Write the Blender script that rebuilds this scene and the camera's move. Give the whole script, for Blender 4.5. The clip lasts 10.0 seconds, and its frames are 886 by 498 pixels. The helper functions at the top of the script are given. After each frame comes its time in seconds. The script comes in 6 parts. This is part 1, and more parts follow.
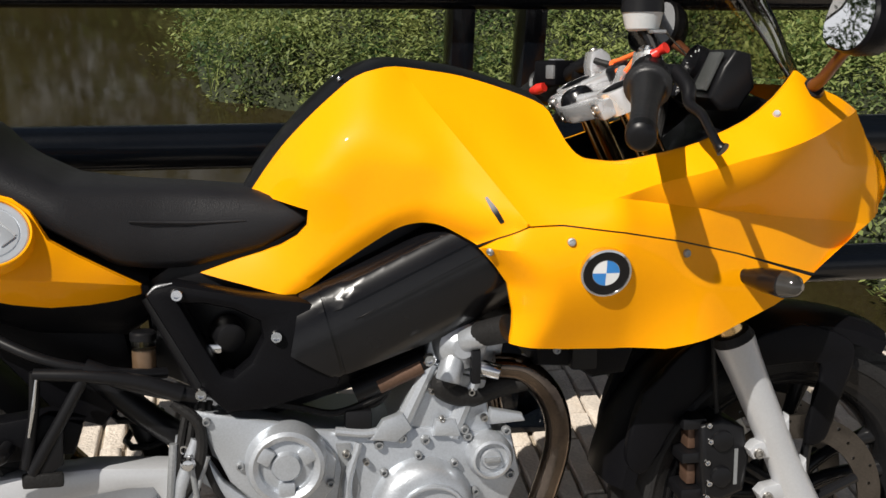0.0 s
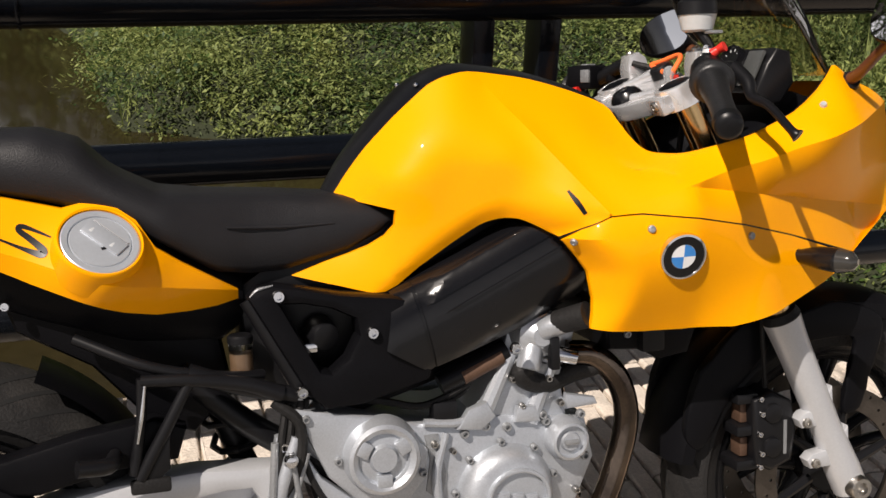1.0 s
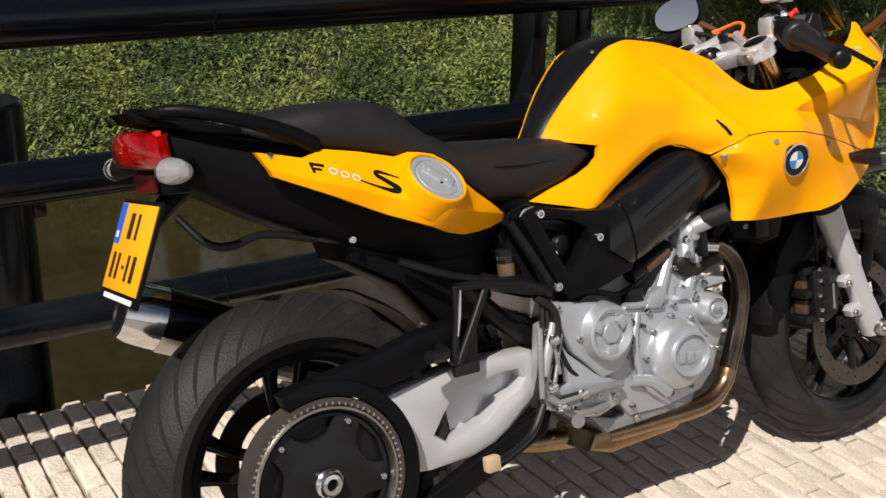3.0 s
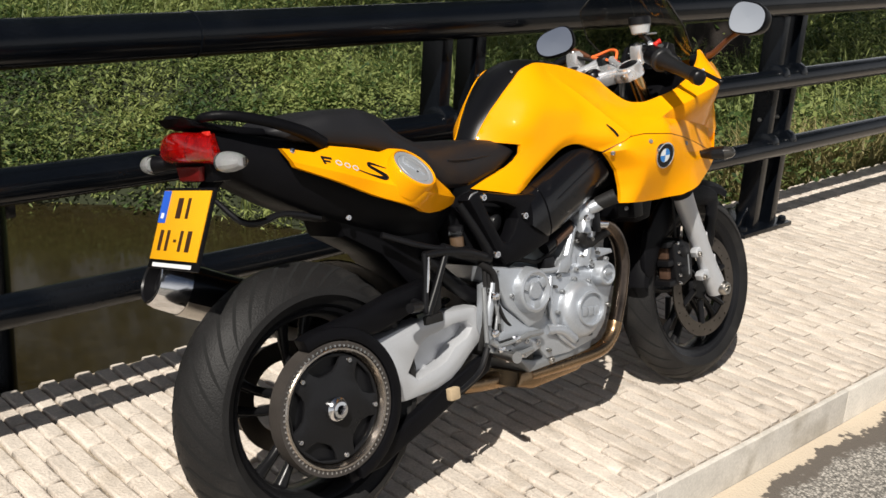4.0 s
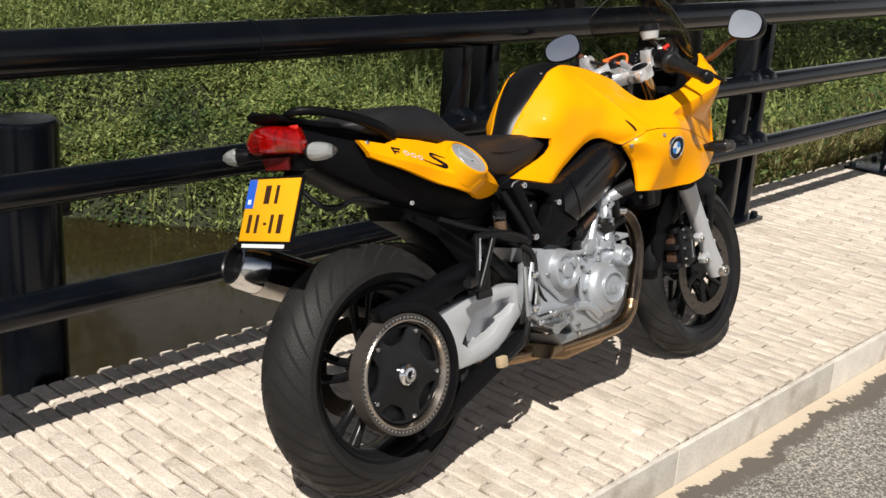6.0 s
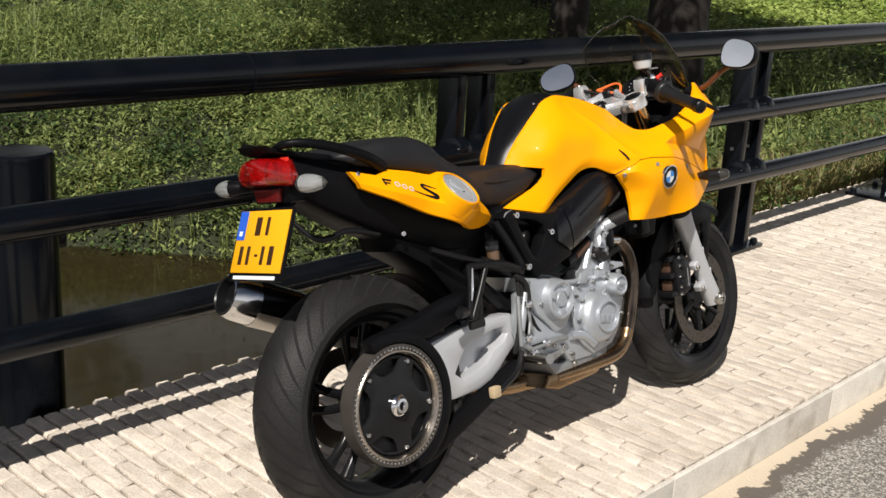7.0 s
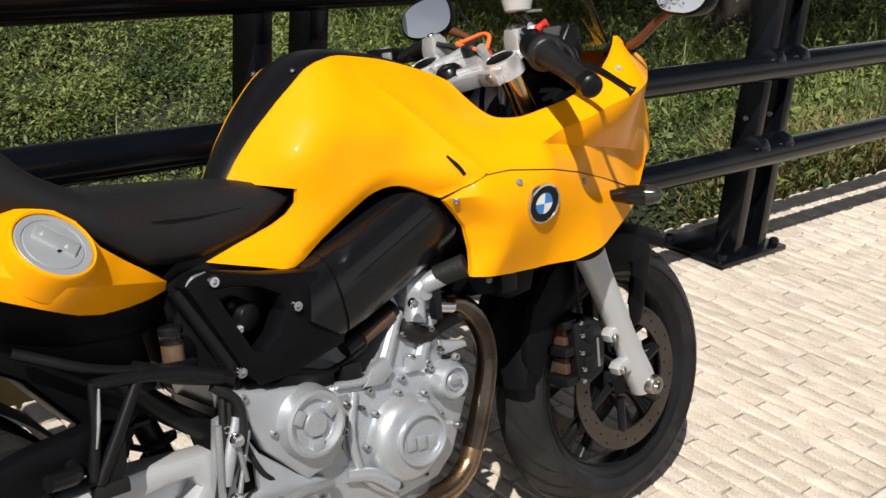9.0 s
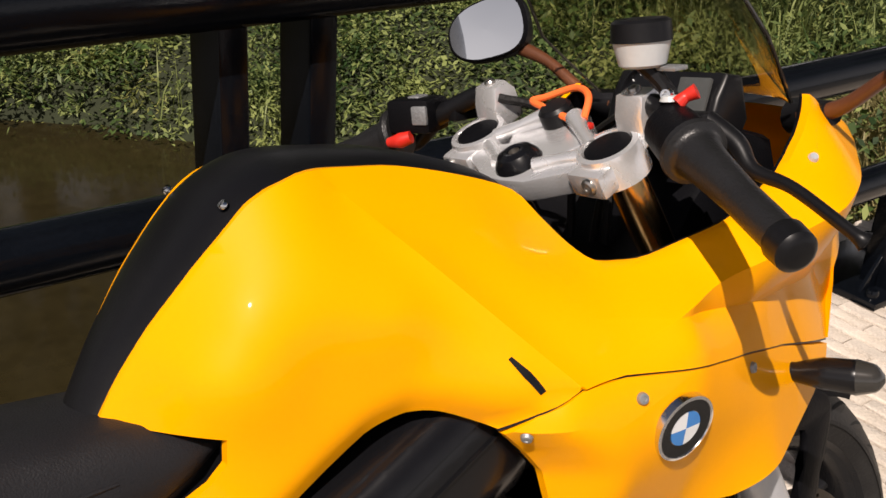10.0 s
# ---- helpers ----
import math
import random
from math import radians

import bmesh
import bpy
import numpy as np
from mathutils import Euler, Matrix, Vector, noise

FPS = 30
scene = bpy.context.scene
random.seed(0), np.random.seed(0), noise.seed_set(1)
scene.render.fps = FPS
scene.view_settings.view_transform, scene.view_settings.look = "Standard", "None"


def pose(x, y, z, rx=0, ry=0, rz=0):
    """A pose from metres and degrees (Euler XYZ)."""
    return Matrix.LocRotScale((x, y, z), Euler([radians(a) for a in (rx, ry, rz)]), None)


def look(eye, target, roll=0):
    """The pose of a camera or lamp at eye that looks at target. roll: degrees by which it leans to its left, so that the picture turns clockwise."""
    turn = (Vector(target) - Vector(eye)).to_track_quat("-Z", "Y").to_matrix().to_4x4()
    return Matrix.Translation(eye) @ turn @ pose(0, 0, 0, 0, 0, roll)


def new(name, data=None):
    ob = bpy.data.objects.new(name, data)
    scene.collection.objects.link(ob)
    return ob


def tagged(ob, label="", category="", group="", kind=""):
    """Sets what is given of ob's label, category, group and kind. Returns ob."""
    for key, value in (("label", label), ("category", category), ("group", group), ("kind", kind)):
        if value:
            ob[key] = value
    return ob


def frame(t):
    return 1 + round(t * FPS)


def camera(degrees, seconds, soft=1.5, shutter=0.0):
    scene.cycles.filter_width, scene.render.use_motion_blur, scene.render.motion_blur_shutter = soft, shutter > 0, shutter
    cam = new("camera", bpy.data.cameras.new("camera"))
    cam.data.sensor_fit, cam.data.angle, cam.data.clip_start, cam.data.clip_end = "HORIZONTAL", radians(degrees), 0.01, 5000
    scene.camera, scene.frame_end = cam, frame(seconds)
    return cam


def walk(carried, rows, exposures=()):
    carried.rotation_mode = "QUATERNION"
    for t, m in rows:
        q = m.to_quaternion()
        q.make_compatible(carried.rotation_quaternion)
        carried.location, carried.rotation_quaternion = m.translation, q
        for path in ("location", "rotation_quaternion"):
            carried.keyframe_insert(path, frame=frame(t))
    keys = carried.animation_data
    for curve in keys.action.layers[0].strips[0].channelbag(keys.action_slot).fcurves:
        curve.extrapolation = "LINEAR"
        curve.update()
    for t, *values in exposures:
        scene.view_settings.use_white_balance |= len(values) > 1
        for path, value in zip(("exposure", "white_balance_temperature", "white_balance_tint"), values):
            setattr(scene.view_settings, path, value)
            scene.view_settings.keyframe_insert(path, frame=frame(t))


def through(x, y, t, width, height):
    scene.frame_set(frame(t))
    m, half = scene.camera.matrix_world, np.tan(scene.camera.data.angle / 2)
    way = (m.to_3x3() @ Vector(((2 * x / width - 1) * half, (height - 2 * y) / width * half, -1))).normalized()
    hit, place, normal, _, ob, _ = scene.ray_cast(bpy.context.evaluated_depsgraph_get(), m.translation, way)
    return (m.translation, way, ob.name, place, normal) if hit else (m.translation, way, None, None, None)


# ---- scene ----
cam = camera(44.0, 10.0, soft=1.5)
PATH = [
    (0, (0.5823, -1.312, 1.4093), (0.9146, 0.3956, 0.6454), 2.42),
    (0.5, (0.3812, -1.3185, 1.4001), (0.919, 0.3592, 0.6889), 1.82),
    (1, (0.2867, -1.3345, 1.3888), (0.8056, 0.3467, 0.6715), 2.26),
    (1.5, (0.1866, -1.2689, 1.3911), (0.6611, 0.4186, 0.6582), 3.84),
    (2, (0.0132, -1.249, 1.4023), (0.7838, 0.3675, 0.7676), 1.96),
    (2.5, (-0.3706, -1.303, 1.3764), (0.5288, 0.2267, 0.6972), 0.23),
    (2.7, (-0.5114, -1.363, 1.371), (0.3954, 0.166, 0.7005), 0.77),
    (3.8, (-1.2581, -1.6441, 1.4337), (-0.0356, -0.3287, 0.8131), 3.21),
    (4, (-1.3389, -1.6837, 1.4464), (-0.0914, -0.3851, 0.8402), 3.63),
    (4.5, (-1.5193, -1.7693, 1.448), (-0.2513, -0.4956, 0.8317), 4.35),
    (5, (-1.679, -1.759, 1.4435), (-0.3808, -0.4951, 0.8715), 4.35),
    (6.3, (-1.7451, -1.6957, 1.4382), (-0.4123, -0.468, 0.8668), 3.57),
    (6.5, (-1.7433, -1.7304, 1.4546), (-0.4125, -0.492, 0.902), 3.57),
    (7, (-1.7193, -1.7291, 1.4529), (-0.3921, -0.4778, 0.9214), 3.28),
    (7.5, (-1.5118, -1.7002, 1.4268), (-0.1947, -0.4542, 0.8586), 3.3),
    (8, (-1.0975, -1.6307, 1.4481), (0.1857, -0.3785, 0.8192), 4.71),
    (8.5, (-0.6733, -1.4348, 1.4403), (0.667, -0.2499, 0.8001), 6.61),
    (9, (-0.2626, -1.2206, 1.3628), (0.9355, 0.0916, 0.6901), 4.38),
    (9.5, (0.0652, -0.876, 1.3608), (1.0986, 0.5123, 0.5768), 5.27),
    (10, (0.3325, -0.5435, 1.3773), (1.4013, 0.7916, 0.5495), 3.67),
]
EXPOSURE = [(0, 0.2, 6500, 10), (0.5, 0.13, 6800, 15), (1, 0.2, 6800, 15), (2, 0.17, 6800, 15), (2.5, 0.2, 6750, 14), (4, 0.17, 6500, 10), (5, 0.2, 6500, 10), (9.4, 0.2, 6500, 10), (10, 0.17, 6900, 17)]
walk(cam, [(t, look(eye, target, roll)) for t, eye, target, roll in PATH], EXPOSURE)

# ---- light ----
SUN = Vector((-0.66, -0.42, 1.0)).normalized()        # the way towards the sun
world = bpy.data.worlds.new("world")
scene.world = world
world.use_nodes = True
wn = world.node_tree.nodes
sky = wn.new("ShaderNodeTexSky")
sky.sky_type, sky.sun_disc = "NISHITA", False
sky.sun_elevation = math.asin(SUN.z)
sky.sun_rotation = math.atan2(SUN.x, SUN.y)
sky.dust_density, sky.ozone_density = 2.2, 1.0
# white summer haze low down, all round
wl = world.node_tree.links
ways = wn.new("ShaderNodeTexCoord")
height = wn.new("ShaderNodeSeparateXYZ")
wl.new(ways.outputs["Generated"], height.inputs[0])
haze = wn.new("ShaderNodeMapRange")
haze.interpolation_type = "SMOOTHSTEP"
haze.inputs[1].default_value, haze.inputs[2].default_value, haze.inputs[3].default_value, haze.inputs[4].default_value = 0.12, 0.58, 0.9, 0.0
wl.new(height.outputs[2], haze.inputs[0])
hazy = wn.new("ShaderNodeMix")
hazy.data_type = "RGBA"
wl.new(haze.outputs[0], hazy.inputs[0])
wl.new(sky.outputs[0], hazy.inputs[6])
hazy.inputs[7].default_value = (25.0, 25.2, 25.8, 1)
wl.new(hazy.outputs[2], wn["Background"].inputs[0])
wn["Background"].inputs[1].default_value = 0.026
sun_data = bpy.data.lights.new("sun", "SUN")
sun_data.energy, sun_data.angle, sun_data.color = 5.0, radians(0.5), (1.0, 0.95, 0.87)
sun = new("sun", sun_data)
sun.matrix_world = look(SUN * 30, (0, 0, 0))


# ---- materials ----
def material(name, colour, rough=0.5, metal=0.0, vary=0.12, scale=8.0, grain=60.0, bump=0.0, coat=0.0, spot=None, spread=0.0):
    """A principled surface with variation at two scales; spot: a second colour for stains; spread: change from piece to piece."""
    m = bpy.data.materials.new(name)
    m.use_nodes = True
    n, l = m.node_tree.nodes, m.node_tree.links
    b = n["Principled BSDF"]
    b.inputs["Roughness"].default_value = rough
    b.inputs["Metallic"].default_value = metal
    b.inputs["Coat Weight"].default_value = coat
    b.inputs["Coat Roughness"].default_value = 0.04
    co = n.new("ShaderNodeTexCoord")
    big, fine = n.new("ShaderNodeTexNoise"), n.new("ShaderNodeTexNoise")
    for tex, s in ((big, scale), (fine, grain)):
        tex.inputs["Scale"].default_value = s
        tex.inputs["Detail"].default_value = 5.0
        l.new(co.outputs["Object"], tex.inputs["Vector"])
    add = n.new("ShaderNodeMath")
    add.operation = "ADD"
    l.new(big.outputs[0], add.inputs[0])
    l.new(fine.outputs[0], add.inputs[1])
    span = n.new("ShaderNodeMapRange")
    span.inputs[1].default_value, span.inputs[2].default_value = 0.65, 1.35
    span.inputs[3].default_value, span.inputs[4].default_value = 1 - vary, 1 + vary
    l.new(add.outputs[0], span.inputs[0])
    last = span.outputs[0]
    if spread:
        info = n.new("ShaderNodeObjectInfo")
        geo = n.new("ShaderNodeNewGeometry")
        mix = n.new("ShaderNodeMath")
        mix.operation = "ADD"
        l.new(info.outputs["Random"], mix.inputs[0])
        l.new(geo.outputs["Random Per Island"], mix.inputs[1])
        fr = n.new("ShaderNodeMath")
        fr.operation = "FRACT"
        l.new(mix.outputs[0], fr.inputs[0])
        r2 = n.new("ShaderNodeMapRange")
        r2.inputs[3].default_value, r2.inputs[4].default_value = 1 - spread, 1 + spread
        l.new(fr.outputs[0], r2.inputs[0])
        mul = n.new("ShaderNodeMath")
        mul.operation = "MULTIPLY"
        l.new(last, mul.inputs[0])
        l.new(r2.outputs[0], mul.inputs[1])
        last = mul.outputs[0]
    base = n.new("ShaderNodeRGB")
    base.outputs[0].default_value = (*colour, 1)
    source = base.outputs[0]
    if spot:
        st = n.new("ShaderNodeTexNoise")
        st.inputs["Scale"].default_value = scale * 0.45
        st.inputs["Detail"].default_value = 8.0
        l.new(co.outputs["Object"], st.inputs["Vector"])
        ramp = n.new("ShaderNodeMapRange")
        ramp.inputs[1].default_value, ramp.inputs[2].default_value = 0.52, 0.68
        l.new(st.outputs[0], ramp.inputs[0])
        mixc = n.new("ShaderNodeMix")
        mixc.data_type = "RGBA"
        l.new(ramp.outputs[0], mixc.inputs[0])
        l.new(source, mixc.inputs[6])
        mixc.inputs[7].default_value = (*spot, 1)
        source = mixc.outputs[2]
    tint = n.new("ShaderNodeVectorMath")
    tint.operation = "SCALE"
    l.new(source, tint.inputs[0])
    l.new(last, tint.inputs["Scale"])
    l.new(tint.outputs[0], b.inputs["Base Color"])
    rr = n.new("ShaderNodeMapRange")
    rr.inputs[3].default_value, rr.inputs[4].default_value = max(rough - 0.08, 0.02), min(rough + 0.08, 1)
    l.new(big.outputs[0], rr.inputs[0])
    l.new(rr.outputs[0], b.inputs["Roughness"])
    if bump:
        bp = n.new("ShaderNodeBump")
        bp.inputs["Strength"].default_value = min(bump, 1.0)
        bp.inputs["Distance"].default_value = 0.004
        l.new(fine.outputs[0], bp.inputs["Height"])
        l.new(bp.outputs[0], b.inputs["Normal"])
    return m


YELLOW = material("yellow_paint", (0.88, 0.345, 0.0012), 0.40, 0, 0.015, 4, 200, coat=0.22)
YELLOW.node_tree.nodes["Principled BSDF"].inputs["Specular IOR Level"].default_value = 0.05
YELLOW.node_tree.nodes["Principled BSDF"].inputs["Coat IOR"].default_value = 1.36
BLACK_PLASTIC = material("black_plastic", (0.004, 0.004, 0.005), 0.40, 0, 0.2, 12, 400, 0.15)
BLACK_GLOSS = material("black_gloss", (0.005, 0.005, 0.006), 0.24, 0, 0.15, 10, 200, coat=0.10)
BLACK_GLOSS.node_tree.nodes["Principled BSDF"].inputs["Specular IOR Level"].default_value = 0.35
BLACK_STRIP = material("tank_black", (0.005, 0.005, 0.006), 0.34, 0, 0.1, 10, 300, 0.05)
SEAT = material("seat_vinyl", (0.012, 0.012, 0.014), 0.50, 0, 0.15, 14, 500, 0.22)
RUBBER = material("rubber", (0.014, 0.0135, 0.0135), 0.52, 0, 0.3, 9, 240, 0.3, spot=(0.036, 0.034, 0.032))
BELT = material("belt_rubber", (0.040, 0.034, 0.030), 0.6, 0, 0.2, 20, 260, 0.2)
ALLOY = material("cast_alloy", (0.46, 0.485, 0.52), 0.38, 0.62, 0.12, 14, 320, 0.12)
ALLOY_DARK = material("cast_alloy_dark", (0.30, 0.31, 0.32), 0.45, 0.6, 0.12, 14, 300, 0.3)
SILVER = material("silver_paint", (0.50, 0.51, 0.53), 0.36, 0.35, 0.05, 9, 250)
YOKE = material("yoke_alloy", (0.80, 0.80, 0.81), 0.26, 0.7, 0.05, 18, 320, 0.1)
CHROME = material("chrome", (0.75, 0.75, 0.76), 0.14, 1.0, 0.06, 20, 200)
STEEL = material("brushed_steel", (0.48, 0.46, 0.43), 0.30, 1.0, 0.15, 20, 260, 0.1)
HOT_STEEL = material("heat_stained_steel", (0.30, 0.20, 0.115), 0.26, 1.0, 0.25, 12, 200, 0.1, spot=(0.12, 0.075, 0.05))
GOLD = material("fork_tube", (0.62, 0.42, 0.20), 0.18, 1.0, 0.05, 20, 200)
FRAME_BLACK = material("frame_black", (0.006, 0.006, 0.007), 0.36, 0, 0.2, 12, 200)
WHEEL_BLACK = material("wheel_black", (0.010, 0.010, 0.011), 0.24, 0, 0.2, 10, 240)
RED_PLASTIC = material("red_plastic", (0.62, 0.025, 0.015), 0.4, 0, 0.05, 20, 100)
ORANGE = material("orange_cord", (0.9, 0.16, 0.03), 0.6, 0, 0.08, 40, 300)
FLUID = material("fluid", (0.10, 0.062, 0.035), 0.3, 0, 0.2, 30, 100)
CUP_WHITE = material("cup_white", (0.48, 0.50, 0.51), 0.35, 0, 0.06, 20, 100)
DISC = material("brake_disc", (0.115, 0.098, 0.082), 0.38, 0.9, 0.2, 20, 300, 0.1)
COPPER = material("pad_carrier", (0.13, 0.075, 0.05), 0.5, 0.5, 0.2, 20, 200)
PLATE = material("plate_yellow", (0.80, 0.38, 0.006), 0.4, 0, 0.03, 10, 200)
PLATE_BLUE = material("plate_blue", (0.02, 0.10, 0.55), 0.4, 0, 0.05, 10, 200)
WHITE = material("white_print", (0.75, 0.76, 0.77), 0.4, 0, 0.05, 20, 100)
BLUE = material("roundel_blue", (0.03, 0.22, 0.60), 0.3, 0, 0.05, 20, 100, coat=0.5)
FENCE = material("fence_paint", (0.003, 0.004, 0.006), 0.18, 0, 0.3, 5, 160, 0.06, spot=(0.007, 0.008, 0.010))
PAVER = material("paving_brick", (0.60, 0.53, 0.455), 0.9, 0, 0.22, 14, 130, 1.0, spot=(0.50, 0.43, 0.355), spread=0.10)
JOINT = material("joint_sand", (0.28, 0.235, 0.18), 0.95, 0, 0.45, 9, 90, 0.8, spot=(0.34, 0.29, 0.225))
KERB = material("kerb_concrete", (0.60, 0.56, 0.50), 0.9, 0, 0.18, 12, 120, 0.25, spot=(0.36, 0.32, 0.26), spread=0.08)
# bark colour lowered to carry the canopy's shade on the trunks
SHADED_BARK = material("shaded_bark", (0.020, 0.015, 0.012), 0.9, 0, 0.3, 6, 60, 1.0)


for dull, level in ((BLACK_PLASTIC, 0.09), (BLACK_STRIP, 0.24), (SEAT, 0.30), (RUBBER, 0.20), (FRAME_BLACK, 0.25), (FENCE, 0.24), (WHEEL_BLACK, 0.22)):
    dull.node_tree.nodes["Principled BSDF"].inputs["Specular IOR Level"].default_value = level
CAP_GREY = material("cap_grey", (0.50, 0.53, 0.57), 0.38, 0.5, 0.05, 20, 200)


def clear(name, colour, rough=0.03, ior=1.45, weight=1.0):
    m = bpy.data.materials.new(name)
    m.use_nodes = True
    b = m.node_tree.nodes["Principled BSDF"]
    b.inputs["Base Color"].default_value = (*colour, 1)
    b.inputs["Roughness"].default_value = rough
    b.inputs["IOR"].default_value = ior
    b.inputs["Transmission Weight"].default_value = weight
    return m


RED_LENS = clear("red_lens", (0.60, 0.006, 0.005), 0.04, 1.46, 0.78)
RED_LENS.node_tree.nodes["Principled BSDF"].inputs["Coat Weight"].default_value = 0.6
CLEAR_LENS = clear("clear_lens", (0.96, 0.96, 0.96), 0.02, 1.42, 1.0)
SMOKED = clear("smoked_screen", (0.66, 0.62, 0.56), 0.02, 1.34, 1.0)
RED_DEEP = material("red_backing", (0.10, 0.004, 0.004), 0.35, 0, 0.05, 20, 100)
SMOKED_LENS = material("smoked_lens", (0.03, 0.028, 0.025), 0.12, 0, 0.1, 20, 100, coat=0.5)
STEEL_WARM = material("header_steel", (0.50, 0.45, 0.40), 0.24, 1.0, 0.18, 14, 200, 0.05, spot=(0.36, 0.28, 0.20))
GRIP = material("grip_rubber", (0.010, 0.010, 0.011), 0.42, 0, 0.15, 20, 300, 0.2)
HEADER = material("dark_header", (0.17, 0.13, 0.10), 0.16, 1.0, 0.25, 14, 200, 0.05, spot=(0.05, 0.038, 0.032))
PLATE_INK = material("plate_ink", (0.035, 0.012, 0.004), 0.5, 0, 0.1, 20, 100)
PRINT_GREY = material("grey_print", (0.52, 0.53, 0.50), 0.5, 0, 0.05, 20, 100)
SCREEN_GREY = material("display_grey", (0.06, 0.063, 0.062), 0.30, 0, 0.08, 20, 100)
TAG = material("tan_rubber", (0.42, 0.32, 0.20), 0.8, 0, 0.15, 20, 100)
# brown-orange tint holds the yellow fairing's reflection on the dark mirror stem
STEM_REFLECT = material("mirror_stem", (0.10, 0.035, 0.015), 0.4, 0, 0.1, 20, 100)
MIRROR = bpy.data.materials.new("mirror_glass")
MIRROR.use_nodes = True
MIRROR.node_tree.nodes["Principled BSDF"].inputs["Metallic"].default_value = 1.0
MIRROR.node_tree.nodes["Principled BSDF"].inputs["Roughness"].default_value = 0.02
MIRROR.node_tree.nodes["Principled BSDF"].inputs["Base Color"].default_value = (0.96, 0.97, 0.98, 1)


def leaf_material(name, dark, light, through=0.35):
    m = bpy.data.materials.new(name)
    m.use_nodes = True
    n, l = m.node_tree.nodes, m.node_tree.links
    b = n["Principled BSDF"]
    geo = n.new("ShaderNodeNewGeometry")
    co = n.new("ShaderNodeTexCoord")
    tex = n.new("ShaderNodeTexNoise")
    tex.inputs["Scale"].default_value = 1.3
    tex.inputs["Detail"].default_value = 3
    l.new(co.outputs["Object"], tex.inputs["Vector"])
    add = n.new("ShaderNodeMath")
    add.operation = "MULTIPLY_ADD"
    add.inputs[1].default_value = 2.8
    l.new(tex.outputs[0], add.inputs[0])
    half = n.new("ShaderNodeMath")
    half.operation = "MULTIPLY_ADD"
    half.inputs[1].default_value, half.inputs[2].default_value = 0.8, -1.28
    l.new(geo.outputs["Random Per Island"], half.inputs[0])
    l.new(half.outputs[0], add.inputs[2])
    ramp = n.new("ShaderNodeMix")
    ramp.data_type = "RGBA"
    l.new(add.outputs[0], ramp.inputs[0])
    ramp.inputs[6].default_value, ramp.inputs[7].default_value = (*dark, 1), (*light, 1)
    l.new(ramp.outputs[2], b.inputs["Base Color"])
    b.inputs["Roughness"].default_value = 0.55
    tr = n.new("ShaderNodeBsdfTranslucent")
    l.new(ramp.outputs[2], tr.inputs[0])
    mix = n.new("ShaderNodeMixShader")
    mix.inputs[0].default_value = through
    l.new(b.outputs[0], mix.inputs[1])
    l.new(tr.outputs[0], mix.inputs[2])
    l.new(mix.outputs[0], n["Material Output"].inputs[0])
    return m


WEED = leaf_material("weed_leaf", (0.030, 0.070, 0.018), (0.30, 0.345, 0.110))
BROAD = leaf_material("broad_leaf", (0.028, 0.058, 0.012), (0.21, 0.235, 0.065))
GRASS = leaf_material("grass_blade", (0.050, 0.095, 0.022), (0.27, 0.31, 0.10))
STRAW = leaf_material("dry_grass", (0.16, 0.14, 0.05), (0.34, 0.29, 0.13))
DARK_LEAF = leaf_material("bush_leaf", (0.018, 0.042, 0.010), (0.085, 0.140, 0.030))
STRAW_LEAF = leaf_material("yellow_leaf", (0.12, 0.14, 0.03), (0.33, 0.32, 0.10))
MEADOW = leaf_material("meadow_grass", (0.20, 0.29, 0.055), (0.42, 0.50, 0.14))
TREE_LEAF = leaf_material("tree_leaf", (0.018, 0.042, 0.008), (0.070, 0.110, 0.020))


# ---- mesh helpers ----
def smooth(bm, degrees=32):
    bmesh.ops.recalc_face_normals(bm, faces=bm.faces)
    for f in bm.faces:
        f.smooth = True
    for e in bm.edges:
        e.smooth = len(e.link_faces) == 2 and e.calc_face_angle(0) < radians(degrees)


def part(name, bm, mat, parent=None, label="", degrees=32):
    """Links a bmesh as one mesh object, under a thing or part."""
    smooth(bm, degrees)
    me = bpy.data.meshes.new(name)
    bm.to_mesh(me)
    bm.free()
    for m in mat if isinstance(mat, (list, tuple)) else [mat]:
        me.materials.append(m)
    ob = new(name, me)
    ob.parent = parent
    return tagged(ob, label)


def box(x0, x1, y0, y1, z0, z1, bevel=0.0, bm=None, m=None):
    bm = bm or bmesh.new()
    mid = Matrix.LocRotScale(((x0 + x1) / 2, (y0 + y1) / 2, (z0 + z1) / 2), None, (x1 - x0, y1 - y0, z1 - z0))
    made = bmesh.ops.create_cube(bm, size=1, matrix=(m @ mid) if m else mid)["verts"]
    if bevel:
        edges = list({e for v in made for e in v.link_edges})
        bmesh.ops.bevel(bm, geom=edges, offset=bevel, segments=2, affect="EDGES", profile=0.6)
    return bm


def rings_to_mesh(rings, closed=True, caps=True, bm=None):
    """Skins a list of rings of points."""
    bm = bm or bmesh.new()
    vs = [[bm.verts.new(p) for p in r] for r in rings]
    k = len(vs[0])
    for a, b in zip(vs, vs[1:]):
        for i in range(k if closed else k - 1):
            j = (i + 1) % k
            bm.faces.new((a[i], a[j], b[j], b[i]))
    if caps and closed:
        bm.faces.new(vs[0][::-1])
        bm.faces.new(vs[-1])
    return bm


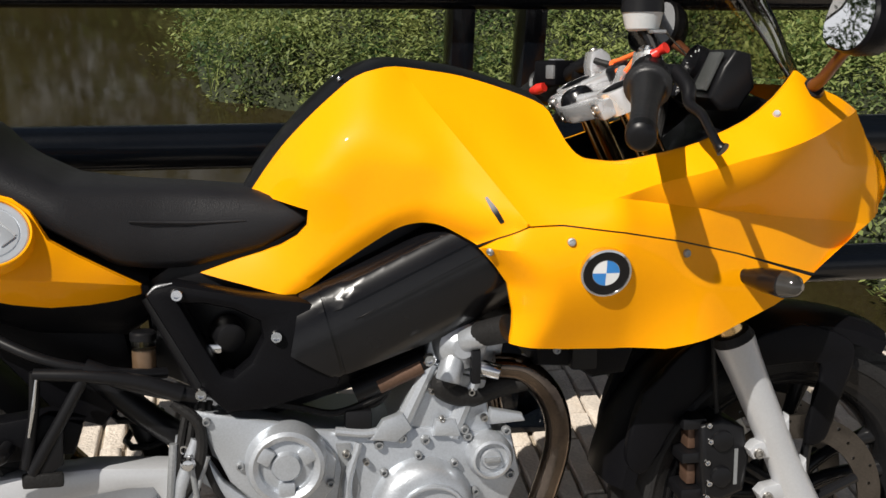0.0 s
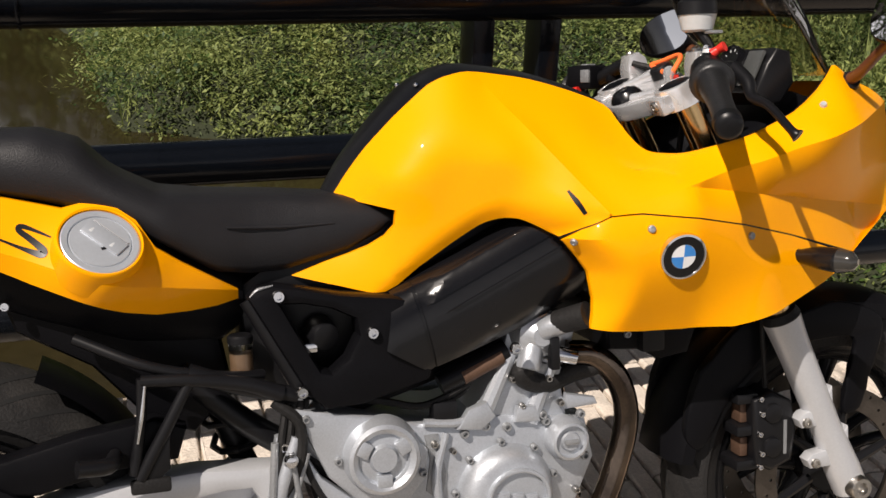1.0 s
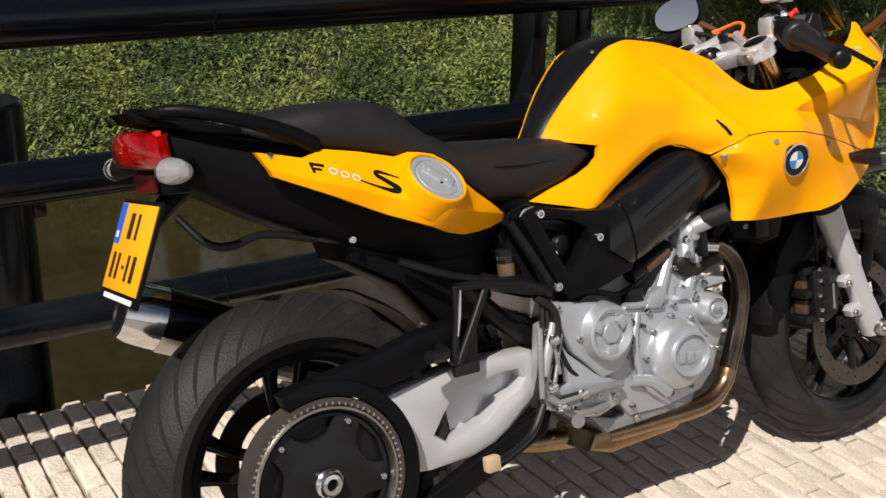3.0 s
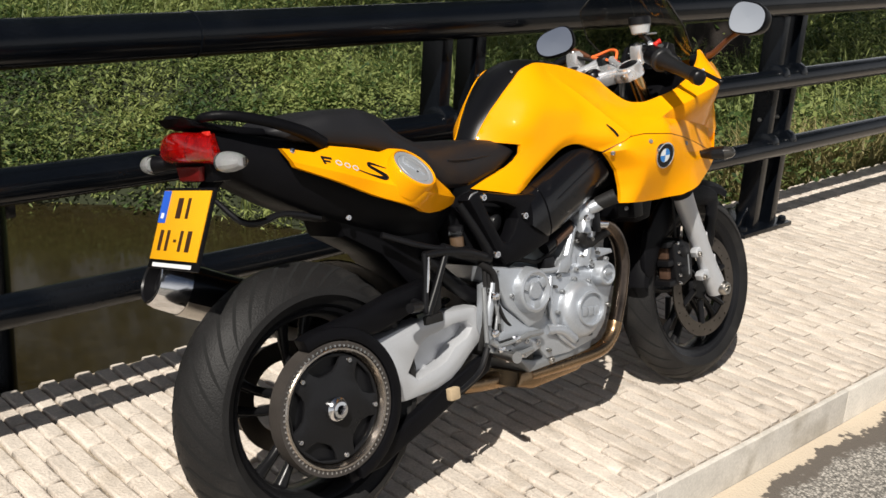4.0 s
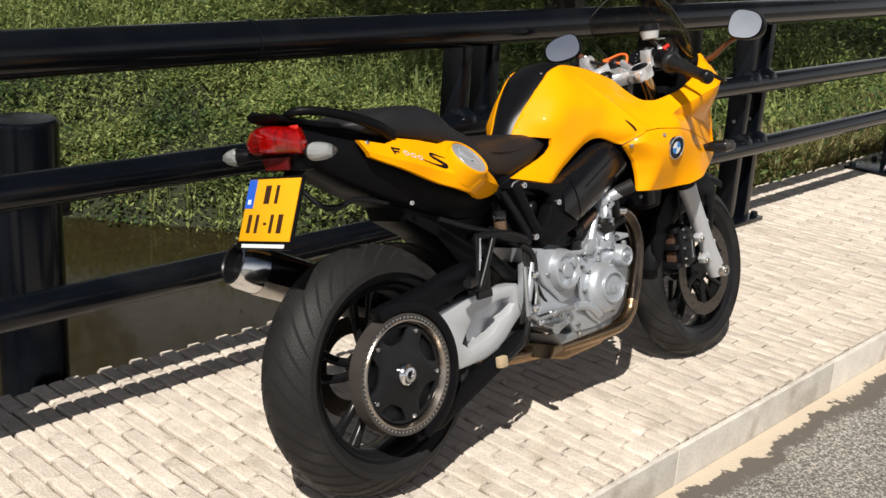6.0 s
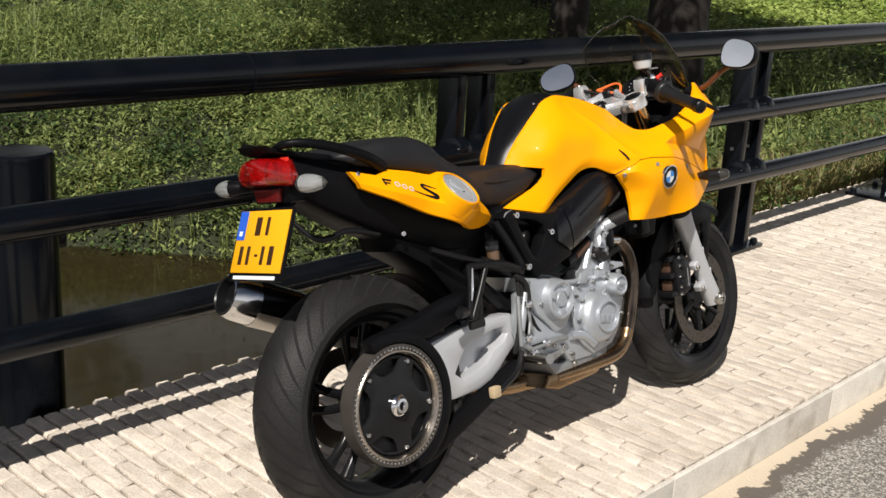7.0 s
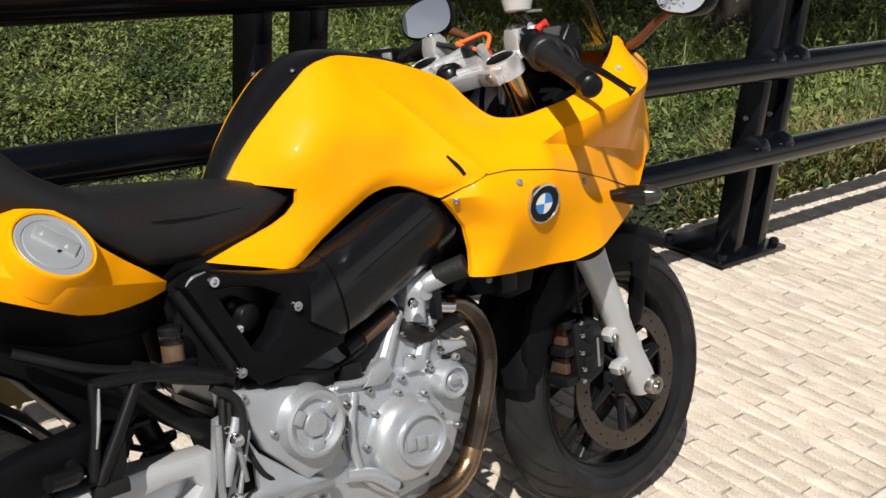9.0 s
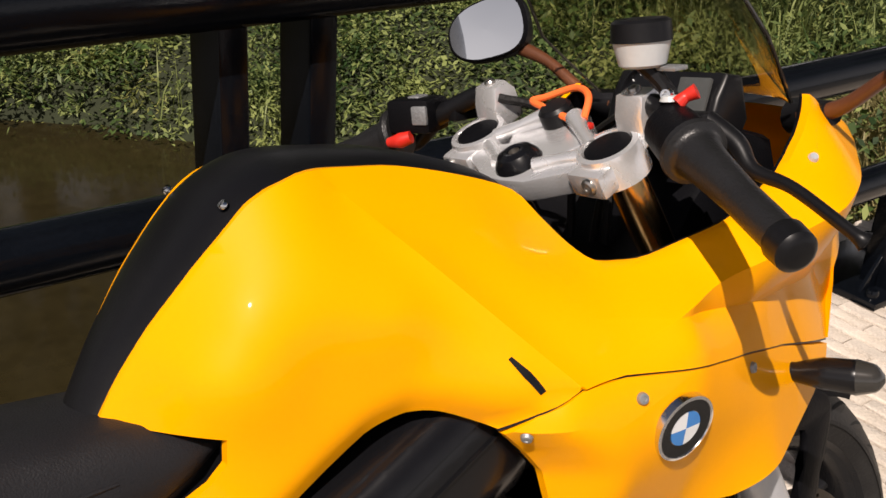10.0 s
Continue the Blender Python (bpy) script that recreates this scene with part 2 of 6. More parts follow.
def curve_points(pts, steps=6):
    """A Catmull-Rom line through points."""
    p = [Vector(q) for q in pts]
    p = [2 * p[0] - p[1], *p, 2 * p[-1] - p[-2]]
    out = []
    for i in range(1, len(p) - 2):
        for s in range(steps):
            t = s / steps
            a, b, c, d = p[i - 1 : i + 3]
            out.append(0.5 * ((2 * b) + (c - a) * t + (2 * a - 5 * b + 4 * c - d) * t * t + (3 * b - a - 3 * c + d) * t ** 3))
    return out + [p[-2]]


def tube(pts, r, steps=6, sides=12, bm=None, smoothed=True):
    """A round tube along points; r: a radius, or one for each point given."""
    line = curve_points(pts, steps) if smoothed and len(pts) > 2 else [Vector(q) for q in pts]
    if not isinstance(r, (int, float)):
        xs = np.linspace(0, 1, len(r))
        radii = [float(q) for q in np.interp(np.linspace(0, 1, len(line)), xs, r)]
    else:
        radii = [r] * len(line)
    rings, side = [], None
    for i, c in enumerate(line):
        d = (line[min(i + 1, len(line) - 1)] - line[max(i - 1, 0)]).normalized()
        if side is None:
            side = d.cross(Vector((0, 0, 1)) if abs(d.z) < 0.9 else Vector((1, 0, 0))).normalized()
        side = (side - d * side.dot(d)).normalized()
        up = d.cross(side)
        rings.append([c + radii[i] * (math.cos(a) * side + math.sin(a) * up) for a in np.linspace(0, 2 * math.pi, sides, endpoint=False)])
    return rings_to_mesh(rings, bm=bm)


def prism(outline, v0, v1, bevel=0.004, bm=None, rounded=0, segments=2):
    """A plate with its outline in (u, w), between v0 and v1, with rounded edges."""
    bm = bm or bmesh.new()
    if rounded:
        loop = curve_points([(a, 0, b) for a, b in [*outline, outline[0]]], rounded)[:-1]
        outline = [(q.x, q.z) for q in loop]
    first = [bm.verts.new((u, v0, w)) for u, w in outline]
    face = bm.faces.new(first)
    made = bmesh.ops.extrude_face_region(bm, geom=[face])["geom"]
    top = [g for g in made if isinstance(g, bmesh.types.BMVert)]
    for v in top:
        v.co.y = v1
    if bevel:
        rim = [e for e in {e for v in first + top for e in v.link_edges} if abs(e.verts[0].co.y - e.verts[1].co.y) < 1e-6]
        bmesh.ops.bevel(bm, geom=rim, offset=bevel, segments=segments, affect="EDGES", profile=0.5)
    return bm


def lathe(profile, centre, axis="y", sides=48, bm=None, arc=2 * math.pi, start=0.0, closed_profile=False):
    """Turns a profile of (radius, offset along the axis) round an axis through centre."""
    bm = bm or bmesh.new()
    c = Vector(centre)
    full = arc > 6.28
    turn = {"y": lambda r, o, a: Vector((r * math.cos(a), o, r * math.sin(a))),
            "x": lambda r, o, a: Vector((o, r * math.cos(a), r * math.sin(a))),
            "z": lambda r, o, a: Vector((r * math.cos(a), r * math.sin(a), o))}[axis]
    angles = [start + arc * i / sides for i in range(sides if full else sides + 1)]
    prof = list(profile) + ([profile[0]] if closed_profile else [])
    vs = []
    for a in angles:
        row = [bm.verts.new(c + turn(r, o, a)) for r, o in (profile if closed_profile else prof)]
        vs.append(row + ([row[0]] if closed_profile else []))
    for i in range(len(angles) if full else len(angles) - 1):
        p, q = vs[i], vs[(i + 1) % len(vs)]
        for k in range(len(prof) - 1):
            bm.faces.new((p[k], p[k + 1], q[k + 1], q[k]))
    bmesh.ops.remove_doubles(bm, verts=bm.verts, dist=1e-6)
    return bm


def cylinder(a, b, r, r2=None, sides=24, bevel=0.0, bm=None):
    a, b = Vector(a), Vector(b)
    d = (b - a).normalized()
    r2 = r if r2 is None else r2
    side = d.cross(Vector((0, 0, 1)) if abs(d.z) < 0.9 else Vector((1, 0, 0))).normalized()
    up = d.cross(side)
    ring = lambda c, rr: [c + rr * (math.cos(t) * side + math.sin(t) * up) for t in np.linspace(0, 2 * math.pi, sides, endpoint=False)]
    if bevel:
        rows = [ring(a, r - bevel), ring(a + d * bevel * 0.3, r - bevel * 0.3), ring(a + d * bevel, r), ring(b - d * bevel, r2), ring(b - d * bevel * 0.3, r2 - bevel * 0.3), ring(b, r2 - bevel)]
    else:
        rows = [ring(a, r), ring(b, r2)]
    return rings_to_mesh(rows, bm=bm)


def bolt(at, way, r=0.008, h=0.007, bm=None):
    """A bolt head with a socket."""
    at, way = Vector(at), Vector(way).normalized()
    side = way.cross(Vector((0, 0, 1)) if abs(way.z) < 0.9 else Vector((1, 0, 0))).normalized()
    up = way.cross(side)
    rows = []
    for rr, o in ((r, 0), (r, h * 0.6), (r * 0.8, h), (r * 0.5, h), (r * 0.45, h * 0.4), (r * 0.02, h * 0.4)):
        rows.append([at + way * o + rr * (math.cos(t) * side + math.sin(t) * up) for t in np.linspace(0, 2 * math.pi, 12, endpoint=False)])
    return rings_to_mesh(rows, bm=bm)


def spline(points):
    """A thin-plate surface h(u, w) through control points (u, w, h)."""
    p = np.array(points, float)
    n = len(p)
    d = np.hypot(p[:, None, 0] - p[None, :, 0], p[:, None, 1] - p[None, :, 1])
    k = np.where(d > 0, d * d * np.log(np.maximum(d, 1e-9)), 0) + 1e-5 * np.eye(n)
    q = np.c_[np.ones(n), p[:, :2]]
    a = np.block([[k, q], [q.T, np.zeros((3, 3))]])
    c = np.linalg.solve(a, np.r_[p[:, 2], 0, 0, 0])

    def h(u, w):
        r = np.hypot(p[:, 0] - u, p[:, 1] - w)
        return float((np.where(r > 0, r * r * np.log(np.maximum(r, 1e-9)), 0) * c[:n]).sum() + c[n] + c[n + 1] * u + c[n + 2] * w)

    return h


def panel(outline, h, step=0.012, thick=0.006, rounded=4, lines=(), side=-1, lip=0.004):
    """A moulded shell: an outline in (u, w), cut into a fine grid and pushed out to v = side * h(u, w); lines: creases as (u, w, angle)."""
    bm = bmesh.new()
    if rounded:
        loop = curve_points([(a, 0, b) for a, b in [*outline, outline[0]]], rounded)[:-1]
    else:
        loop = [Vector((a, 0, b)) for a, b in outline]
    f = bm.faces.new([bm.verts.new(q) for q in loop])
    us, ws = [q.x for q in loop], [q.z for q in loop]
    cuts = [((x, 0, 0), (1, 0, 0)) for x in np.arange(min(us) + step / 2, max(us), step)]
    cuts += [((0, 0, z), (0, 0, 1)) for z in np.arange(min(ws) + step / 2, max(ws), step)]
    cuts += [((a, 0, b), (-math.sin(radians(g)), 0, math.cos(radians(g)))) for a, b, g in lines]
    for co, no in cuts:
        bmesh.ops.bisect_plane(bm, geom=bm.verts[:] + bm.edges[:] + bm.faces[:], plane_co=co, plane_no=no, dist=1e-6)
    edge = {v for e in bm.edges if len(e.link_faces) == 1 for v in e.verts}
    for v in bm.verts:
        v.co.y = side * (h(v.co.x, v.co.z) - (lip if v in edge else 0))
    rim = [e for e in bm.edges if len(e.link_faces) == 1]
    made = bmesh.ops.extrude_edge_only(bm, edges=rim)["geom"]
    for v in [g for g in made if isinstance(g, bmesh.types.BMVert)]:
        v.co.y -= side * thick
    bmesh.ops.triangulate(bm, faces=[q for q in bm.faces if len(q.verts) > 4])
    return bm


def flat_strip(points, h, width, lift=0.0012, side=-1, bm=None):
    """A thin line laid on a moulded shell, along (u, w) points."""
    bm = bm or bmesh.new()
    line = curve_points([(a, 0, b) for a, b in points], 8) if len(points) > 2 else [Vector((a, 0, b)) for a, b in points]
    rows = []
    for i, q in enumerate(line):
        d = (line[min(i + 1, len(line) - 1)] - line[max(i - 1, 0)]).normalized()
        wd = width if isinstance(width, (int, float)) else float(np.interp(i / (len(line) - 1), np.linspace(0, 1, len(width)), width))
        nrm = Vector((-d.z, 0, d.x)) * wd / 2
        rows.append([q + nrm, q - nrm])
    vs = []
    for r in rows:
        vs.append([bm.verts.new((q.x, side * (h(q.x, q.z) + lift), q.z)) for q in r])
    for a, b in zip(vs, vs[1:]):
        bm.faces.new((a[0], a[1], b[1], b[0]))
    return bm


def mirrored(bm):
    """The same shape on the other side."""
    out = bm.copy()
    for v in out.verts:
        v.co.y = -v.co.y
    bmesh.ops.reverse_faces(out, faces=out.faces)
    return out


# ---- setting ----
EDGE, KERB_Y = 1.165, -0.31
ROAD_Z, WATER_Z = -0.115, -1.45


SHORE = [(4.3, 1.1), (4.75, 2.6), (4.75, 4.2), (4.15, 5.5), (3.55, 6.4), (2.9, 7.2), (1.5, 8.1), (0.45, 8.6), (0.15, 10.0), (-0.1, 13.0), (-2.0, 18.0), (-12.0, 24.0), (-60.0, 30.0)]


def wet(x, y):
    """Whether a place lies in the pond."""
    if y < 1.1 or y > 30 or x > 4.9:
        return False
    inside, ring = False, SHORE + [(-60.0, 1.1)]
    for (ax, ay), (bx, by) in zip(ring, ring[1:] + ring[:1]):
        if (ay > y) != (by > y) and x < ax + (y - ay) / (by - ay) * (bx - ax):
            inside = not inside
    return inside


def shore_distance(x, y):
    best = 1e9
    for (ax, ay), (bx, by) in zip(SHORE, SHORE[1:]):
        dx, dy = bx - ax, by - ay
        t = min(max(((x - ax) * dx + (y - ay) * dy) / (dx * dx + dy * dy), 0), 1)
        best = min(best, math.hypot(x - ax - t * dx, y - ay - t * dy))
    return best


def land(x, y):
    """The height of the far bank."""
    d = shore_distance(x, y)
    if wet(x, y):
        return WATER_Z - 0.5 * min(d, 1.0)
    rough = 0.22 * noise.noise(Vector((x * 0.9, y * 0.9, 3))) + 0.22 * noise.noise(Vector((x * 0.25, y * 0.25, 7)))
    rise = float(np.interp(d, (0, 0.25, 2.5, 6, 12, 40), (0, 0.34, 0.92, 1.40, 1.55, 1.65)))
    near = float(np.interp(y, (1.15, 1.5, 4, 9), (1, 1, 0.4, 0))) * float(np.interp(x, (4.2, 5.0), (0, 1)))
    z = WATER_Z + rise + rough * min(1, d / 1.5)
    return z * (1 - near) + (-0.16 + 0.04 * noise.noise(Vector((x, y, 1)))) * near


def build_ground():
    xs = np.r_[np.linspace(-400, -32, 8), np.linspace(-30, 30, 101), np.linspace(33, 400, 9)]
    ys = np.r_[np.linspace(EDGE + 0.02, 22, 56), np.linspace(24, 400, 10)]
    bm = bmesh.new()
    vs = [[bm.verts.new((x, y, land(x, y) if abs(x) < 31 and y < 23 else 0.25)) for x in xs] for y in ys]
    for a, b in zip(vs, vs[1:]):
        for i in range(len(xs) - 1):
            bm.faces.new((a[i], a[i + 1], b[i + 1], b[i]))
    low = [bm.verts.new((x, EDGE + 0.02, -2.2)) for x in xs]
    back = [bm.verts.new((x, -400, -0.35)) for x in xs]
    mid = [bm.verts.new((x, -9.0, -0.35)) for x in xs]
    for i in range(len(xs) - 1):
        bm.faces.new((mid[i], mid[i + 1], low[i + 1], low[i]))
        bm.faces.new((back[i], back[i + 1], mid[i + 1], mid[i]))
        bm.faces.new((low[i], low[i + 1], vs[0][i + 1], vs[0][i]))
    bmesh.ops.recalc_face_normals(bm, faces=bm.faces)
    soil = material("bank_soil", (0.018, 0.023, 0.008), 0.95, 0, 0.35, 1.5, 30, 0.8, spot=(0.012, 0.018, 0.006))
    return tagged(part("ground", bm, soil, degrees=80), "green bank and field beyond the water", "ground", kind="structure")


build_ground()

water_mat = material("pond_water", (0.022, 0.017, 0.007), 0.06, 0, 0.3, 0.8, 9, 0.12)
water_mat.node_tree.nodes["Principled BSDF"].inputs["IOR"].default_value = 1.33
water_mat.node_tree.nodes["Principled BSDF"].inputs["Specular IOR Level"].default_value = 0.36
bm = bmesh.new()
bm.faces.new([bm.verts.new(p) for p in ((-120, EDGE + 0.01, WATER_Z), (5.4, EDGE + 0.01, WATER_Z), (5.4, 30, WATER_Z), (-120, 30, WATER_Z))])
tagged(part("water", bm, water_mat), "still brown pond water below the bridge", "water", kind="structure")

# road: pale chippings in dark binder; sand and dark silt washed along the kerb
road_mat = material("asphalt", (0.34, 0.315, 0.28), 0.9, 0, 0.25, 3, 260, 0.4, spot=(0.27, 0.25, 0.22))
n, l = road_mat.node_tree.nodes, road_mat.node_tree.links
b = n["Principled BSDF"]
co = n.new("ShaderNodeTexCoord")
chips = n.new("ShaderNodeTexVoronoi")
chips.inputs["Scale"].default_value = 140
l.new(co.outputs["Object"], chips.inputs["Vector"])
grey = n.new("ShaderNodeSeparateColor")
l.new(chips.outputs["Color"], grey.inputs[0])
shade = n.new("ShaderNodeMapRange")
shade.inputs[1].default_value, shade.inputs[2].default_value, shade.inputs[3].default_value, shade.inputs[4].default_value = 0.1, 0.9, 0.45, 1.45
l.new(grey.outputs[0], shade.inputs[0])
gap = n.new("ShaderNodeMapRange")
gap.inputs[1].default_value, gap.inputs[2].default_value, gap.inputs[3].default_value, gap.inputs[4].default_value = 0.35, 0.62, 1.0, 0.5
l.new(chips.outputs["Distance"], gap.inputs[0])
both = n.new("ShaderNodeMath")
both.operation = "MULTIPLY"
l.new(shade.outputs[0], both.inputs[0])
l.new(gap.outputs[0], both.inputs[1])
stone = n.new("ShaderNodeVectorMath")
stone.operation = "SCALE"
l.new(b.inputs["Base Color"].links[0].from_socket, stone.inputs[0])
l.new(both.outputs[0], stone.inputs["Scale"])
sep = n.new("ShaderNodeSeparateXYZ")
l.new(co.outputs["Object"], sep.inputs[0])
dist = sep.outputs[1]
for scale, amount in ((2.2, 0.11), (8.0, 0.16), (38.0, 0.09)):
    wob = n.new("ShaderNodeTexNoise")
    wob.inputs["Scale"].default_value, wob.inputs["Detail"].default_value = scale, 4
    l.new(co.outputs["Object"], wob.inputs["Vector"])
    add = n.new("ShaderNodeMath")
    add.operation = "MULTIPLY_ADD"
    add.inputs[1].default_value = amount
    l.new(wob.outputs[0], add.inputs[0])
    l.new(dist, add.inputs[2])
    dist = add.outputs[0]
last = stone.outputs[0]
for lo, hi, colour in ((-0.272, -0.246, (0.115, 0.098, 0.082)), (-0.193, -0.184, (0.54, 0.455, 0.35))):
    r = n.new("ShaderNodeMapRange")
    r.inputs[1].default_value, r.inputs[2].default_value = lo, hi
    l.new(dist, r.inputs[0])
    mx = n.new("ShaderNodeMix")
    mx.data_type = "RGBA"
    l.new(r.outputs[0], mx.inputs[0])
    l.new(last, mx.inputs[6])
    mx.inputs[7].default_value = (*colour, 1)
    last = mx.outputs[2]
l.new(last, b.inputs["Base Color"])
relief = n.new("ShaderNodeBump")
relief.inputs["Strength"].default_value, relief.inputs["Distance"].default_value = 0.6, 0.004
l.new(chips.outputs["Distance"], relief.inputs["Height"])
relief.invert = True
l.new(relief.outputs[0], b.inputs["Normal"])
bm = box(-60, 90, -9.0, KERB_Y - 0.002, ROAD_Z - 0.25, ROAD_Z)
tagged(part("road", bm, road_mat), "light grey road of rolled chippings with sand along the kerb", "road", kind="structure")

# pavement
bm = box(-30, 60, KERB_Y + 0.022, EDGE, -0.35, -0.014)
pavement = tagged(part("pavement", bm, JOINT), "pavement of pale beige bricks in running bond", "pavement", kind="structure")
kerb = tagged(new("kerb"), "pale concrete kerb stones along the road", "kerb", kind="structure")
stone_bm = box(0.0015, 0.9985, KERB_Y, KERB_Y + 0.019, -0.34, -0.003, 0.004)
first = part("kerb_stone", stone_bm, KERB, kerb)
first.location.x = -12 + 0.796
for i in range(1, 42):
    o = first.copy()
    o.location.x = first.location.x + i
    scene.collection.objects.link(o)

# fence: double posts with three rails
RAIL_Y, POSTS = 0.80, [1.091 + 2.0 * k for k in range(-5, 7)]


def build_post(x):
    post = tagged(new("fence_post"), "black steel twin-plate fence post on a bolted base plate", "fence post", "posts of the bridge railing")
    post.location = (x, 0, 0)
    for s in (-1, 1):
        c = s * 0.0735
        bar = part("upright", box(c - 0.023, c + 0.023, 0.804, 0.897, 0.018, 1.0, 0.004), FENCE, post)
        for z in (0.395, 0.70):
            # a rounded saddle that reaches over the rail
            loop = [(0.812 - 0.052 * math.cos(a), z + 0.012 + 0.058 * math.sin(a)) for a in np.linspace(0.12 * math.pi, 0.88 * math.pi, 11)]
            bm = prism([(0.765, z), *loop, (0.860, z)], c - 0.026, c + 0.026, 0.005)
            bmesh.ops.transform(bm, verts=bm.verts, matrix=Matrix(((0, 1, 0, 0), (1, 0, 0, 0), (0, 0, 1, 0), (0, 0, 0, 1))))
            part("rail_saddle", bm, FENCE, bar)
        part("side_bolt", bolt((c - 0.023, 0.850, 0.52), (-1, 0, 0), 0.010, 0.008), STEEL, bar)
    part("tie_plate", box(-0.052, 0.052, 0.846, 0.858, 0.12, 0.20, 0.003), FENCE, post)
    part("base_plate", box(-0.20, 0.20, 0.775, 1.075, 0.0, 0.02, 0.004), FENCE, post)
    for sx in (-1, 1):
        # gusset that flares out at the foot
        bm = prism([(sx * 0.0955, 0.02), (sx * 0.0955, 0.115), (sx * 0.150, 0.045), (sx * 0.165, 0.02)], 0.842, 0.854, 0.002)
        part("gusset", bm, FENCE, post)
    for a in (-0.165, 0.165):
        for y in (0.81, 1.04):
            part("anchor_bolt", bolt((a, y, 0.02), (0, 0, 1), 0.019, 0.022), FENCE, post)
    return post


for x in POSTS:
    build_post(x)
for z, r, what, y in ((1.033, 0.058, "thick black steel top rail", 0.815), (0.703, 0.045, "black tubular steel middle rail", RAIL_Y + 0.005), (0.395, 0.043, "black tubular steel lower rail", RAIL_Y)):
    ends = [(-10.5 + 24.7 * i / 12, y, z) for i in range(13)]
    rail = part("fence_rail", tube(ends, r, smoothed=False, sides=28), FENCE)
    tagged(rail, what + " of the bridge railing", "fence rail", "rails of the bridge railing")
    part("joint_sleeve", cylinder((0.120, y, z), (0.127, y, z), r + 0.0030, sides=28, bevel=0.002), FENCE, rail)

bollard = tagged(new("bollard"), "thick round black steel mooring post behind the rails", "bollard")
bollard.location = (-0.25, 1.44, 0)
part("post", lathe([(0.0, -2.0), (0.105, -2.0), (0.105, 0.722), (0.103, 0.735), (0.096, 0.741), (0.085, 0.742), (0.0, 0.743)], (0, 0, 0), "z", 40), FENCE, bollard)
part("hinge_lug", box(0.10, 0.135, -0.02, 0.02, 0.42, 0.485, 0.006), FENCE, bollard)


# ---- the motorcycle, in its own upright frame: u ahead, v to its left, w up ----
bike = tagged(new("motorcycle"), "yellow sport touring motorcycle leaning on its side stand", "motorcycle")
bike.matrix_world = pose(0, 0.060, 0, -14, 0, -0.3)


def plate_with_holes(outer, holes, v0, v1, bevel=0.003, rounded=0):
    """A flat plate in (u, w) with openings, between v0 and v1."""
    bm = bmesh.new()
    edges = []
    for k, loop in enumerate((outer, *holes)):
        pts = [(q.x, q.z) for q in curve_points([(a, 0, b) for a, b in [*loop, loop[0]]], rounded)[:-1]] if rounded else loop
        vs = [bm.verts.new((a, v0, b)) for a, b in pts]
        edges += [bm.edges.new((vs[i], vs[(i + 1) % len(vs)])) for i in range(len(vs))]
    bmesh.ops.triangle_fill(bm, use_beauty=True, use_dissolve=False, edges=edges)
    made = bmesh.ops.extrude_face_region(bm, geom=bm.faces[:])["geom"]
    top = [g for g in made if isinstance(g, bmesh.types.BMVert)]
    for v in top:
        v.co.y = v1
    bmesh.ops.recalc_face_normals(bm, faces=bm.faces)
    if bevel:
        rim = [e for e in bm.edges if len(e.link_faces) == 2 and e.calc_face_angle(0) > 1.2 and abs(e.verts[0].co.y - e.verts[1].co.y) < 1e-6]
        bmesh.ops.bevel(bm, geom=rim, offset=bevel, segments=2, affect="EDGES", profile=0.5)
    return bm


def on_skin(u, w, h, side=-1, lift=0.0):
    """The pose of a thing that lies on a moulded shell; its z points outwards and its y up."""
    e = 0.004
    du, dw = (h(u + e, w) - h(u - e, w)) / (2 * e), (h(u, w + e) - h(u, w - e)) / (2 * e)
    nz = Vector((-du, side, -dw)).normalized()
    ny = (Vector((0, 0, 1)) - nz * nz.z).normalized()
    nx = ny.cross(nz)
    m = Matrix((nx, ny, nz)).transposed().to_4x4()
    m.translation = Vector((u, side * h(u, w), w)) + nz * lift
    return m


def moved(bm, m):
    bmesh.ops.transform(bm, matrix=m, verts=bm.verts)
    return bm


def joined(*parts):
    out = parts[0]
    for b in parts[1:]:
        me = bpy.data.meshes.new("joining")
        b.to_mesh(me)
        b.free()
        out.from_mesh(me)
        bpy.data.meshes.remove(me)
    return out


# moulded side skin: half width h(u, w)
CREASE = [(0.823, 1.0, 0.066), (0.867, 0.939, 0.114), (0.904, 0.888, 0.152), (0.937, 0.8425, 0.186), (0.962, 0.808, 0.212)]
skin = spline(CREASE + [
    (0.588, 0.842, 0.022), (0.614, 0.880, 0.026), (0.641, 0.915, 0.035), (0.682, 0.958, 0.047), (0.727, 0.998, 0.054), (0.768, 1.018, 0.058), (0.66, 0.87, 0.094), (0.70, 0.93, 0.090),
    (0.76, 0.965, 0.094), (0.75, 0.86, 0.122), (0.83, 0.90, 0.138), (0.85, 0.85, 0.146), (0.513, 0.731, 0.070), (0.58, 0.72, 0.090), (0.647, 0.701, 0.108), (0.665, 0.81, 0.096),
    (0.72, 0.79, 0.116), (0.828, 0.804, 0.140), (0.898, 0.775, 0.170), (0.916, 0.823, 0.192)])
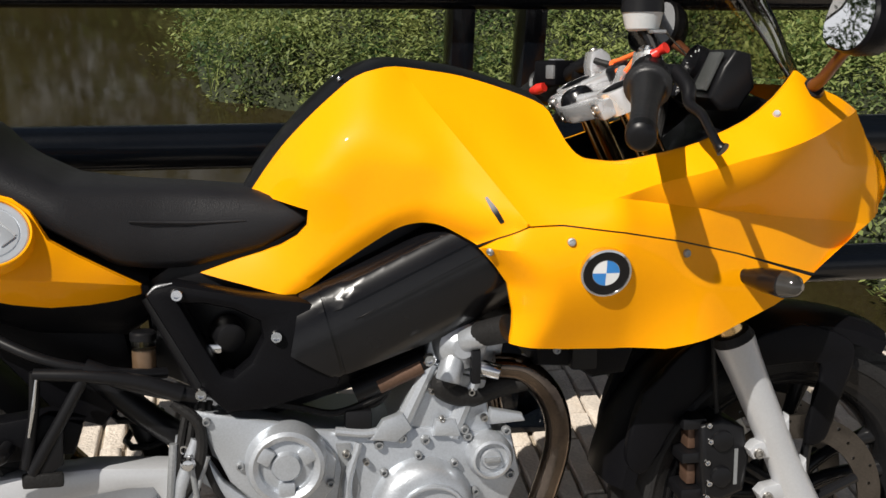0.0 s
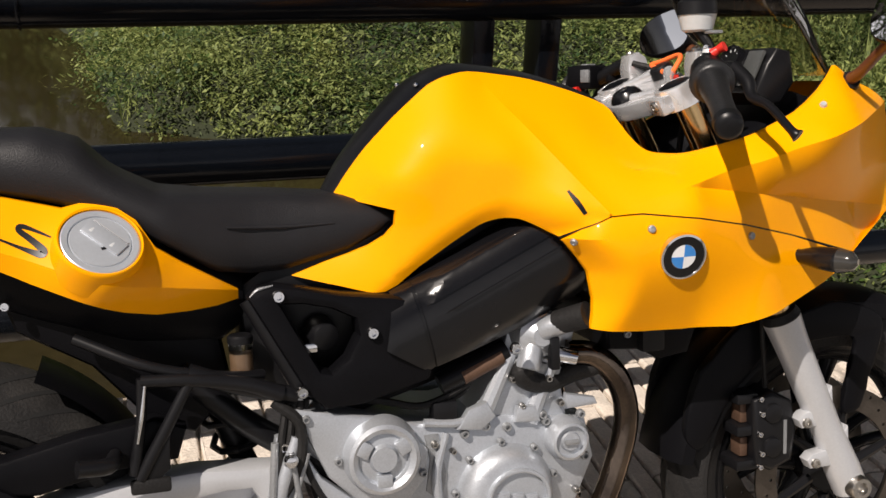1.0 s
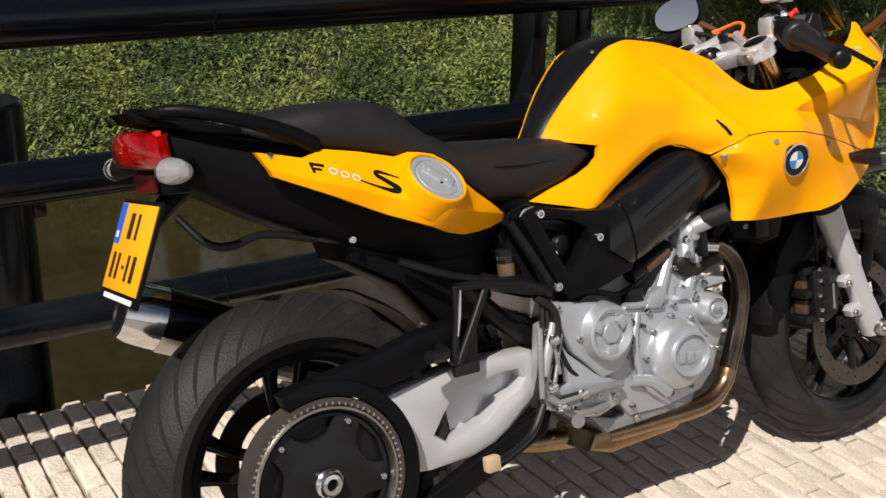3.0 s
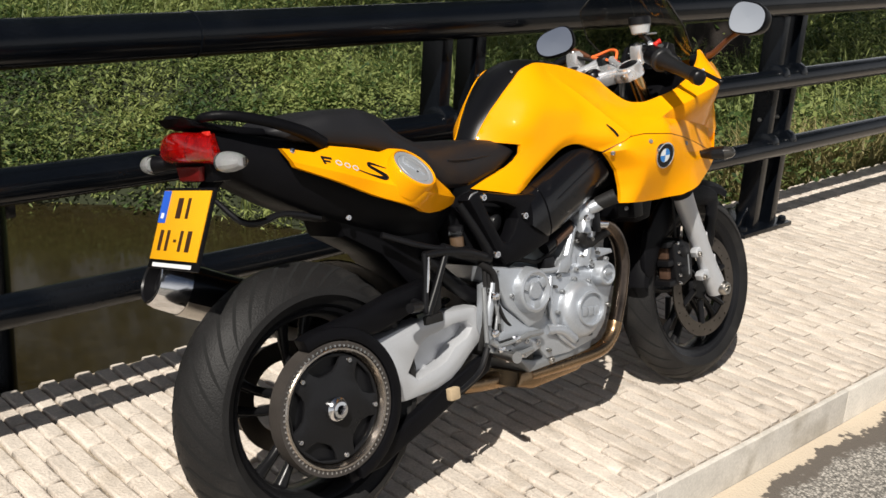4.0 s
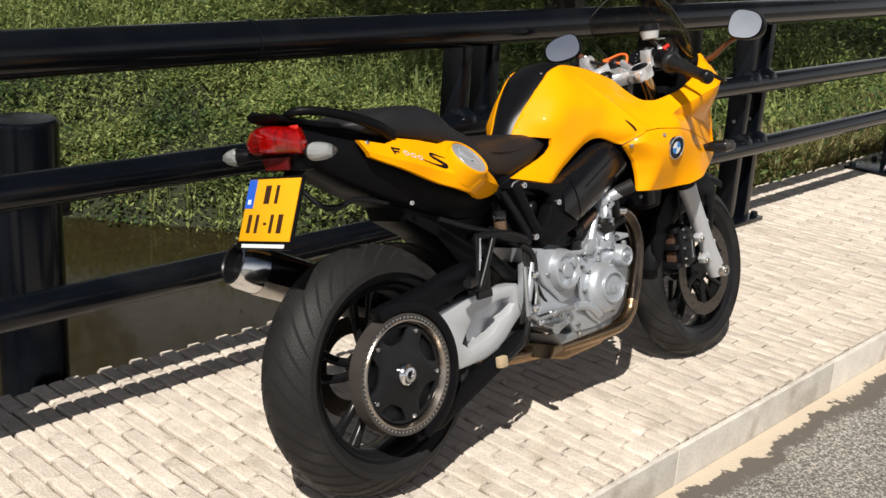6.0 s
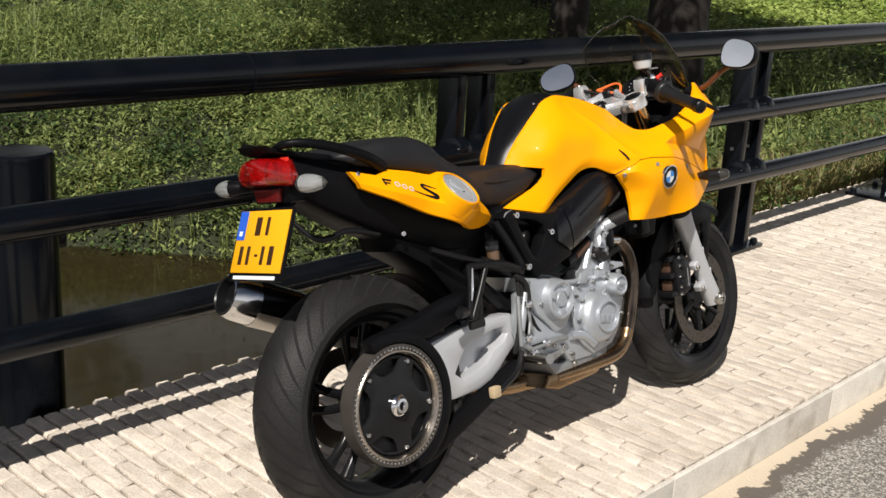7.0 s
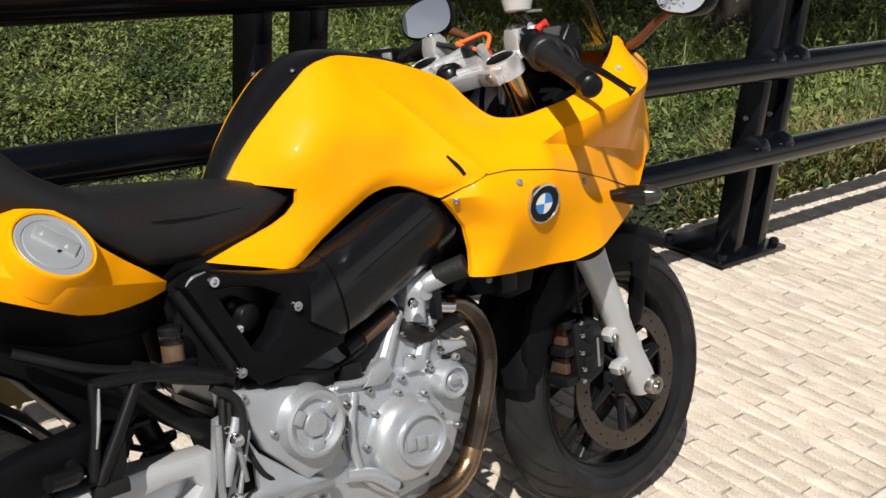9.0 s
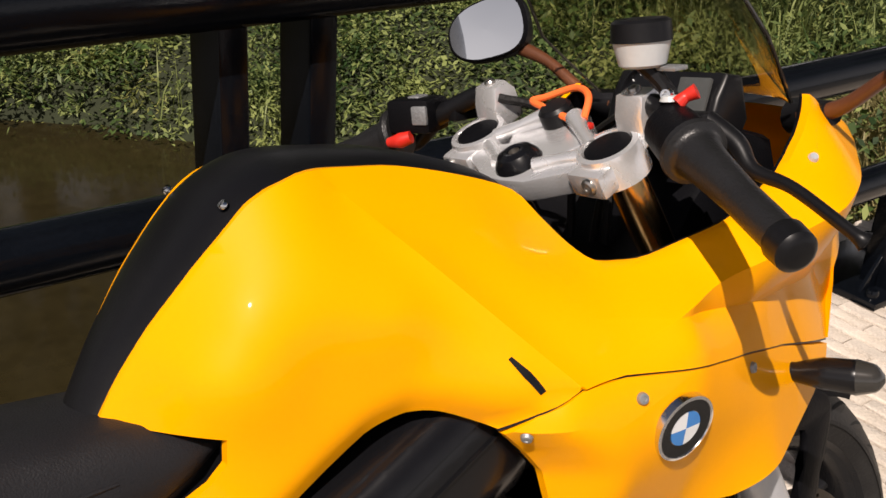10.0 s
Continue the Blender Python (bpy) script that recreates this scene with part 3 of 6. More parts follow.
fair = spline(CREASE + [
    (0.902, 1.008, 0.046), (1.0, 0.974, 0.056), (1.035, 0.935, 0.088), (1.054, 0.894, 0.138), (0.96, 0.93, 0.113), (1.0, 0.87, 0.172), (1.017, 0.791, 0.231), (1.064, 0.745, 0.237), (1.187, 0.764, 0.226),
    (1.277, 0.755, 0.202), (1.437, 0.706, 0.140), (0.96, 0.633, 0.198), (0.96, 0.70, 0.225), (1.04, 0.628, 0.188), (1.165, 0.625, 0.180), (1.246, 0.645, 0.166), (1.345, 0.677, 0.162), (1.087, 0.843, 0.224),
    (1.114, 0.89, 0.158), (1.237, 0.924, 0.170)])
nose = spline([
    (1.087, 0.843, 0.224), (1.017, 0.791, 0.231), (1.187, 0.764, 0.226), (1.277, 0.755, 0.202), (1.437, 0.706, 0.140), (1.054, 0.894, 0.138), (1.114, 0.89, 0.158), (1.237, 0.924, 0.170), (1.308, 0.96, 0.166), (1.371, 1.013, 0.157),
    (1.20, 0.878, 0.212), (1.31, 0.915, 0.202), (1.37, 0.955, 0.176), (1.405, 0.992, 0.138), (1.484, 0.956, 0.100), (1.554, 0.886, 0.060), (1.575, 0.829, 0.050), (1.571, 0.783, 0.055), (1.517, 0.753, 0.090), (1.42, 0.83, 0.158), (1.32, 0.81, 0.200)])
WEDGE = (1.084, 0.845)
ARCH = ((0.513, 0.58, 0.647, 0.70, 0.748, 0.788, 0.828, 0.867, 0.898), (0.60, 0.64, 0.690, 0.735, 0.768, 0.793, 0.804, 0.794, 0.774))
REAR = ((0.633, 0.657, 0.678, 0.72, 0.747, 0.774), (0.943, 0.948, 0.950, 0.942, 0.924, 0.898))


def step(x):
    x = min(max(x, 0), 1)
    return x * x * (3 - 2 * x)


def wedge(u, w):
    """The folded triangle under the blade of the upper fairing: how far it lies inside the plain skin."""
    d = u - WEDGE[0]
    if d <= 0:
        return 0.0
    hi, lo = WEDGE[1] + 0.275 * d, WEDGE[1] - 0.155 * d
    deep = (0.012 * step(d / 0.04) + 0.26 * min(d, 0.22)) * (1 - step((u - 1.45) / 0.12))
    if w > hi:
        return -0.5 * deep * max(0.0, 1 - (w - hi) / 0.09)
    if w < lo:
        return 0.5 * deep * max(0.0, 1 - (lo - w) / 0.10)
    return deep * (0.5 - (w - lo) / (hi - lo))


def body(u, w):
    """Tank side behind the crease, fairing ahead of it, one flush surface."""
    fold = u - 0.962 - (0.808 - w) * (0.724 if w > 0.808 else -1.97)
    k = step(fold / (0.004 if w > 0.808 else 0.05) + 0.5)
    out = 0.0
    if k < 1:
        dip = 0.55 * max(0.024 - (w - float(np.interp(u, *ARCH))), 0) if u > 0.63 else 0.0
        out += (1 - k) * (skin(u, w) - dip)
    if k > 0:
        q = step((u - 1.10) / 0.14)
        front = fair(u, w) * (1 - q) + (nose(u, w) if q > 0 else 0) * q
        if w < 0.80:
            rim = 0.172 + 1.35 * (u - float(np.interp(w, *REAR)))
            near = max(0.028 - abs(front - rim), 0) / 0.028
            front = min(front, rim) - near * near * 0.007
        out += k * (front - wedge(u, w))
    if w > 0.808:
        out += 0.0045 * max(0.0, 1 - abs(fold) / 0.024) * step((1.0 - w) / 0.08)
    return out + 0.004 + 0.0123 * u


SEAM = [(1.425, 0.712), (1.277, 0.757), (1.177, 0.783), (1.088, 0.801), (1.008, 0.810), (0.964, 0.808), (0.923, 0.790), (0.899, 0.776)]
UPPER = [(0.588, 0.842), (0.614, 0.880), (0.641, 0.915), (0.682, 0.958), (0.727, 0.998), (0.748, 1.011), (0.768, 1.018), (0.80, 1.023), (0.85, 1.017), (0.902, 1.008), (0.97, 0.987), (1.020, 0.965), (1.033, 0.940),
         (1.043, 0.912), (1.056, 0.895), (1.081, 0.890), (1.114, 0.890), (1.17, 0.903), (1.237, 0.924), (1.308, 0.960), (1.371, 1.015), (1.405, 0.992), (1.444, 0.978), (1.484, 0.956), (1.523, 0.925), (1.554, 0.886), (1.570, 0.858), (1.575, 0.829), (1.571, 0.783), (1.517, 0.753),
         *SEAM, (0.867, 0.794), (0.848, 0.802), (0.828, 0.804), (0.808, 0.801), (0.788, 0.793), (0.748, 0.768), (0.70, 0.735), (0.647, 0.701), (0.58, 0.714), (0.513, 0.731),
         (0.565, 0.749), (0.60, 0.759), (0.629, 0.770), (0.652, 0.784), (0.666, 0.800), (0.668, 0.822)]
def eased(points, steps=4):
    """An outline's soft run, drawn finer."""
    return [(q.x, q.z) for q in curve_points([(a, 0, b) for a, b in points], steps)]


UPPER = eased(UPPER[:21], 3) + UPPER[21:38] + eased(UPPER[37:48], 3)[1:] + UPPER[48:]
LOWER = [(1.418, 0.708), (1.345, 0.675), (1.246, 0.644), (1.165, 0.624), (1.091, 0.622), (1.024, 0.625), (0.945, 0.633), (0.949, 0.657), (0.950, 0.678), (0.942, 0.720), (0.924, 0.746), (0.902, 0.771)] + [(a, b - 0.0024) for a, b in SEAM[::-1][1:-1]]
creases = [(*WEDGE, math.degrees(math.atan(q))) for q in (0.275, -0.155)] + [(0.962, 0.808, math.degrees(math.atan2(0.192, -0.139)))]


def mark_sharp(ob, lines, tol=0.0006):
    """Keeps the folds of a moulded shell crisp: lines as (u, w, du, dw, from, to)."""
    me = ob.data
    for e in me.edges:
        for u, w, du, dw, lo, hi in lines:
            n = math.hypot(du, dw)
            if all(abs(((q.x - u) * dw - (q.z - w) * du) / n) < tol and lo <= q.x <= hi for q in (me.vertices[i].co for i in e.vertices)):
                e.use_edge_sharp = True


covers = {}
for side in (-1, 1):
    covers[side] = part("tank_cover", panel(UPPER, body, 0.0105, 0.010, 0, creases, side, 0.0), YELLOW, bike, "glossy yellow tank cover and upper fairing", 40)
    mark_sharp(covers[side], [(*WEDGE, 1, 0.275, 1.0, 1.6), (*WEDGE, 1, -0.155, 1.0, 1.6), (0.962, 0.808, -0.139, 0.192, 0.80, 0.97)])
    covers[side, 0] = part("lower_fairing", panel(LOWER, body, 0.0105, 0.010, 0, (), side, 0.0), YELLOW, bike, "glossy yellow lower fairing", 28)
    part("inner_liner", panel(UPPER, lambda u, w: max(body(u, w) - 0.012, 0.02), 0.02, 0.002, 0, (), side, 0.0), BLACK_PLASTIC, covers[side])
    part("air_slot", flat_strip([(0.909, 0.845), (0.918, 0.829), (0.928, 0.811)], body, (0.004, 0.008, 0.006), 0.0012, side), FRAME_BLACK, covers[side])
    part("seam", flat_strip([(a, b - 0.0012) for a, b in SEAM[::-1]], body, 0.003, -0.002, side), FRAME_BLACK, covers[side, 0])
    for u, w in ((0.914, 0.770), (1.017, 0.787), (1.187, 0.764)):
        part("fairing_screw", moved(lathe([(0.0, 0.003), (0.0024, 0.003), (0.003, 0.004), (0.0052, 0.0035), (0.0062, 0.0)], (0, 0, 0), "z", 16), on_skin(u, w, body, side, 0.0005)), ALLOY_DARK, covers[side, 0])
    part("fairing_screw", moved(lathe([(0.0, 0.003), (0.0045, 0.0035), (0.006, 0.0)], (0, 0, 0), "z", 14), on_skin(1.325, 0.955, body, side, 0.0005)), SILVER, covers[side])
    # roundel: chrome ring, black band, blue and white quarters
    m = on_skin(1.064, 0.745, body, side, 0.001)
    badge = part("roundel", moved(lathe([(0.0, 0.002), (0.0315, 0.002), (0.0325, 0.0045), (0.0355, 0.0035), (0.0365, -0.004)], (0, 0, 0), "z", 48), m), CHROME, covers[side, 0], "chrome-edged round badge with blue and white quarters")
    # band and quarters lie flat on it
    part("badge_band", moved(lathe([(0.0195, 0.0026), (0.0318, 0.0032)], (0, 0, 0), "z", 48), m), BLACK_GLOSS, covers[side, 0])
    for k in range(4):
        part("badge_quarter", moved(lathe([(0.0, 0.0034), (0.0188, 0.0028)], (0, 0, 0), "z", 10, arc=math.pi / 2, start=k * math.pi / 2), m), BLUE if k % 2 == 0 else WHITE, covers[side, 0])

# head lamp closes the nose
EDGE_LINE = [(1.40, 0.99), (1.444, 0.977), (1.484, 0.955), (1.523, 0.924), (1.553, 0.886), (1.574, 0.829), (1.570, 0.783), (1.517, 0.754), (1.425, 0.714)]
rows = []
for u, w in EDGE_LINE:
    hw = nose(u - 0.002, w) + 0.018
    rows.append([(u - 0.004 + 0.045 * (1 - a * a), hw * a, w) for a in np.linspace(-1, 1, 13)])
part("nose_cone", rings_to_mesh(rows, closed=False), YELLOW, bike, "yellow nose round the head lamp", 60)
part("head_lamp", lathe([(0.0, 0.012), (0.03, 0.010), (0.050, 0.004), (0.055, 0.0)], (1.600, 0, 0.835), "x", 32), CLEAR_LENS, bike)
part("cockpit_liner", prism([(1.19, 0.80), (1.27, 0.905), (1.36, 0.975), (1.42, 0.955), (1.44, 0.86), (1.42, 0.78), (1.36, 0.73), (1.0, 0.66), (0.95, 0.72), (1.13, 0.77)], -0.095, 0.095, 0.02), BLACK_PLASTIC, bike)

# black strip over the tank; the far half of the covers stands further out
FAR_SIDE = 0.019
for o in (covers[1], covers[1, 0]):
    o.location.y = FAR_SIDE
TOP = [(0.582, 0.834), (0.610, 0.880), (0.638, 0.915), (0.679, 0.960), (0.724, 1.000), (0.766, 1.021), (0.80, 1.026), (0.85, 1.020), (0.902, 1.011), (0.97, 0.990), (1.018, 0.968), (1.030, 0.945), (1.034, 0.915)]
line = curve_points([(a, 0, b) for a, b in TOP], 5)
rows = []
for i, q in enumerate(line):
    d = (line[min(i + 1, len(line) - 1)] - line[max(i - 1, 0)]).normalized()
    up = Vector((-d.z, 0, d.x))
    hw = max(body(q.x + 0.003, q.z - 0.003), 0.03) - 0.004
    rows.append([q + Vector((0, hw * a + FAR_SIDE * (a + 1) / 2, 0)) + up * (0.016 * (1 - abs(a) ** 2.6) - 0.005) for a in np.linspace(-1, 1, 21)])
strip = part("tank_strip", rings_to_mesh(rows, closed=False), BLACK_STRIP, bike, "satin black strip over the tank", 60)
for v in (-0.050, 0.072):
    part("tank_screw", bolt((0.722, v, 1.0045), (-0.62, 0, 0.78), 0.0050, 0.004), CHROME, strip)

# seat
SEAT_ROWS = [  # u, bottom, top, half width below, half width above
    (-0.048, 0.925, 0.938, 0.075, 0.05), (-0.01, 0.905, 0.953, 0.105, 0.072), (0.08, 0.886, 0.963, 0.122, 0.092), (0.17, 0.868, 0.962, 0.130, 0.094), (0.225, 0.852, 0.944, 0.132, 0.092),
    (0.252, 0.842, 0.914, 0.134, 0.090), (0.275, 0.832, 0.896, 0.136, 0.090), (0.33, 0.797, 0.868, 0.138, 0.095), (0.40, 0.750, 0.860, 0.116, 0.088), (0.45, 0.741, 0.857, 0.100, 0.076), (0.50, 0.741, 0.854, 0.092, 0.068), (0.60, 0.764, 0.845, 0.088, 0.062), (0.65, 0.788, 0.832, 0.085, 0.062), (0.674, 0.804, 0.818, 0.080, 0.06)]
cols = list(zip(*SEAT_ROWS))
rows = []
for u in np.linspace(-0.048, 0.674, 60):
    b, t, hb, ht = [float(np.interp(u, cols[0], c)) for c in cols[1:]]
    m = b + (t - b) * 0.55
    half = [(hb * 0.9, b), (hb * 0.985, b + (t - b) * 0.10), (hb, m - (t - b) * 0.12), (hb * 0.97, m + (t - b) * 0.08), ((hb * 0.6 + ht * 0.4), t - (t - b) * 0.16), (ht, t - (t - b) * 0.04), (ht * 0.5, t), (0, t + 0.001)]
    rows.append([(u, -a, w) for a, w in half] + [(u, a, w) for a, w in half[-2::-1]])
seat = part("seat", rings_to_mesh(rows), SEAT, bike, "black two-level textured vinyl seat", 70)
for s in (-1, 1):
    part("seat_welt", tube([(0.42, s * 0.108, 0.812), (0.50, s * 0.0915, 0.806), (0.58, s * 0.0865, 0.806)], (0.002, 0.0035, 0.002), 6, 8), SEAT, seat)

# tail panels
tail = spline([(0.433, 0.714, 0.104), (0.362, 0.705, 0.146), (0.273, 0.715, 0.196), (0.252, 0.752, 0.213), (0.215, 0.770, 0.202), (0.292, 0.752, 0.194), (0.155, 0.789, 0.174), (0.063, 0.831, 0.158), (-0.024, 0.867, 0.131), (-0.053, 0.894, 0.121), (0.064, 0.886, 0.123), (0.129, 0.874, 0.128), (0.204, 0.854, 0.134),
               (0.25, 0.85, 0.138), (0.246, 0.80, 0.190), (0.319, 0.794, 0.156), (0.348, 0.732, 0.156), (0.353, 0.77, 0.142), (0.32, 0.74, 0.172), (0.40, 0.735, 0.124)])
TAIL = [(-0.053, 0.894), (-0.019, 0.887), (0.028, 0.875), (0.064, 0.886), (0.129, 0.874), (0.200, 0.856), (0.225, 0.862), (0.262, 0.860), (0.296, 0.835), (0.319, 0.797), (0.353, 0.772), (0.395, 0.745), (0.431, 0.721), (0.431, 0.707), (0.40, 0.701), (0.362, 0.699), (0.315, 0.702), (0.273, 0.713), (0.22, 0.735), (0.156, 0.762), (0.062, 0.808), (-0.032, 0.852)]


def tail_h(u, w):
    """The tail's side, turned under along its lower edge."""
    fold = 0.862 - 0.3604 * (u + 0.033) if u < 0.25 else 0.760 - 0.2167 * (u - 0.25)
    return tail(u, w) - 0.72 * max(fold - w, 0) + 0.002


TAIL_FOLDS = [(-0.033, 0.862, math.degrees(math.atan(-0.3604))), (0.25, 0.760, math.degrees(math.atan(-0.2167)))]
tails = {}
for side in (-1, 1):
    tails[side] = part("tail_panel", panel(TAIL, tail_h, 0.0105, 0.014, 0, TAIL_FOLDS, side, 0.0), YELLOW, bike, "glossy yellow tail side panel", 24)
    mark_sharp(tails[side], [(-0.033, 0.862, 1, -0.3604, -0.06, 0.251), (0.25, 0.760, 1, -0.2167, 0.249, 0.45)])
    part("panel_screw", moved(lathe([(0.0, 0.002), (0.004, 0.003), (0.0065, 0.0)], (0, 0, 0), "z", 14), on_skin(-0.028, 0.886, tail_h, side, 0.0005)), CHROME, tails[side])
    # marking: plain strokes
    part("marking", joined(flat_strip([(0.036, 0.850), (0.034, 0.866)], tail_h, 0.005, 0.001, side), flat_strip([(0.032, 0.866), (0.056, 0.859)], tail_h, 0.005, 0.001, side), flat_strip([(0.034, 0.858), (0.050, 0.853)], tail_h, 0.004, 0.001, side)), FRAME_BLACK, tails[side])
    for k in range(3):
        u0, w0 = 0.062 + 0.019 * k, 0.850 - 0.008 * k
        ring = [(u0 + 0.0068 + 0.0066 * math.cos(a), w0 - 0.0015 + 0.0048 * math.sin(a) - 0.0014 * math.cos(a)) for a in np.linspace(0, 2 * math.pi, 9)]
        part("marking", flat_strip(ring, tail_h, 0.0026, 0.001, side), PRINT_GREY, tails[side])
    part("marking", flat_strip([(0.110, 0.829), (0.145, 0.812), (0.170, 0.802), (0.176, 0.806), (0.160, 0.821), (0.146, 0.833), (0.152, 0.837), (0.186, 0.822)], tail_h, (0.002, 0.004, 0.009, 0.010, 0.008, 0.007, 0.006, 0.002), 0.001, side), FRAME_BLACK, tails[side])

cn = Vector((0.211, -0.698, 0.685)).normalized()
cy = (Vector((0, 0, 1)) - cn * cn.z).normalized()
m = Matrix((cy.cross(cn), cy, cn)).transposed().to_4x4()
m.translation = Vector((0.2490, -0.1831, 0.8149))
part("cap_collar", moved(lathe([(0.062, -0.045), (0.0600, -0.020), (0.0585, -0.004), (0.0570, 0.0008), (0.0553, 0.0018), (0.0530, 0.0008), (0.0530, -0.008)], (0, 0, 0), "z", 64), m), YELLOW, tails[-1], "", 50)
cap = part("fuel_cap", moved(lathe([(0.0, -0.0012), (0.0395, -0.0012), (0.0405, -0.0030), (0.0416, -0.0030), (0.0424, -0.0010), (0.0500, -0.0004), (0.0522, -0.0016), (0.0530, -0.006)], (0, 0, 0), "z", 64), m), CAP_GREY, bike, "round silver-grey fuel filler cap with a folding handle")
cm = m @ pose(0, 0, 0, 0, 0, -52)
part("cap_flap", moved(box(-0.030, 0.030, -0.004, 0.020, -0.003, 0.0018, 0.0014), cm), CAP_GREY, cap)
part("key_slot", moved(box(-0.004, 0.006, -0.0135, -0.0095, -0.002, -0.0002, 0.0004), m @ pose(0, 0, 0, 0, 0, 10)), FRAME_BLACK, cap)
# two pale tilted blocks, the sky's glints on the cap put in as colour
for x, y in ((-0.004, 0.017), (0.016, -0.011)):
    part("cap_glint", moved(box(-0.0062, 0.0062, -0.0055, 0.0055, -0.003, 0.0014, 0.0012), m @ Matrix.Translation((x, y, 0)) @ pose(0, 0, 0, 9, 4, 25)), CUP_WHITE, cap)
part("cap_edge", moved(box(-0.028, 0.028, 0.0215, 0.0232, -0.002, 0.0010, 0.0004), cm), SILVER, cap)


# ---- wheels ----
def build_wheel(name, u, w, r, width, rim_r, label, grooves):
    wheel = tagged(new(name), label)
    wheel.parent = bike
    wheel.location = (u, 0, w)
    half = width / 2
    crown = lambda a: r - half * 0.60 * a * a - 0.012 * a ** 4
    prof = [(rim_r + 0.002, -half * 0.78), (rim_r + 0.012, -half * 0.86), (rim_r + (r - rim_r) * 0.42, -half * 0.985), (crown(-0.985) - 0.004, -half)]
    for a in np.linspace(-0.97, 0.97, 17):
        prof.append((crown(a), half * a))
    prof += [(p[0], -p[1]) for p in prof[3::-1]]
    part("tyre", lathe(prof, (0, 0, 0), sides=120), RUBBER, wheel, "black tyre with worn curved grooves", 50)
    # grooves as near-black strips on the tread, their shade given by colour
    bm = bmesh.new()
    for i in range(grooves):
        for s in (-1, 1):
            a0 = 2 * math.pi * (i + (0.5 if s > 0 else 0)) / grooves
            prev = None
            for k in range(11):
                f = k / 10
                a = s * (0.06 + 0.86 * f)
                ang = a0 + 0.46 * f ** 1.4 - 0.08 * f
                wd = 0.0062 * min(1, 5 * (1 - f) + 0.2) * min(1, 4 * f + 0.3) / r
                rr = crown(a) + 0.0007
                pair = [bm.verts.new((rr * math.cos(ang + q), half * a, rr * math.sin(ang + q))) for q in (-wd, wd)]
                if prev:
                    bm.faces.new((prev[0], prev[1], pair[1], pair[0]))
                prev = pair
    part("tread_groove_shade", bm, GROOVE_SHADE, wheel)
    rp = [(rim_r + 0.004, -half * 0.80), (rim_r + 0.007, -half * 0.74), (rim_r - 0.010, -half * 0.70), (rim_r - 0.022, -half * 0.55), (rim_r - 0.030, -0.01), (rim_r - 0.030, 0.01), (rim_r - 0.022, half * 0.55), (rim_r - 0.010, half * 0.70), (rim_r + 0.007, half * 0.74), (rim_r + 0.004, half * 0.80),
          (rim_r - 0.004, half * 0.72), (rim_r - 0.016, 0.0), (rim_r - 0.004, -half * 0.72)]
    part("rim", lathe(rp, (0, 0, 0), sides=96, closed_profile=True), WHEEL_BLACK, wheel, "gloss black cast rim", 40)
    part("hub", lathe([(0.0, -0.055), (0.040, -0.055), (0.045, -0.045), (0.045, 0.045), (0.04, 0.055), (0.0, 0.055)], (0, 0, 0), sides=32), WHEEL_BLACK, wheel)
    for i in range(5):
        for s in (-1, 1):
            a = 2 * math.pi * i / 5 + 0.3
            p0 = Vector((0.035 * math.cos(a + 0.3 * s), 0, 0.035 * math.sin(a + 0.3 * s)))
            p2 = Vector(((rim_r - 0.02) * math.cos(a + 0.17 * s), 0, (rim_r - 0.02) * math.sin(a + 0.17 * s)))
            bow = Vector((-math.sin(a), 0, math.cos(a))) * 0.010
            part("spoke", tube([p0, (p0 + p2) / 2 + bow, p2], (0.019, 0.0125, 0.0110, 0.0125, 0.018), 6, 12), WHEEL_BLACK, wheel)
    return wheel


GROOVE_SHADE = material("groove", (0.0025, 0.0025, 0.0025), 0.9, 0, 0.1, 10, 100)
R_AX, F_AX = (0.0, 0.318), (1.463, 0.298)
rear = build_wheel("rear_wheel", *R_AX, 0.316, 0.184, 0.222, "wide rear wheel with belt pulley", 34)
front = build_wheel("front_wheel", *F_AX, 0.299, 0.122, 0.221, "front wheel with twin brake discs", 26)
for s in (-1, 1):
    ring = [(math.cos(a), math.sin(a)) for a in np.linspace(0, 2 * math.pi, 60, endpoint=False)]
    holes = []
    for k in range(30):
        a, rr = 2 * math.pi * k / 30, (0.127, 0.137, 0.147)[k % 3]
        holes.append([(rr * math.cos(a) + 0.0032 * math.cos(t), rr * math.sin(a) + 0.0032 * math.sin(t)) for t in np.linspace(0, 2 * math.pi, 6, endpoint=False)])
    inner = [(0.116 * a, 0.116 * b) for a, b in ring]
    part("brake_disc", plate_with_holes([(0.157 * a, 0.157 * b) for a, b in ring], [inner] + holes, s * 0.066 - 0.0025, s * 0.066 + 0.0025, 0), DISC, front, "drilled steel brake disc with brown patina")
    for k in range(6):
        a = k * math.pi / 3 + 0.2
        part("disc_carrier", tube([(0.045 * math.cos(a), s * 0.060, 0.045 * math.sin(a)), (0.118 * math.cos(a + 0.15), s * 0.066, 0.118 * math.sin(a + 0.15))], (0.010, 0.008), 1, 8), FRAME_BLACK, front)
rd = plate_with_holes([(0.130 * a, 0.130 * b) for a, b in ring], [[(0.085 * a, 0.085 * b) for a, b in ring]], 0.070, 0.075, 0)
part("brake_disc", rd, DISC, rear)

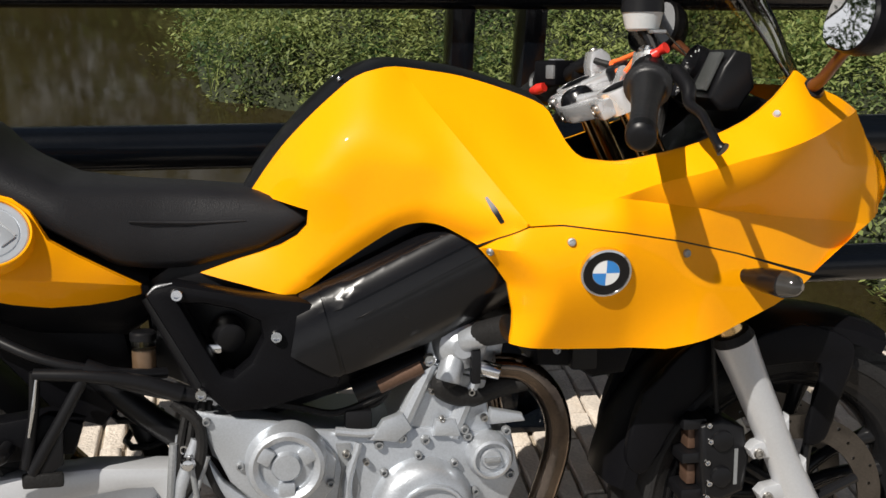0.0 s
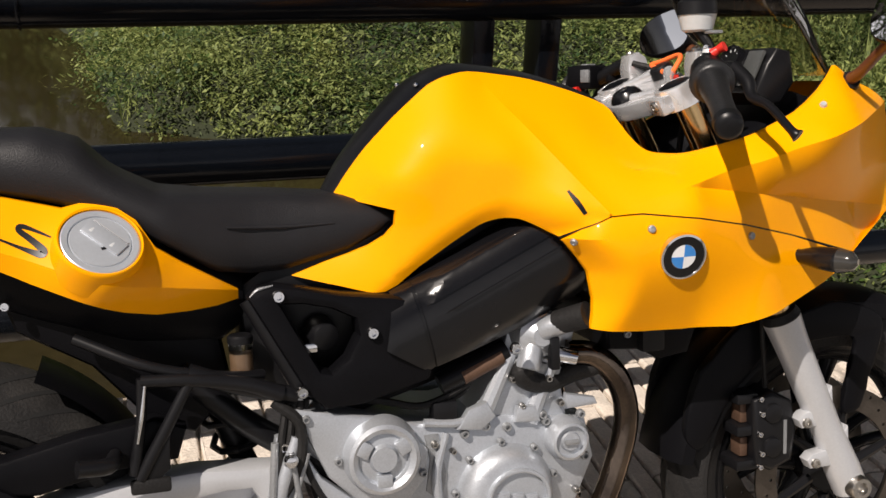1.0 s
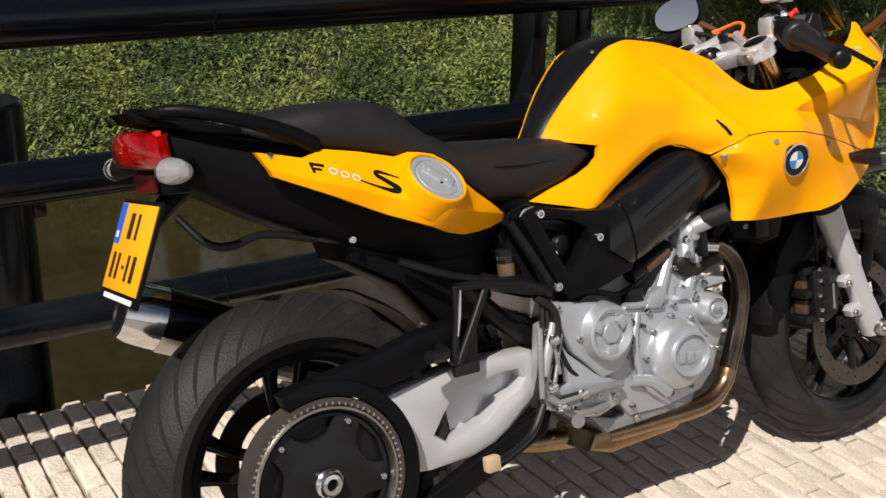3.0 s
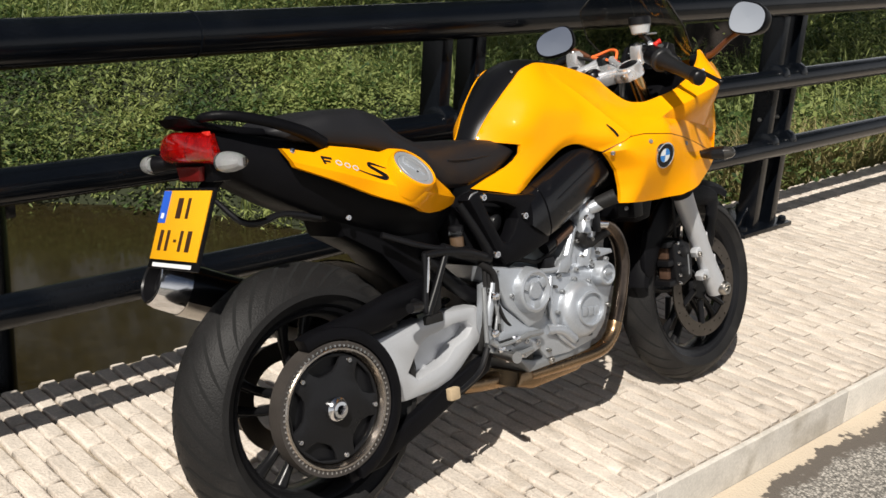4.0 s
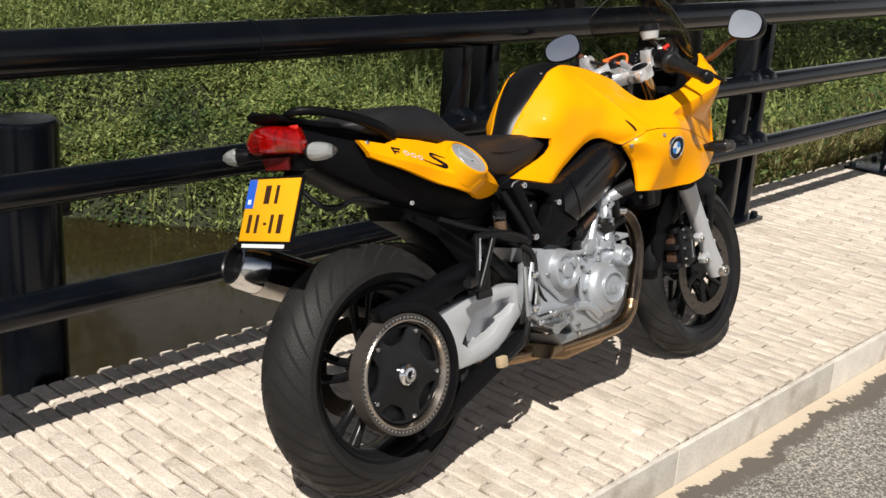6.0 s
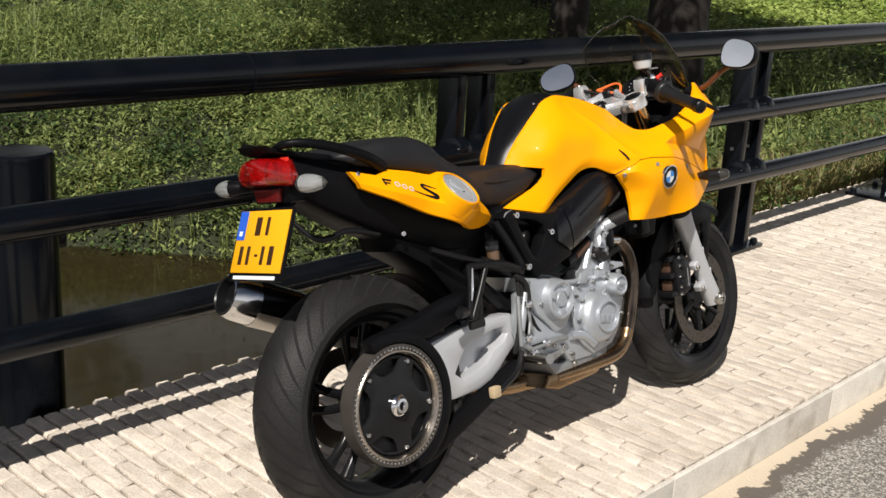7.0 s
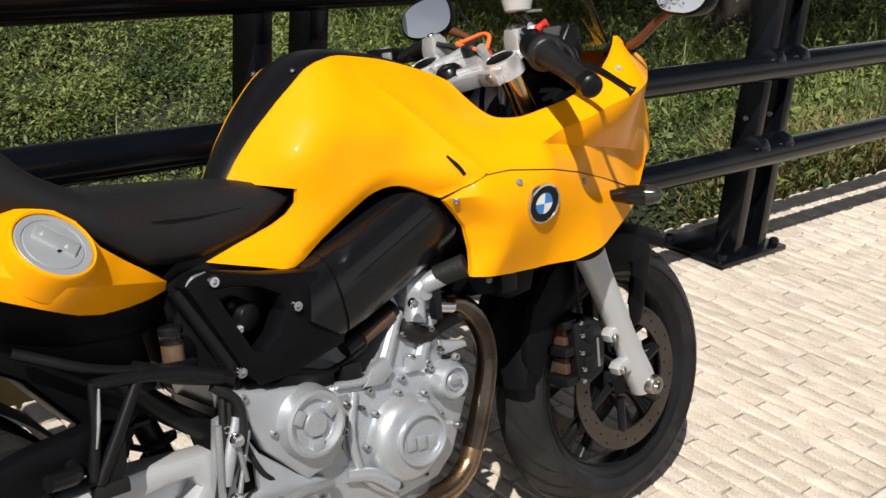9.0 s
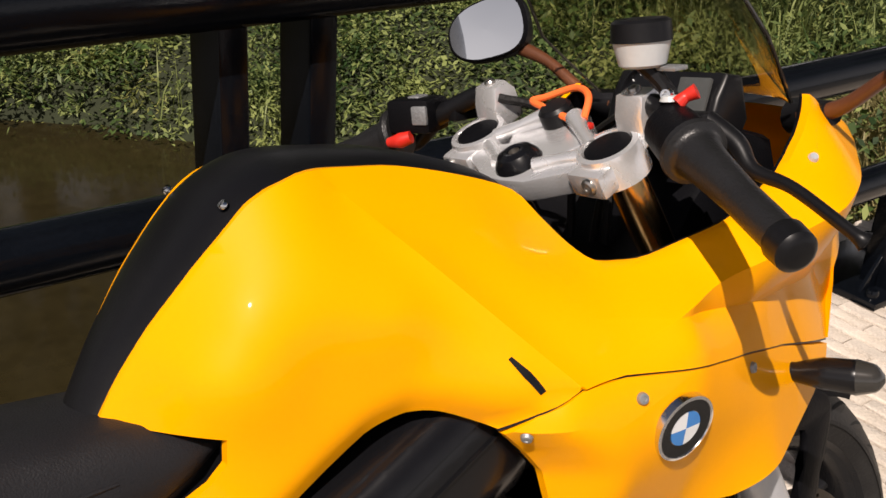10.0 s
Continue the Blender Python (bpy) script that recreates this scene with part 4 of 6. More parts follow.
# belt pulley: open spider with a toothed belt
P = -0.128
pul = part("pulley", lathe([(0.121, P + 0.040), (0.121, P + 0.012), (0.127, P - 0.002), (0.130, P - 0.008), (0.134, P - 0.008), (0.137, P - 0.004), (0.137, P + 0.040)], (0, 0, 0), sides=72, closed_profile=True), STEEL_WARM, rear, "worn steel belt pulley rim")
part("pulley_back", lathe([(0.0, P + 0.021), (0.123, P + 0.021), (0.123, P + 0.0225), (0.0, P + 0.0225)], (0, 0, 0), sides=48), FRAME_BLACK, rear)
wins = []
for k in range(5):
    a = 2 * math.pi * k / 5 + 0.45
    wins.append([(rr * math.cos(a + t), rr * math.sin(a + t)) for rr, t in ((0.083, -0.24), (0.098, -0.36), (0.114, -0.40), (0.1165, 0.0), (0.114, 0.40), (0.098, 0.36), (0.083, 0.24), (0.079, 0.0))])
part("pulley_spider", plate_with_holes([(0.1215 * a, 0.1215 * b) for a, b in ring], wins, P + 0.006, P + 0.016, 0.003), WHEEL_BLACK, rear)
part("pulley_hub", lathe([(0.0, P + 0.012), (0.0085, P + 0.012), (0.0095, P - 0.016), (0.011, P - 0.019), (0.018, P - 0.018), (0.021, P - 0.010), (0.026, P - 0.006), (0.027, P + 0.01), (0.030, P + 0.012)], (0, 0, 0), sides=36), CHROME, rear, "bright axle nut")
for k in range(5):
    a = 2 * math.pi * k / 5 + 0.45 + math.pi / 5
    part("pulley_bolt", bolt((0.110 * math.cos(a), P + 0.006, 0.110 * math.sin(a)), (0, -1, 0), 0.0062, 0.006), CHROME, rear)
part("belt", lathe([(0.138, P - 0.005), (0.149, P - 0.005), (0.150, P + 0.036), (0.138, P + 0.036)], (0, 0, 0), sides=72, closed_profile=True), BELT, rear, "dusty brown-black toothed drive belt")
bm = bmesh.new()
for k in range(72):
    a = 2 * math.pi * k / 72
    box(-0.0026, 0.0026, -0.002, 0.002, -0.0022, 0.0022, bm=bm, m=pose(0.1395 * math.cos(a), P - 0.0045, 0.1395 * math.sin(a), 0, -math.degrees(a), 0))
part("belt_teeth", bm, CHROME, rear)

# ---- fork, mudguard, brakes ----
for s in (-1, 1):
    a, b, c = Vector((1.461, s * 0.112, 0.295)), Vector((1.322, s * 0.112, 0.603)), Vector((1.134, s * 0.112, 0.985))
    d = (b - a).normalized()
    leg = part("fork_leg", tube([a - d * 0.012, a + d * 0.03, a.lerp(b, 0.35), a.lerp(b, 0.8), b], (0.030, 0.031, 0.0265, 0.029, 0.033), 5, 24), SILVER, bike, "silver painted fork slider")
    part("fork_tube", tube([b, c], 0.0215, 1, 18), GOLD, leg, "golden-looking polished fork tube")
    part("dust_seal", cylinder(b - d * 0.004, b + d * 0.012, 0.034, 0.030, 24, 0.003), RUBBER, leg)
    part("axle_nut", lathe([(0.0, 0.006 * s), (0.010, 0.006 * s), (0.011, 0.016 * s), (0.018, 0.016 * s), (0.021, 0.010 * s), (0.022, -0.01 * s)], (a.x, s * 0.138, a.z), sides=24), STEEL, leg)
    for o, along in ((0.050, 0.40), (0.065, 0.16)):
        q = a.lerp(b, along)
        lug = [(q.x + 0.010, q.z + 0.058), (q.x - 0.016, q.z + 0.022), (q.x - o + 0.006, q.z + 0.015), (q.x - o - 0.005, q.z + 0.004), (q.x - o + 0.003, q.z - 0.011), (q.x - 0.012, q.z - 0.010), (q.x + 0.016, q.z - 0.028)]
        part("caliper_lug", prism(lug, s * 0.128, s * 0.102, 0.003), SILVER, leg)
        part("lug_bolt", bolt((q.x - o + 0.010, s * 0.128, q.z - 0.001), (0, s, 0), 0.0085, 0.007), STEEL, leg)
    cal = part("brake_caliper", prism([(1.275, 0.460), (1.312, 0.474), (1.352, 0.452), (1.362, 0.40), (1.354, 0.345), (1.312, 0.330), (1.284, 0.345), (1.278, 0.40)], s * 0.108, s * 0.030, 0.010, segments=3), FRAME_BLACK, bike, "black four-piston brake caliper")
    for w in (0.435, 0.375):
        part("piston_cap", cylinder((1.312, s * 0.100, w), (1.312, s * 0.114, w), 0.019, 0.017, 20, 0.002), FRAME_BLACK, cal)
        part("brake_pad", box(1.265, 1.280, min(s * 0.052, s * 0.084), max(s * 0.052, s * 0.084), w - 0.020, w + 0.014, 0.003), COPPER, cal, "bronze-coloured brake pad carrier")
    for w in (0.462, 0.406, 0.345):
        part("caliper_bridge", box(1.250, 1.290, min(s * 0.036, s * 0.100), max(s * 0.036, s * 0.100), w - 0.010, w + 0.008, 0.004), FRAME_BLACK, cal)
    for w in (0.462, 0.435, 0.400, 0.365, 0.342):
        part("caliper_bolt", bolt((1.290 + 0.002 * math.sin(w * 90), s * 0.106, w), (0, s, 0), 0.0055, 0.007), CHROME, cal)
    part("caliper_label", box(1.334, 1.340, s * 0.1085 - 0.0005, s * 0.1085 + 0.0005, 0.36, 0.42), ALLOY_DARK, cal)
    part("brake_hose", tube([(1.312, s * 0.085, 0.47), (1.300, s * 0.095, 0.55), (1.285, s * 0.10, 0.63), (1.22, s * 0.09, 0.72)], 0.0042, 6, 8), RUBBER, bike)
prof = [(0.288, -0.077), (0.309, -0.076), (0.326, -0.055), (0.333, 0.0), (0.326, 0.055), (0.309, 0.076), (0.288, 0.077), (0.318, 0.048), (0.322, 0.0), (0.318, -0.048)]
guard = part("mudguard", lathe(prof, (F_AX[0], 0, F_AX[1]), sides=40, arc=radians(108), start=radians(62), closed_profile=True), BLACK_PLASTIC, bike, "matt black front mudguard")
for s in (-1, 1):
    part("mudguard_stay", prism([(1.39, 0.600), (1.455, 0.612), (1.535, 0.585), (1.548, 0.545), (1.522, 0.470), (1.505, 0.415), (1.470, 0.410), (1.478, 0.470), (1.492, 0.535), (1.462, 0.548), (1.36, 0.545), (1.345, 0.575)], s * 0.084, s * 0.070, 0.005, rounded=3), BLACK_PLASTIC, guard)
    part("mudguard_flap", prism([(1.192, 0.51), (1.27, 0.585), (1.34, 0.60), (1.33, 0.55), (1.25, 0.46), (1.20, 0.38), (1.168, 0.390), (1.168, 0.44)], s * 0.080, s * 0.060, 0.005, rounded=4), BLACK_PLASTIC, guard)

# ---- black bulk: frame, airbox, undertail, radiator ----
BOX = [(0.655, 0.690), (0.678, 0.700), (0.769, 0.742), (0.862, 0.788), (0.914, 0.758), (0.956, 0.703), (0.963, 0.668), (0.875, 0.622), (0.703, 0.571), (0.640, 0.610)]


def box_h(u, w):
    """A rounded shoulder that runs up along the cover's top edge, with one raised field."""
    q = (0.700 + (u - 0.678) * 0.473 - w) * 0.904
    out = float(np.interp(q, (-0.01, 0.0, 0.005, 0.012, 0.020, 0.029, 0.037, 0.044, 0.055, 0.075, 0.110, 0.135, 0.16), (0.095, 0.116, 0.1285, 0.1370, 0.1425, 0.1465, 0.1490, 0.1505, 0.1520, 0.1525, 0.149, 0.136, 0.11)))
    if 0.008 < q < 0.0365 and u > 0.722 - 0.4 * (q - 0.008):
        out += 0.0035
    if abs(q - 0.060) < 0.0012 and u > 0.745:
        out += 0.0035
    if 0.692 < u + 0.25 * (w - 0.66) < 0.698:
        out -= 0.004
    return out


edge_of = lambda q: (0.678 + q / 0.904 * 0.43, 0.700 - q / 0.904 * 0.80, math.degrees(math.atan(0.473)))
folds = [edge_of(q) for q in (0.006, 0.0079, 0.0085, 0.014, 0.019, 0.024, 0.030, 0.036, 0.037, 0.043, 0.0585, 0.0592, 0.0608, 0.0615)] + [(0.695 + o, 0.66, 104.0) for o in (-0.0031, -0.0029, 0.0029, 0.0031)]
air = part("airbox_cover", panel(BOX, box_h, 0.014, 0.05, 0, folds, -1, 0.0), BLACK_GLOSS, bike, "satin black ribbed airbox cover", 40)
part("cover_back", prism([(0.66, 0.68), (0.86, 0.77), (0.95, 0.70), (0.95, 0.67), (0.875, 0.63), (0.703, 0.58), (0.65, 0.61)], -0.09, 0.14, 0.02), FRAME_BLACK, air)
TRI = [(0.440, 0.712), (0.452, 0.724), (0.480, 0.729), (0.576, 0.709), (0.651, 0.699), (0.690, 0.690), (0.720, 0.62), (0.703, 0.568), (0.600, 0.540), (0.545, 0.538), (0.518, 0.566)]
HOLE = [(0.487, 0.700), (0.520, 0.698), (0.560, 0.688), (0.594, 0.670), (0.598, 0.645), (0.580, 0.612), (0.556, 0.592), (0.540, 0.597), (0.516, 0.642)]
cov = part("side_cover", plate_with_holes(TRI, [HOLE], -0.136, -0.085, 0.010), BLACK_PLASTIC, bike, "black triangular frame side cover")
# thin beads that stand in for highlights along the black cover's edges
part("edge_glint", tube([(0.604, -0.130, 0.660), (0.599, -0.132, 0.632), (0.582, -0.132, 0.606), (0.562, -0.130, 0.590)], (0.001, 0.002, 0.002, 0.001), 5, 8), BLACK_GLOSS, cov)
part("edge_glint", tube([(0.443, -0.128, 0.714), (0.455, -0.128, 0.724), (0.477, -0.128, 0.729)], (0.001, 0.003, 0.001), 5, 8), ALLOY_DARK, cov)
for u, v, w in ((0.483, -0.133, 0.714), (0.617, -0.136, 0.649), (0.510, -0.134, 0.570), (0.833, -0.150, 0.608)):
    part("cover_bolt", bolt((u, v, w), (0, -1, 0), 0.0095, 0.009), CHROME, cov)
part("idle_motor", cylinder((0.545, -0.07, 0.645), (0.555, -0.105, 0.640), 0.026, 0.022, 20, 0.004), FRAME_BLACK, bike)
part("cable_clamp", box(0.520, 0.540, -0.108, -0.095, 0.620, 0.634, 0.003), CHROME, bike)
part("inner_frame", prism([(0.43, 0.72), (0.60, 0.83), (0.88, 0.85), (0.96, 0.70), (0.93, 0.60), (0.60, 0.50), (0.44, 0.58)], -0.075, 0.075, 0.02), FRAME_BLACK, bike)
UNDER = ((-0.182, -0.10, -0.03, 0.05, 0.16, 0.28, 0.40, 0.44), (0.862, 0.815, 0.775, 0.735, 0.690, 0.648, 0.632, 0.66), (0.942, 0.930, 0.912, 0.890, 0.858, 0.82, 0.76, 0.735), (0.072, 0.088, 0.104, 0.112, 0.114, 0.110, 0.088, 0.080))
rows = []
for u in np.linspace(-0.182, 0.44, 34):
    lo, hi, hw = [float(np.interp(u, UNDER[0], c)) for c in UNDER[1:]]
    half = [(0.0, lo), (hw * 0.62, lo + 0.002), (hw * 0.80, lo + 0.012), (hw * 0.95, lo + (hi - lo) * 0.35), (hw, lo + (hi - lo) * 0.62), (hw * 0.95, hi - 0.012), (hw * 0.82, hi)]
    rows.append([(u, -a, w) for a, w in half] + [(u, a, w) for a, w in half[:0:-1]])
under = part("undertail", rings_to_mesh(rows), BLACK_PLASTIC, bike, "matt black under-tail moulding", 50)
part("undertail_screw", bolt((0.114, -0.098, 0.722), (0, -1, 0), 0.007, 0.005), CHROME, under)
part("rear_fender", prism([(0.10, 0.74), (0.40, 0.68), (0.42, 0.56), (0.36, 0.50), (0.30, 0.52), (0.22, 0.615), (0.12, 0.675)], -0.070, 0.085, 0.02), BLACK_PLASTIC, bike)
part("tail_tube", tube([(-0.165, -0.02, 0.800), (-0.13, -0.05, 0.752), (-0.09, -0.06, 0.742), (-0.03, -0.062, 0.752), (0.06, -0.07, 0.730)], (0.006, 0.007, 0.008, 0.007, 0.007), 6, 10), FRAME_BLACK, bike)
rad = part("radiator", box(1.050, 1.090, -0.15, 0.15, 0.575, 0.72, 0.006), FRAME_BLACK, bike, "black radiator behind the fairing")
part("radiator_foot", prism([(0.995, 0.63), (1.165, 0.63), (1.140, 0.562), (1.09, 0.556), (1.06, 0.575), (1.0, 0.580)], -0.135, 0.13, 0.012), BLACK_PLASTIC, rad)
for u in (1.03, 1.075):
    part("radiator_bolt", bolt((u, -0.136, 0.605), (0, -1, 0), 0.006, 0.006), ALLOY_DARK, rad)
part("frame_spar", tube([(0.46, -0.10, 0.59), (0.40, -0.125, 0.600), (0.30, -0.13, 0.625), (0.20, -0.10, 0.668)], 0.008, 6, 14), FRAME_BLACK, bike)
part("frame_spar", tube([(0.505, -0.125, 0.560), (0.42, -0.13, 0.585), (0.352, -0.13, 0.612)], 0.013, 6, 14), FRAME_BLACK, bike)
part("frame_spar", tube([(0.444, -0.105, 0.705), (0.480, -0.118, 0.635), (0.515, -0.125, 0.565)], 0.014, 6, 14), FRAME_BLACK, bike)
part("frame_spar", tube([(0.34, -0.06, 0.60), (0.42, -0.06, 0.52), (0.50, -0.06, 0.46)], 0.02, 6, 14), FRAME_BLACK, bike)
shock = part("shock_spring", cylinder((0.36, 0.0, 0.62), (0.46, 0.0, 0.36), 0.02, sides=16), FRAME_BLACK, bike)
part("coil", tube([(0.36 + 0.10 * t / 48 + 0.034 * math.cos(t * math.pi / 4) * 0.93, 0.034 * math.sin(t * math.pi / 4), 0.62 - 0.26 * t / 48 + 0.012 * math.cos(t * math.pi / 4)) for t in range(49)], 0.0055, 1, 8), FRAME_BLACK, shock)

# ---- engine ----
eng = part("crankcase", prism([(0.498, 0.540), (0.60, 0.515), (0.69, 0.49), (0.76, 0.482), (0.80, 0.49), (0.97, 0.470), (0.985, 0.40), (0.94, 0.30), (0.90, 0.265), (0.79, 0.252), (0.70, 0.256), (0.66, 0.30), (0.635, 0.37), (0.56, 0.43), (0.52, 0.46)], -0.095, 0.11, 0.010), ALLOY, bike, "cast alloy crankcase")
part("rear_casing", prism([(0.50, 0.50), (0.64, 0.44), (0.68, 0.30), (0.66, 0.25), (0.58, 0.28), (0.53, 0.38)], -0.080, 0.10, 0.012), FRAME_BLACK, eng)
barrel = part("cylinder_block", prism([(0.775, 0.46), (0.838, 0.592), (0.925, 0.565), (0.945, 0.46)], -0.088, 0.10, 0.010), ALLOY, bike, "cast alloy cylinder block")
for x in (0.0, 0.085):
    part("casting_rib", tube([(0.790 + x, -0.090, 0.470), (0.846 + x * 0.80, -0.090, 0.585 - x * 0.3)], (0.015, 0.011), 1, 10), ALLOY, barrel)
part("cylinder_head", prism([(0.836, 0.588), (0.846, 0.624), (0.895, 0.652), (0.965, 0.625), (0.955, 0.58), (0.925, 0.565)], -0.092, 0.10, 0.010), ALLOY, bike, "cast alloy cylinder head")
part("head_cover", prism([(0.846, 0.628), (0.88, 0.69), (0.98, 0.66), (0.965, 0.630), (0.895, 0.656)], -0.085, 0.10, 0.008), FRAME_BLACK, bike)
part("head_gasket_flange", prism([(0.826, 0.560), (0.836, 0.582), (0.930, 0.556), (0.924, 0.536)], -0.097, 0.10, 0.004), ALLOY_DARK, barrel)
# sprocket cover plate and ring
plate_sp = part("sprocket_plate", prism([(0.500, 0.540), (0.545, 0.531), (0.620, 0.516), (0.672, 0.490), (0.700, 0.455), (0.694, 0.410), (0.662, 0.372), (0.615, 0.362), (0.585, 0.390), (0.545, 0.430), (0.518, 0.490)], -0.122, -0.09, 0.006), ALLOY, bike, "cast alloy sprocket cover")
part("cover_ring", lathe([(0.0, -0.146), (0.019, -0.146), (0.023, -0.138), (0.037, -0.136), (0.040, -0.143), (0.048, -0.148), (0.054, -0.145), (0.059, -0.130), (0.061, -0.11)], (0.626, 0, 0.456), sides=56), ALLOY, plate_sp)
for k in range(3):
    a = 0.5 + 2.1 * k
    part("ring_bridge", box(-0.010, 0.010, -0.006, 0.006, -0.012, 0.012, 0.003, m=pose(0.626 + 0.034 * math.cos(a), -0.140, 0.456 + 0.034 * math.sin(a), 0, -math.degrees(a), 0)), ALLOY, plate_sp)
for u, w in ((0.560, 0.455), (0.668, 0.487), (0.690, 0.420), (0.515, 0.525)):
    part("case_bolt", bolt((u, -0.121, w), (0, -1, 0), 0.0065, 0.008), ALLOY_DARK, plate_sp)
# clutch cover with the raised pad
clutch = part("clutch_cover", lathe([(0.0, -0.131), (0.050, -0.131), (0.062, -0.128), (0.073, -0.118), (0.079, -0.10), (0.080, -0.08)], (0.830, 0, 0.362), sides=56), ALLOY, bike, "round cast alloy clutch cover")
octo = [(0.840 + 0.052 * math.cos(a), 0.364 + 0.047 * math.sin(a)) for a in np.linspace(0.2, 0.2 + 2 * math.pi, 24, endpoint=False)]
inner = [(0.840 + 0.046 * math.cos(a), 0.364 + 0.041 * math.sin(a)) for a in np.linspace(0.2, 0.2 + 2 * math.pi, 24, endpoint=False)]
part("cover_rim", plate_with_holes(octo, [inner], -0.140, -0.125, 0.002), ALLOY, clutch)
for k in range(3):
    u0 = 0.806 + 0.023 * k
    part("raised_mark", box(u0, u0 + 0.019, -0.136, -0.128, 0.350 - 0.004 * k, 0.374 - 0.004 * k, 0.002), ALLOY, clutch)
for k in range(9):
    a = 0.25 + 2 * math.pi * k / 9
    part("case_bolt", bolt((0.830 + 0.084 * math.cos(a), -0.097, 0.362 + 0.084 * math.sin(a)), (0, -1, 0), 0.006, 0.010), ALLOY_DARK, clutch)
oil = part("oil_filler", lathe([(0.0, -0.126), (0.014, -0.126), (0.017, -0.120), (0.024, -0.120), (0.026, -0.128), (0.030, -0.126), (0.035, -0.116), (0.036, -0.08)], (0.932, 0, 0.440), sides=36), ALLOY, bike, "ribbed alloy round cover")
part("filler_grip", box(0.920, 0.944, -0.132, -0.124, 0.437, 0.444, 0.002), ALLOY_DARK, oil)
for u, w in ((0.895, 0.481), (0.960, 0.475), (0.966, 0.405), (0.900, 0.470), (0.80, 0.473), (0.765, 0.465), (0.835, 0.468)):
    part("case_bolt", bolt((u, -0.094, w), (0, -1, 0), 0.0075, 0.010), ALLOY_DARK, eng)
part("starter_pipe", tube([(0.70, -0.100, 0.335), (0.745, -0.110, 0.325), (0.79, -0.110, 0.290)], 0.013, 5, 12), ALLOY, eng)
part("case_rib", tube([(0.735, -0.098, 0.47), (0.715, -0.104, 0.40), (0.735, -0.106, 0.32), (0.80, -0.10, 0.265)], (0.006, 0.008, 0.007, 0.006), 6, 10), ALLOY, eng)
part("case_rib", tube([(0.70, -0.098, 0.49), (0.755, -0.100, 0.485), (0.80, -0.098, 0.50)], 0.007, 6, 10), ALLOY, eng)
part("sensor_block", box(0.715, 0.755, -0.100, -0.07, 0.488, 0.520, 0.005), FRAME_BLACK, bike)
part("sensor_cable", tube([(0.735, -0.09, 0.515), (0.77, -0.095, 0.530), (0.80, -0.085, 0.575)], 0.005, 6, 8), RUBBER, bike)
for u, w, r in ((0.845, 0.545, 0.006), (0.905, 0.540, 0.006), (0.860, 0.500, 0.005), (0.925, 0.498, 0.006), (0.715, 0.455, 0.006), (0.745, 0.44, 0.005), (0.72, 0.365, 0.006), (0.95, 0.35, 0.006), (0.60, 0.345, 0.006), (0.66, 0.30, 0.006), (0.70, 0.28, 0.006)):
    part("case_bolt", bolt((u, -0.096, w), (0, -1, 0), r, 0.011), STEEL, eng)
part("case_lug", prism([(0.750, 0.475), (0.770, 0.505), (0.800, 0.515), (0.815, 0.490), (0.790, 0.470)], -0.108, -0.09, 0.004), ALLOY, eng)
part("case_lug", prism([(0.845, 0.475), (0.850, 0.500), (0.880, 0.500), (0.890, 0.472)], -0.106, -0.09, 0.004), ALLOY, eng)
part("case_lug", prism([(0.930, 0.485), (0.935, 0.512), (0.985, 0.500), (0.990, 0.488)], -0.100, -0.085, 0.004), ALLOY, eng)
# darker plate laid on the case, standing in for a shaded gap
part("case_gap_shade", prism([(0.700, 0.470), (0.722, 0.470), (0.735, 0.40), (0.722, 0.36), (0.700, 0.38), (0.708, 0.43)], -0.0985, -0.09, 0.001), ALLOY_DARK, eng)
part("sump", prism([(0.60, 0.28), (0.66, 0.262), (0.80, 0.262), (0.90, 0.275), (0.88, 0.235), (0.64, 0.232)], -0.085, 0.09, 0.008), ALLOY_DARK, eng)
part("drain_plug", bolt((0.72, -0.085, 0.247), (0, -1, 0), 0.010, 0.008), STEEL, eng)
part("wire_loom", tube([(0.56, -0.10, 0.545), (0.64, -0.105, 0.530), (0.70, -0.10, 0.515), (0.76, -0.10, 0.535), (0.80, -0.09, 0.56)], 0.006, 6, 8), RUBBER, bike)
part("wire_loom", tube([(0.52, -0.115, 0.55), (0.51, -0.128, 0.47), (0.535, -0.128, 0.40), (0.57, -0.12, 0.37)], 0.005, 6, 8), RUBBER, bike)
# thermostat housing, hoses
therm = part("thermostat_housing", lathe([(0.0, -0.122), (0.016, -0.122), (0.021, -0.116), (0.035, -0.110), (0.041, -0.094), (0.042, -0.06)], (0.890, 0, 0.614), sides=28), ALLOY, bike, "alloy thermostat housing")
part("outlet", cylinder((0.892, -0.108, 0.622), (0.925, -0.135, 0.638), 0.019, 0.017, 20, 0.003), ALLOY, therm)
part("outlet", cylinder((0.880, -0.10, 0.600), (0.868, -0.108, 0.56), 0.018, 0.020, 20, 0.003), ALLOY, therm)
part("sensor", cylinder((0.905, -0.11, 0.585), (0.945, -0.125, 0.575), 0.014, 0.012, 16, 0.003), CHROME, therm)
part("clip_block", box(0.900, 0.914, -0.130, -0.11, 0.560, 0.612, 0.003), FRAME_BLACK, therm)
part("coolant_hose", tube([(0.912, -0.122, 0.634), (0.930, -0.142, 0.643), (0.947, -0.162, 0.652)], (0.019, 0.020, 0.0205), 5, 18), RUBBER, bike, "black rubber coolant hose")
part("coolant_hose", tube([(0.875, -0.10, 0.57), (0.86, -0.10, 0.55), (0.90, -0.09, 0.53), (0.95, -0.08, 0.54), (1.0, -0.08, 0.55)], 0.017, 6, 14), RUBBER, bike)
